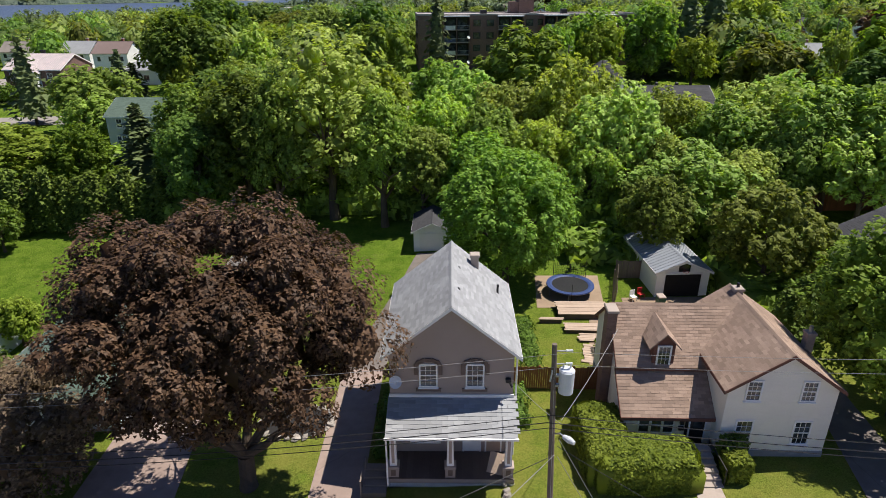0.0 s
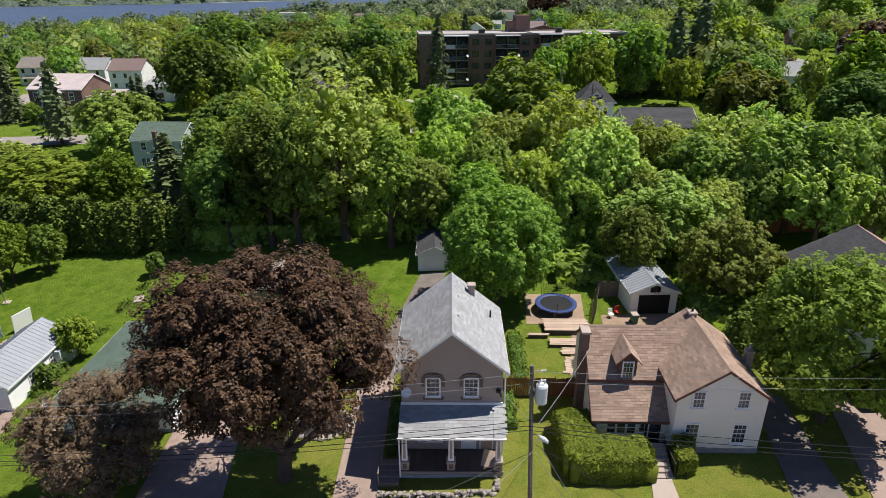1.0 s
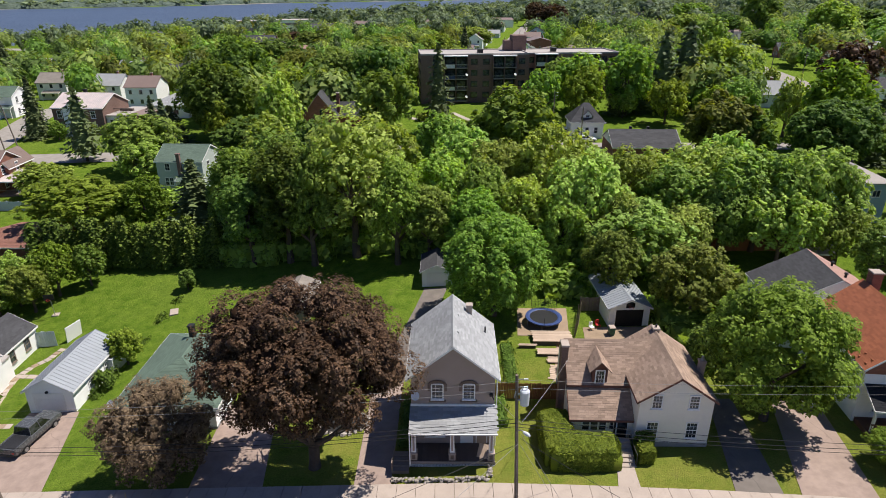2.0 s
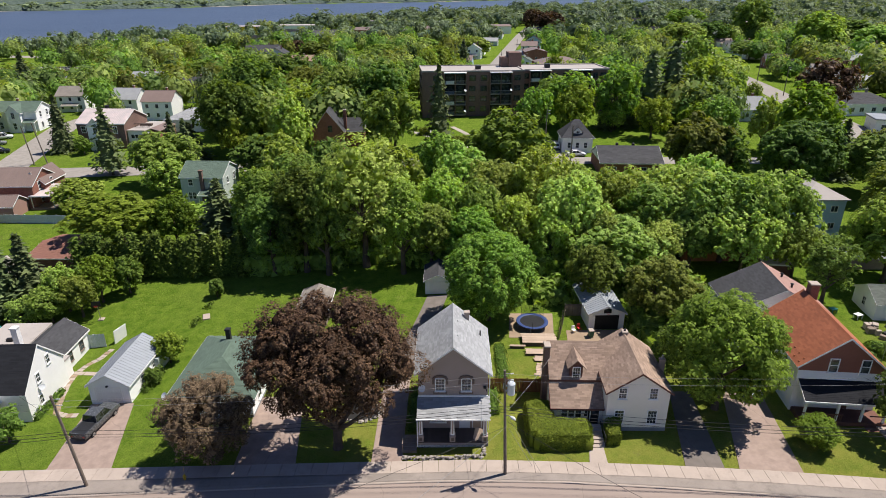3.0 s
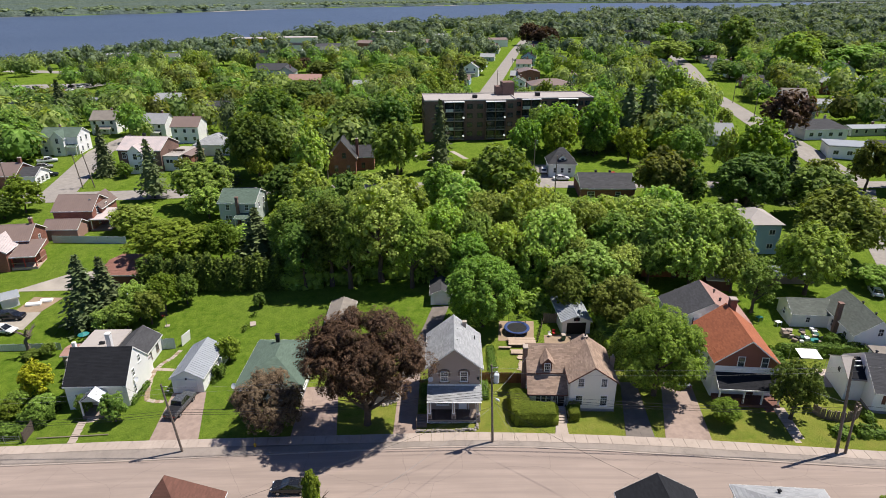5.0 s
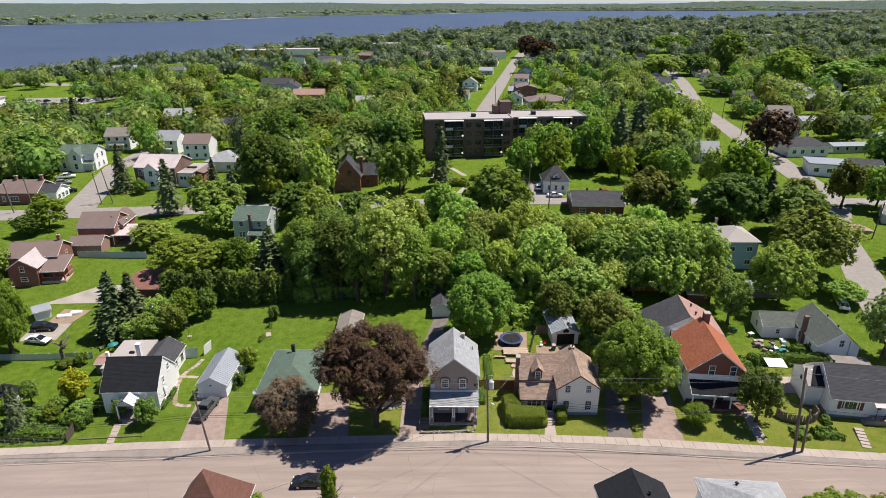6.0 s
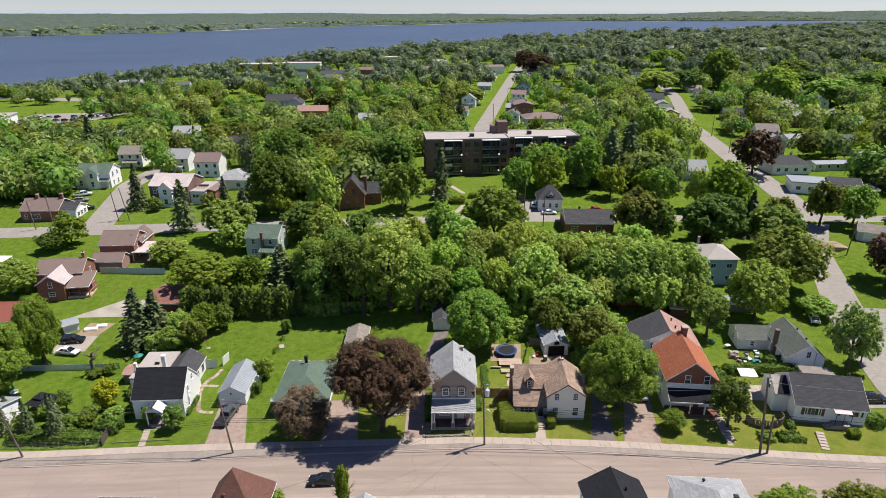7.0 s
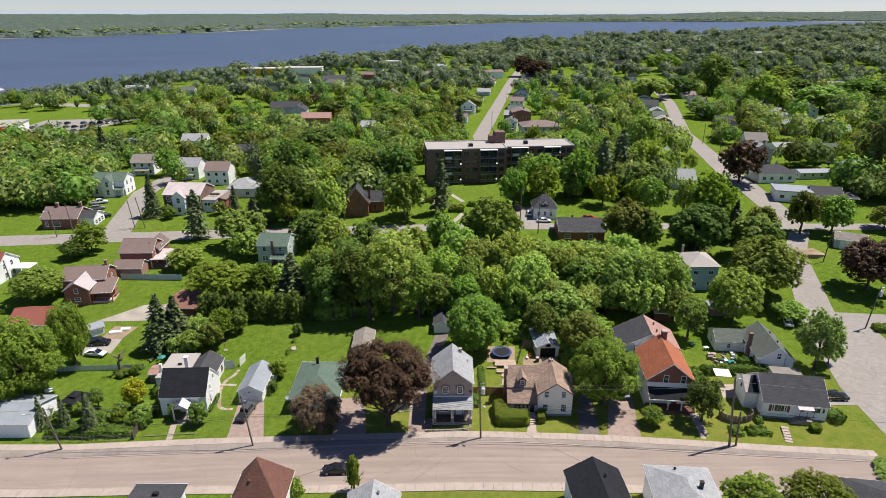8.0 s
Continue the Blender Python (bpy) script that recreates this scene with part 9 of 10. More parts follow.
part("pole", Form().tube((0, 0, 0), (0, 0, 2.7), 0.03, None, 6), STEEL, closed)
part("canopy", Form().tube((0, 0, 1.3), (0, 0, 2.65), 0.24, 0.05, 8), TEAL, closed)
part("tabletop", Form().tube((0, 0, 0.68), (0, 0, 0.74), 0.75, 0.75, 16), WHITE, closed)
patch("vegetable_bed", ((-83.6, 64.6), (-78.4, 65.2), (-76.6, 69.6), (-82.4, 69.8)), SAND, 0.05, "bare brown vegetable bed", "garden bed", 6)
for _x, _y, _s in ((-81.0, 67.4, 1.3), (-79.2, 68.6, 1.0)):
    clo = thing("cloche", _x, _y, 12, "white fabric tunnel over a vegetable row", "cloche", "cloches")
    part("fabric", Form().add([(u, 0.55 * math.cos(k * math.pi / 6), 0.5 * math.sin(k * math.pi / 6) + 0.05) for u in (-_s, _s) for k in range(7)], [(k, k + 1, k + 8, k + 7) for k in range(6)] + [tuple(range(7)), tuple(range(13, 6, -1))]), WHITE, clo)
snag = thing("dead_tree", -72.5, 52.4, 0, "bare broken trunk of a dead tree", "tree")
part("trunk", trunk_form(random.Random(4), 6.5, 0.42, 5.2, 2.0, 6, 0.5, 0.5), POLE_WOOD, snag)
pile = thing("dirt_pile", 101.8, 105.0, 0, "heap of pale earth and stones", "earth pile", size=1.05)
_v, _q = ball(_r, (0, 0, 0), (4.6, 3.2, 1.3), 0.25)
part("heap", Form().add(_v, _q), SAND, pile)

# lawn before the apartment block
small_gable("shed", -5.2, 143.4, 4, 3.6, 2.8, 2.3, 2.6, WHITE_SIDING, METAL_PALE, "small white garden shed on the lawn of the apartment block", "shed", "metal", "x", seed=145)
for x0, x1, y0, y1, z1, sd in ((-10.4, -6.6, 149.2, 152.0, 1.6, 31), (-1.6, 3.0, 139.2, 142.6, 1.7, 32), (4.6, 7.0, 144.6, 146.6, 1.3, 33)):
    hedge("shrub", ((x0, x1, y0, y1, z1),), HEDGE, "round clipped bush on the lawn of the apartment block", 26, 0.24, 0.3, sd, category="shrub")
patch("path", ((-13.6, 153.2), (-12.6, 154.4), (-6.0, 147.8), (-7.0, 146.6)), GRAVEL, 0.05, "curved pale path across the lawn", "path", 6)
patch("path", ((-2.2, 157.6), (-0.8, 158.0), (3.8, 149.6), (2.2, 149.2)), GRAVEL, 0.05, "curved pale path across the lawn", "path", 6)
patch("path", ((-2.6, 128.2), (-0.8, 128.0), (3.6, 138.2), (2.0, 138.6)), GRAVEL, 0.05, "curved pale path across the lawn", "path", 6)

# ---- cars ----
PAINT_BLACK = surface("black_car_paint", (0.012, 0.013, 0.016), 0.22, 0.1, 1, 5, spec=0.6, bump=0.0)
PAINT_GREY = surface("grey_car_paint", (0.075, 0.08, 0.085), 0.25, 0.1, 1, 5, spec=0.6, bump=0.0)
PAINT_WHITE = surface("white_car_paint", (0.72, 0.73, 0.74), 0.25, 0.05, 1, 5, spec=0.6, bump=0.0)
PAINT_RED = surface("red_car_paint", (0.40, 0.03, 0.03), 0.25, 0.1, 1, 5, spec=0.6, bump=0.0)
PAINT_BLUE = surface("blue_car_paint", (0.05, 0.10, 0.22), 0.25, 0.1, 1, 5, spec=0.6, bump=0.0)
PAINT_SILVER = surface("silver_car_paint", (0.36, 0.37, 0.38), 0.25, 0.1, 1, 5, metal=0.4, spec=0.6, bump=0.0)
car(-40.7, 36.5, 82, PAINT_GREY, "dark grey pickup truck on the garage drive", "pickup")
car(-21.0, 20.2, 180, PAINT_BLACK, "black sedan on the street", "sedan")
car(70.3, 38.2, 0, PAINT_BLACK, "black car on a short drive", "suv")
car(30.9, 40.2, 92, PAINT_SILVER, "silver car under the trees at the drive's end", "sedan")
car(-130.2, 154.8, 25, PAINT_WHITE, "white pickup parked beside the street", "pickup")
car(-127.5, 148.8, 25, PAINT_SILVER, "silver car parked beside the street", "suv")
car(-121.5, 141.1, 20, PAINT_BLACK, "black car parked beside the street", "suv")
car(25.1, 137.0, 80, PAINT_WHITE, "white car beside the small white house", "suv")
car(29.0, 130.5, 5, PAINT_WHITE, "white car parked along the back street", "sedan")
car(21.6, 142.1, 85, PAINT_BLACK, "dark car in the shade of a tree", "suv")
car(44.3, 133.1, 10, PAINT_RED, "red car behind the brick house", "sedan")
car(-82.6, 63.1, 5, PAINT_BLACK, "black car in a back yard", "suv")
car(-81.4, 59.1, -8, PAINT_WHITE, "white car in a back yard", "sedan")
car(-63.1, 68.2, 0, PAINT_WHITE, "white car before the brown garage", "sedan")
car(128.9, 155.3, 60, PAINT_BLACK, "black car under trees", "suv")
car(76.1, 66.7, 70, PAINT_WHITE, "white car by the side street", "sedan")


# ---- the town beyond, the river banks and the hills ----
STREETS = (((15.6, 127.7), (15.1, 265.2)), ((15.1, 265.2), (56.4, 515.0)), ((56.4, 515.0), (80.0, 644.2)), ((109.8, 127.3), (111.5, 179.9)), ((111.5, 179.9), (123.0, 264.2)), ((123.0, 264.2), (151.2, 368.5)), ((151.2, 368.5), (186.0, 531.0)),
           ((-110.6, 124.5), (-125.2, 172.9)), ((-125.2, 172.9), (-121.3, 267.9)), ((-474.9, 485.7), (-170.9, 376.2)), ((-292.6, 128.9), (-96.1, 122.4)), ((-96.4, 125.2), (274.8, 127.1)))


def off_street(x, y):
    best = 1e9
    for (ax, ay), (bx, by) in STREETS:
        t = max(0.0, min(1.0, ((x - ax) * (bx - ax) + (y - ay) * (by - ay)) / ((bx - ax) ** 2 + (by - ay) ** 2)))
        best = min(best, math.hypot(x - ax - (bx - ax) * t, y - ay - (by - ay) * t))
    return best


FAR_HOUSES = []


def far_house(x, y, turn, w, d, eave, ridge, axis, wall, roof, label, wing=False):
    FAR_HOUSES.append((x, y, max(w, d) * 0.75))
    h = thing("house", x, y, turn, label, "house", "houses of the town")
    gable_block(h, -w / 2, w / 2, -d / 2, d / 2, eave, ridge, axis, wall, roof, 0.35, 0.3, "none", WHITE)
    n = max(2, int(w / 3))
    for f in range(2 if eave > 4 else 1):
        for i in range(n):
            window(h, "S", -w / 2 + w * (i + 0.5) / n, -d / 2, 1.0 + 2.7 * f, 0.9, 1.2, cols=1, rows=1, sill=False)
        window(h, "W", -d * 0.2, -w / 2, 1.0 + 2.7 * f, 0.9, 1.2, cols=1, rows=1, sill=False)
        window(h, "W", d * 0.2, -w / 2, 1.0 + 2.7 * f, 0.9, 1.2, cols=1, rows=1, sill=False)
    if wing:
        shed_roof(h, -w * 0.3, w * 0.3, -d / 2 - 2.0, -d / 2, 2.3, 2.9, roof, "none", WHITE)
        for u in (-w * 0.28, w * 0.28):
            part("porch_post", Form().box(u - 0.08, u + 0.08, -d / 2 - 1.9, -d / 2 - 1.74, -0.3, 2.2), WHITE, h)
    chimney(h, w * 0.2, 0.6, eave, ridge + 0.9, 0.6)
    return h


# the buildings up the hill street, the store lot and the grey block beyond
far_house(-95, 212, 4, 10.0, 8.9, 6.0, 8.5, "x", GREY_SIDING, SHINGLE_DARK, "grey two-storey house with a dark roof")
far_house(-93.6, 179.4, 1, 9.2, 9.0, 5.8, 8.4, "x", WHITE_SIDING, METAL_BROWN, "white two-storey house with a brown roof")
gh = thing("house", -78.6, 158.4, 0, "low house with a wide grey hipped roof", "house")
hip_block(gh, -5.4, 5.4, 0, 13.0, 3.5, 5.9, WHITE_SIDING, SHINGLE_GREY, 0.45, "coarse", WHITE, seed=144)
window(gh, "S", 2.0, 0, 1.1, 1.3, 1.2, cols=2, rows=1)
FAR_HOUSES.append((-78.6, 165, 12))
far_house(-131, 252, 5, 12.3, 10.1, 3.8, 6.5, "x", WHITE_SIDING, SHINGLE_GREY, "white house with a pale grey roof")
far_house(-132, 198, 4, 9.2, 9.0, 5.4, 8.0, "x", WHITE_SIDING, SHINGLE_WORN, "white two-storey house with a worn brown roof", True)
far_house(-161.5, 246.4, 6, 11.3, 9.1, 3.6, 5.9, "x", CREAM_SIDING, SHINGLE_GREY, "cream bungalow with a grey roof")
far_house(-106.2, 339.5, 4, 17.7, 10.0, 6.9, 10.0, "x", GREY_SIDING, SHINGLE_DARK, "grey apartment house with stepped gables", True)
far_house(-95.9, 331.5, 4, 9.9, 13.2, 6.2, 9.3, "y", GREY_SIDING, SHINGLE_DARK, "grey gabled wing of an apartment house")
far_house(-81.7, 315.5, 2, 17.6, 9.9, 3.7, 6.2, "x", ORANGE_BRICK, SHINGLE_PINK, "low brick house with a faded pink roof")
hb = thing("house", 125.0, 171.0, 4, "white bungalow with a dark hipped roof", "house")
hip_block(hb, -7.5, 7.5, 0, 9.5, 3.5, 6.2, WHITE_SIDING, SHINGLE_DARK, 0.45, "coarse", WHITE, seed=142)
for x in (-5.2, -2.2, 1.6, 5.0):
    window(hb, "S", x, 0, 1.2, 1.3, 1.2, cols=2, rows=1)
door(hb, "S", -0.4, 0, 0.3, 0.9, 2.0, WHITE)
chimney(hb, 2.0, 5.5, 5.0, 7.2, 0.6, CONCRETE)
FAR_HOUSES.append((125, 175, 12))
far_house(143, 179, 5, 14.0, 6.0, 2.5, 3.2, "x", SAGE_SIDING, METAL_GREY, "long low teal garage building")
far_house(133, 204, -10, 8.5, 9.0, 5.4, 8.4, "y", GREY_SIDING, SHINGLE_GREY, "grey two-storey house with a steep gable")
far_house(141, 226, -10, 9.5, 9.0, 5.2, 8.0, "x", WHITE_SIDING, SHINGLE_WORN, "white two-storey house with a worn brown roof")
far_house(89.5, 192, -6, 8.5, 9.0, 5.4, 8.4, "y", GREY_SIDING, SHINGLE_GREY, "grey gabled house beside the street", True)
far_house(85.5, 168, -6, 11.0, 9.0, 3.4, 6.4, "x", GREY_SIDING, SHINGLE_GREY, "grey bungalow with a pale grey roof")
small_gable("garage", 115.6, 108.6, -28, 8.0, 7.0, 2.8, 4.2, GREY_SIDING, SHINGLE_WORN, "grey garage with a worn brown roof", "garage", "coarse", "x", front="overhead", seed=143)
far_house(152, 219, 4, 12.5, 7.4, 3.4, 4.8, "x", WHITE_SIDING, SHINGLE_GREY, "long white garage with a pale roof")
_r = random.Random(31)
_walls = ((WHITE_SIDING, "white"), (WHITE_SIDING, "white"), (GREY_SIDING, "grey"), (CREAM_SIDING, "cream"), (BLUE_SIDING, "pale blue"), (RED_BRICK, "red brick"), (SAGE_SIDING, "sage green"))
_roofs = ((SHINGLE_DARK, "dark grey"), (SHINGLE_BLACK, "charcoal"), (SHINGLE_GREY, "pale grey"), (METAL_BROWN, "brown"), (SHINGLE_MOSS, "mossy grey"))
# along the two streets that run to the river, and the left hill street
for (ax, ay), (bx, by), gap, offs in (((111.7, 174.9), (151.2, 368.5), 17, (-15, 16)), ((151.2, 368.5), (186.0, 531.0), 22, (-16, 16)), ((15.1, 269.5), (56.4, 515.0), 20, (-16, 15)), ((-125.6, 179.1), (-121.2, 273.3), 19, (-15, 17)),
                                      ((143.6, 174.8), (192.8, 365.1), 19, (12, 32)), ((-66.3, 213.0), (-66.9, 439.5), 34, (-8, 22)), ((63.0, 215.6), (81.9, 420.4), 30, (-6, 14)), ((-171.2, 200.1), (-201.6, 253.8), 22, (0, 14))):
    L = math.hypot(bx - ax, by - ay)
    n = int(L / gap)
    a = math.degrees(math.atan2(by - ay, bx - ax))
    for i in range(n):
        for o in offs:
            t = (i + _r.uniform(0.25, 0.75)) / n
            x = ax + (bx - ax) * t + o * (by - ay) / L + _r.uniform(-1, 1)
            y = ay + (by - ay) * t - o * (bx - ax) / L
            if off_street(x, y) < 8 or any(math.hypot(x - u, y - v) < 13 for u, v, _ in FAR_HOUSES) or (-18 < x < 59 and 159 < y < 197) or _r.random() < 0.28:
                continue
            (wm, wn), (rm, rn) = _r.choice(_walls), _r.choice(_roofs)
            two = _r.random() < 0.5
            far_house(x, y, a - 90 + _r.choice((0, 0, 0, 90)), _r.uniform(7, 10), _r.uniform(7.5, 10.5), 5.3 if two else 3.0, (5.3 if two else 3.0) + _r.uniform(1.8, 3.0), _r.choice("xy"), wm, rm,
                      f"{wn} {'two-storey ' if two else ''}town house with a {rn} roof", _r.random() < 0.4)
# named buildings of the middle distance
far_house(40, 300, 2, 10.6, 12.7, 7.4, 8.7, "y", RED_BRICK, METAL_BROWN, "tall red brick building with a sloping roof")
b = thing("house", 46, 264, 3, "wide two-storey house with a low brown hip roof", "house", size=1.06)
hip_block(b, -9, 9, -6, 6, 5.4, 7.6, GREY_SIDING, METAL_BROWN, 0.8, "none", WHITE)
for i in range(6):
    window(b, "S", -7.5 + 3 * i, -6, 3.4, 1.2, 1.2, cols=2, rows=1)
    window(b, "S", -7.5 + 3 * i, -6, 0.9, 1.2, 1.2, cols=2, rows=1)
FAR_HOUSES.append((46, 264, 12))
long_ = thing("building", 121.5, 148.7, -16, "low white building with a flat roof and dark wing", "building", size=1.07)
part("wall", Form().box(-7, 4, 0, 8, -1, 3.6), WHITE_SIDING, long_)
part("flat_roof", Form().soft_box(-7.4, 4.2, -0.4, 8.4, 3.6, 3.95, 0.1), METAL_GREY, long_)
for x in (-5.0, -1.5, 2.0):
    window(long_, "S", x, 0, 1.3, 1.3, 1.1, cols=2, rows=1)
door(long_, "W", 4.0, -7, 0.1, 0.9, 2.0, WHITE)
gable_block(long_, 4.05, 13, 1.0, 9.0, 3.0, 4.9, "x", WHITE_SIDING, SHINGLE_DARK, 0.35, 0.3, "coarse", WHITE, seed=141)
window(long_, "S", 8.5, 1.0, 1.0, 1.6, 1.0, cols=2, rows=1)
shed_roof(long_, 13.4, 18, 1.0, 8.6, 2.5, 3.0, SHINGLE_DARK, "none", WHITE)
for x in (13.6, 15.7, 17.8):
    part("post", Form().box(x - 0.1, x + 0.1, 1.1, 1.3, -0.8, 2.45), DARK_WOOD, long_)
FAR_HOUSES.append((129, 152, 14))
mart = thing("building", -281, 297, 12, "long flat-roofed store with a red canopy", "building", size=1.17)
part("wall", Form().box(-34, 22, -9, 12, -1, 5), WHITE, mart)
part("flat_roof", Form().box(-34.4, 22.4, -9.4, 12.4, 5, 5.4), FLAT_ROOF, mart)
part("canopy", Form().soft_box(-34, 24, -13, -9.4, 3.4, 4.9, 0.4), RED_PAINT, mart)
FAR_HOUSES.append((-266, 300, 34))
_cars = (PAINT_BLACK, PAINT_WHITE, PAINT_GREY, PAINT_SILVER, PAINT_BLUE, PAINT_RED)
for row in range(3):
    for i in range(9):
        if _r.random() < 0.8:
            car(-260 + 5.2 * i + row * 3, 302 + row * 14, 88 + _r.uniform(-4, 4), _r.choice(_cars), "car in the store's parking lot", _r.choice(("sedan", "suv")), "cars in the parking lot")
for i in range(3):
    w = thing("warehouse", -204 + 46 * i + 40 * (i == 2), 632 + 60 * (i == 2), 4, ("yellow-walled", "white", "pale grey")[i] + " long warehouse among far trees", "building")
    part("wall", Form().box(-20, 20, -8, 8, -2, 7), (YELLOW, WHITE, GREY_SIDING)[i], w)
    part("flat_roof", Form().soft_box(-20.5, 20.5, -8.5, 8.5, 7, 7.6, 0.2), METAL_PALE, w)
    FAR_HOUSES.append((-204 + 46 * i, 632, 22))
for x, y in ((119.7, 718.6), (189.3, 649.2), (257.6, 561.5), (297.2, 430.1), (90.7, 582.1), (-23.6, 557.6), (-100.8, 499.3), (-170.8, 479.3), (-219.7, 466.1), (322.4, 691.5), (409.3, 788.0), (243.4, 892.0), (481.4, 1071.3), (342.7, 1160.8), (-67.5, 693.7), (28.1, 732.6), (-417.1, 579.7), (-474.3, 593.5), (-373.8, 636.4)):
    (wm, wn), (rm, rn) = _r.choice(_walls), _r.choice(_roofs)
    far_house(x, y, _r.uniform(-20, 20), _r.uniform(10, 22), _r.uniform(9, 12), 4.5, 7.0, "x", wm, rm, f"far {wn} building with a {rn} roof")


# plain buildings of the far quarters
for i in range(64):
    x = _r.uniform(-330, 760)
    y = _r.uniform(360, 900) if x < 150 else _r.uniform(330, 1350)
    if y > shore_near(x) - 60 or abs(x) > 0.72 * y or off_street(x, y) < 14 or any(math.hypot(x - u, y - v) < 26 for u, v, _ in FAR_HOUSES):
        continue
    (wm, wn), (rm, rn) = _r.choice(_walls), _r.choice(_roofs)
    w, d, e = _r.uniform(10, 26), _r.uniform(9, 14), _r.uniform(3.5, 6.5)
    h = thing("building", x, y, _r.uniform(-25, 25), f"far {wn} building with a {rn} roof among trees", "building", "far buildings")
    gable_block(h, -w / 2, w / 2, -d / 2, d / 2, e, e + _r.uniform(1.0, 2.6), "x", wm, rm, 0.4, 0.3, "none", WHITE)
    FAR_HOUSES.append((x, y, w * 0.55))


# woods of the town, joined by kind of leaf
def far_crown(seed, cards_n, size, tall):
    rng = np.random.default_rng(seed)
    d = rng.normal(0, 1, (cards_n, 3))
    d[:, 2] = np.abs(d[:, 2]) * 0.9 - 0.35
    d /= np.linalg.norm(d, axis=1, keepdims=True)
    lump = 1 + 0.24 * np.sin(d[:, 0] * 7 + seed) * np.sin(d[:, 1] * 8 + seed * 2) * np.sin(d[:, 2] * 7 + seed) ** 2 + rng.normal(0, 0.09, cards_n) - 0.06
    p = d * lump[:, None] * np.array([1, 1, tall])
    v, q = cards(p, d + np.array([0.1, 0.05, 0.35]), size, rng)
    bv, bq = ball(random.Random(seed), (0, 0, 0), (0.66, 0.66, 0.66 * tall), 0.2)
    return np.concatenate([v, np.array(bv)]), np.concatenate([q, np.array(bq) + len(v)])


def scatter_woods(name, mat, spots, label, fine):
    V, Q, n = [], [], 0
    protos = [far_crown(s, *((230, 0.125) if fine == 2 else (78, 0.2) if fine else (30, 0.33)), 0.95) for s in range(5)]
    for k, (x, y, r, h) in enumerate(spots):
        v, q = protos[k % 5]
        a = k * 1.7
        rot = np.array([[math.cos(a), -math.sin(a), 0], [math.sin(a), math.cos(a), 0], [0, 0, 1]])
        w = v @ rot.T * np.array([r, r, h * 0.52]) + np.array([x, y, ground_z(x, y) + h * 0.5])
        V.append(w)
        Q.append(q + n)
        n += len(v)
    return tagged(new(name, quick_mesh(name, np.concatenate(V), np.concatenate(Q), [mat])), label, "woods", kind="stuff")


_kinds = [(LEAF_TOWN, "far woods of mid green trees"), (LEAF_DARK, "far woods of deep green trees"), (LEAF_TOWN, "far woods of light green trees"), (LEAF_LIME, "far scattered lime green trees"), (NEEDLE, "far dark evergreens"), (LEAF_OLIVE, "far olive green trees")]
_near = [[] for _ in _kinds]
_far = [[] for _ in _kinds]
_r = random.Random(44)
_got = 0
while _got < 3000:
    y = 150 + 1700 * _r.random() ** 1.9
    half = 60 + y * 0.78
    x = _r.uniform(-half, half)
    if y > shore_near(x) - 25 or off_street(x, y) < 10.0 or not clear_of_view(x, y) or (-20 < x < 61 and y < 202) or (-330 < x < -222 and 282 < y < 384):
        continue
    if any(math.hypot(x - u, y - v) < w + 2.5 or (abs(x - u) < w + 1 and (-15 if v < 330 else -34) < y - v < 0 and (int(u) + int(v)) % 4) for u, v, w in FAR_HOUSES):
        continue
    k = _r.choices(range(6), (5, 5, 3, 0.6, 1.6, 2))[0]
    h = _r.uniform(7, 14.5)
    r = h * _r.uniform(0.36, 0.52) * (0.5 if k == 4 else 1) * (1 if y < 700 else 1.35)
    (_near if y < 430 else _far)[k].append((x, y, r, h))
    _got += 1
# far woods mostly take the leaf colours with haze painted in
_far_leaves = (LEAF_HAZE, LEAF_HAZE_DARK, LEAF_HAZE, LEAF_TOWN, NEEDLE, LEAF_HAZE_DARK)
for (m, lb), a, b, mf in zip(_kinds, _near, _far, _far_leaves):
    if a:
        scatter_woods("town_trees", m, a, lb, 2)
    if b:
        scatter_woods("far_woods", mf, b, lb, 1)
# thicker woods on the long near bank
_bank = [[], [], []]
_got = 0
while _got < 1900:
    y = 650 + 2600 * _r.random() ** 1.3
    x = _r.uniform(-300, 200 + y * 0.85)
    if y > shore_near(x) - 20 or off_street(x, y) < 14 or any(abs(x - u) < w + 5 and -40 < y - v < w for u, v, w in FAR_HOUSES):
        continue
    h = _r.uniform(7, 13) * _r.choice((1, 1, 1.5))
    _bank[_r.randrange(3)].append((x, y, h * _r.uniform(0.5, 0.85), h * 1.1))
    _got += 1
for m, a in zip((LEAF_HAZE, LEAF_HAZE_DARK, LEAF_HAZE), _bank):
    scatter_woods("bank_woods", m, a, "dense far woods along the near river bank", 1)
# a thick fringe of trees along the near shore
_fringe = [[], [], []]
_got = 0
while _got < 420:
    x = _r.uniform(-470, 260)
    y = shore_near(x) - 18 - 150 * _r.random() ** 1.6
    if off_street(x, y) < 12 or any(math.hypot(x - u, y - v) < w + 3 for u, v, w in FAR_HOUSES):
        continue
    h = _r.uniform(7, 14)
    _fringe[_r.randrange(3)].append((x, y, h * _r.uniform(0.4, 0.62), h))
    _got += 1
for m, a in zip((LEAF_TOWN, LEAF_HAZE, LEAF_HAZE_DARK), _fringe):
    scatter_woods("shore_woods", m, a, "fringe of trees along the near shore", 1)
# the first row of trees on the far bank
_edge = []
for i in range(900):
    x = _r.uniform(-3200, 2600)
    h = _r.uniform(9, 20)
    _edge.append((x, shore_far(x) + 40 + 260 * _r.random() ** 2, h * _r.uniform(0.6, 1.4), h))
scatter_woods("far_woods", LEAF_HAZE, _edge, "far line of trees on the opposite bank", 0)
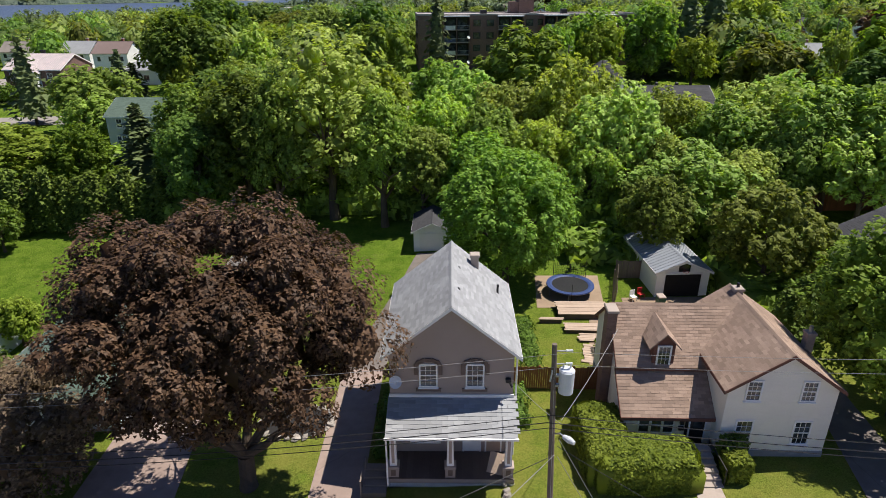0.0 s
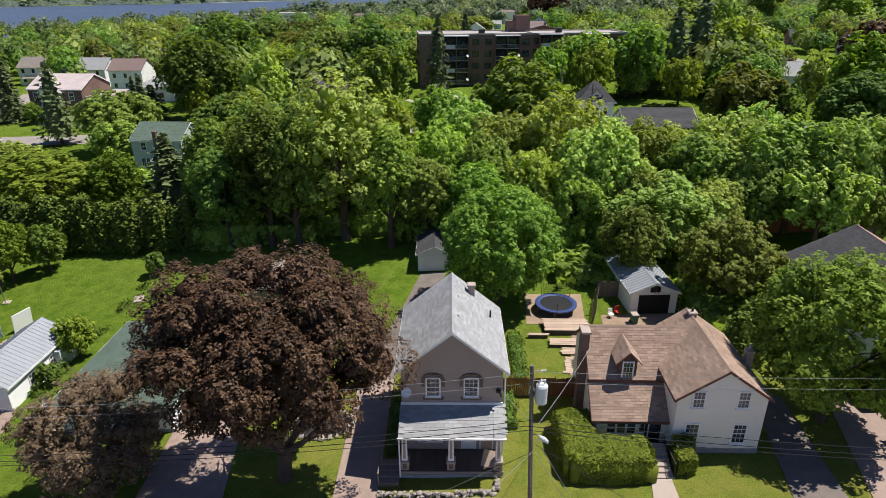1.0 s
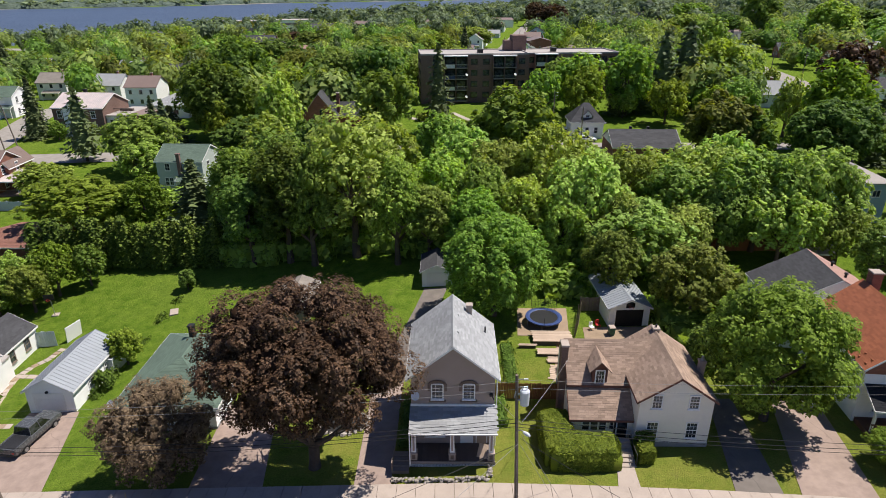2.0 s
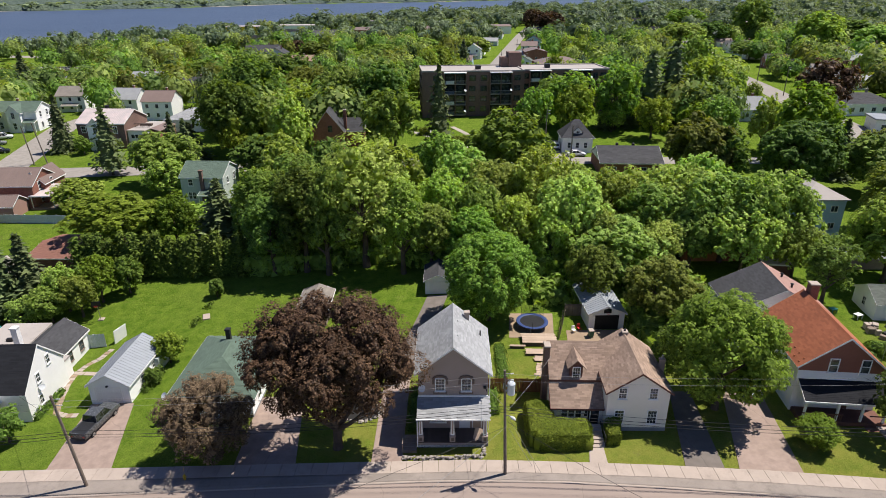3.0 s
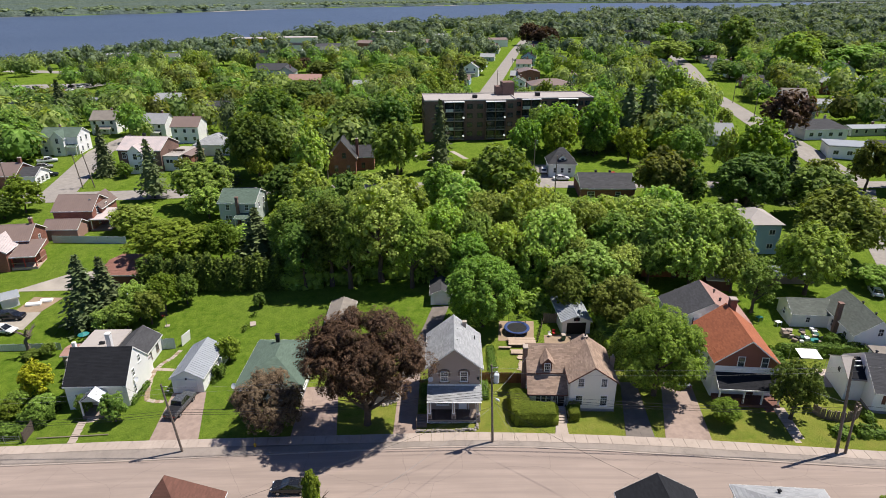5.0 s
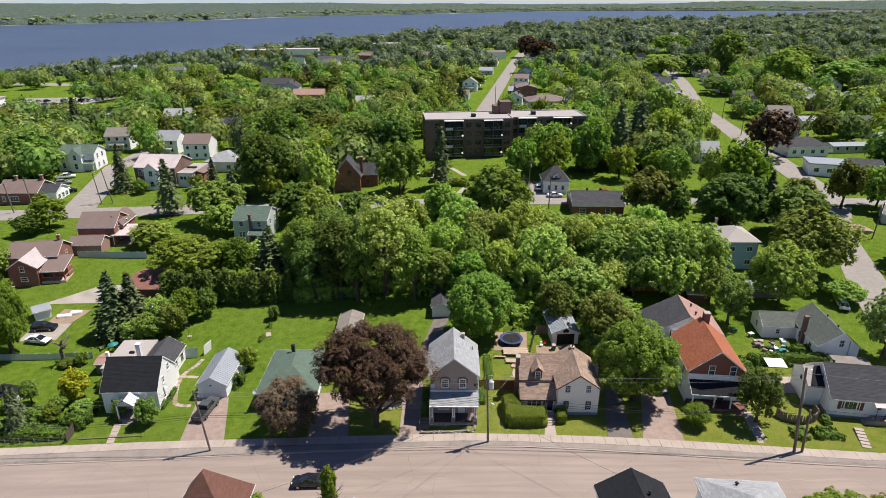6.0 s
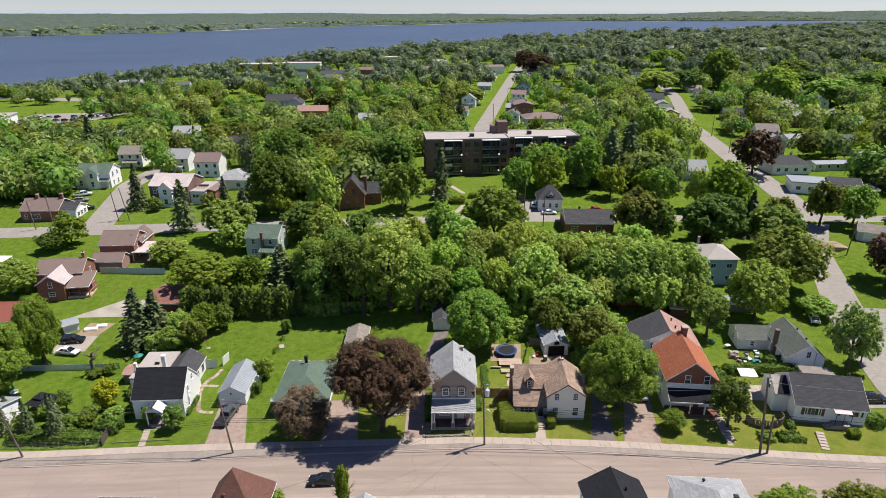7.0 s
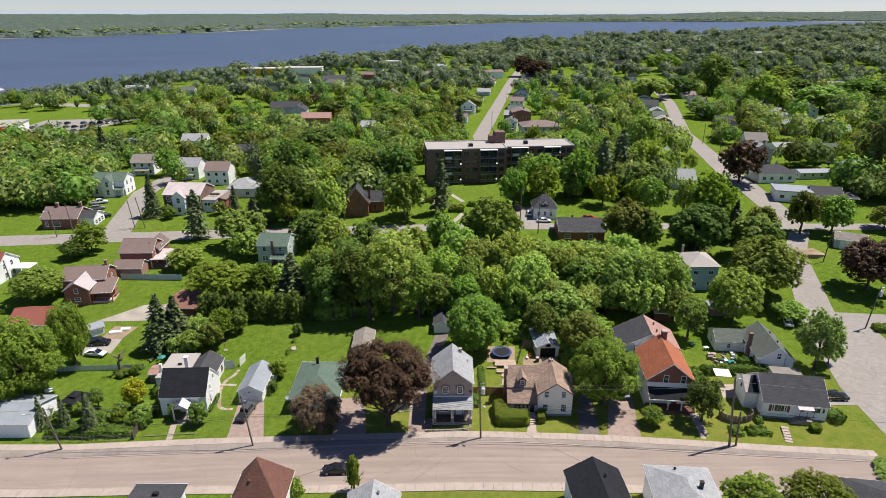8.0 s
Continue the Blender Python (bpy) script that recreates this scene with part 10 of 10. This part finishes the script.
# woods of the far bank: a rough canopy over the land beyond the river
HAZY_FOREST, _nt, _nodes, _links, _b = material("forest_with_painted_haze")
_co = _nodes.new("ShaderNodeTexCoord").outputs["Object"]
# blue-grey greens: the haze of distance is put into the canopy colour
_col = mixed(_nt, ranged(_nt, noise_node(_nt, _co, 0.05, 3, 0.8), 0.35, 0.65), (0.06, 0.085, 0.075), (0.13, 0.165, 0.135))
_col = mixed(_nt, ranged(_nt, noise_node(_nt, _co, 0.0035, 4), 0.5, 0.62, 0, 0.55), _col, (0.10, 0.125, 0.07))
_links.new(_col, _b.inputs["Base Color"])
_b.inputs["Roughness"].default_value, _b.inputs["Specular IOR Level"].default_value = 1.0, 0.0
bumped(_nt, _b, noise_node(_nt, _co, 0.06, 3, 0.7), 1.0, 16.0)
_xs = [-4200 + 36 * i for i in range(236)]
_rows = 46
_v, _q = [], []
for j in range(_rows):
    for x in _xs:
        b = shore_far(x) + 12
        t = (j / (_rows - 1)) ** 1.5
        y = b + (5000 - b) * t
        z = ground_z(x, y)
        bump = 0.0 if j == 0 else 8 + 4 * noise.noise((x / 40, y / 45, 0.5)) + 2 * noise.noise((x / 14, y / 14, 2.5))
        _v.append((x, y, max(z, -9.5) + bump))
for j in range(_rows - 1):
    for i in range(len(_xs) - 1):
        a = j * len(_xs) + i
        _q.append((a, a + 1, a + len(_xs) + 1, a + len(_xs)))
tagged(new("backdrop", quick_mesh("backdrop", _v, _q, [HAZY_FOREST])), "wooded hills beyond the river", "hills", kind="structure")
# the near bank's woods where they run on into the distance
_xs = [260 + 40 * i for i in range(100)]
_v, _q = [], []
for j in range(46):
    for x in _xs:
        b, e = 1150 + 0.25 * x, shore_near(x) - 15
        y = b + max(0, e - b) * (j / 45) ** 1.3
        z = ground_z(x, y)
        _v.append((x, y, z + (-3 if j in (0, 45) else 6 + 4 * noise.noise((x / 38, y / 45, 5.5)) + 2.5 * noise.noise((x / 13, y / 13, 7.5)))))
for j in range(45):
    for i in range(len(_xs) - 1):
        a = j * len(_xs) + i
        _q.append((a, a + 1, a + len(_xs) + 1, a + len(_xs)))
tagged(new("backdrop", quick_mesh("backdrop", _v, _q, [HAZY_FOREST])), "far woods along the near bank", "woods", kind="structure")

# pale stony shore of the far bank
_v, _q = [], []
for i in range(180):
    x = -3400 + 36 * i
    b, w = shore_far(x), 0.5 + 0.5 * noise.noise((x / 160, 1.5, 0.0))
    _v += [(x, b - 8, -10.3), (x, b + 8, -10.1 + 3.4 * max(0.0, w - 0.35))]
    if i:
        _q.append((2 * i - 2, 2 * i, 2 * i + 1, 2 * i - 1))
tagged(new("shore", quick_mesh("shore", _v, _q, [GRAVEL])), "pale stony shore of the far bank", "shore", kind="structure")
# ridges at the end of the view, haze painted in as pale blue
HAZE_RIDGE = surface("ridge_with_painted_haze", (0.31, 0.365, 0.40), 1.0, 0.06, 0.0006, 0.004, bump=0.0, spec=0.0)
_v, _q = [], []
for i in range(161):
    x = -5000 + 62.5 * i
    z = 46 + 9 * noise.noise((x / 900, 0.3, 0.0)) + 4 * noise.noise((x / 210, 4.3, 0.0)) + 16 * math.exp(-((x + 2300) / 1300) ** 2)
    _v += [(x, 5010, -20), (x, 5260, z)]
    if i:
        _q.append((2 * i - 2, 2 * i, 2 * i + 1, 2 * i - 1))
tagged(new("backdrop", quick_mesh("backdrop", _v, _q, [HAZE_RIDGE])), "distant ridges on the horizon, haze painted in as blue", "hills", kind="structure")
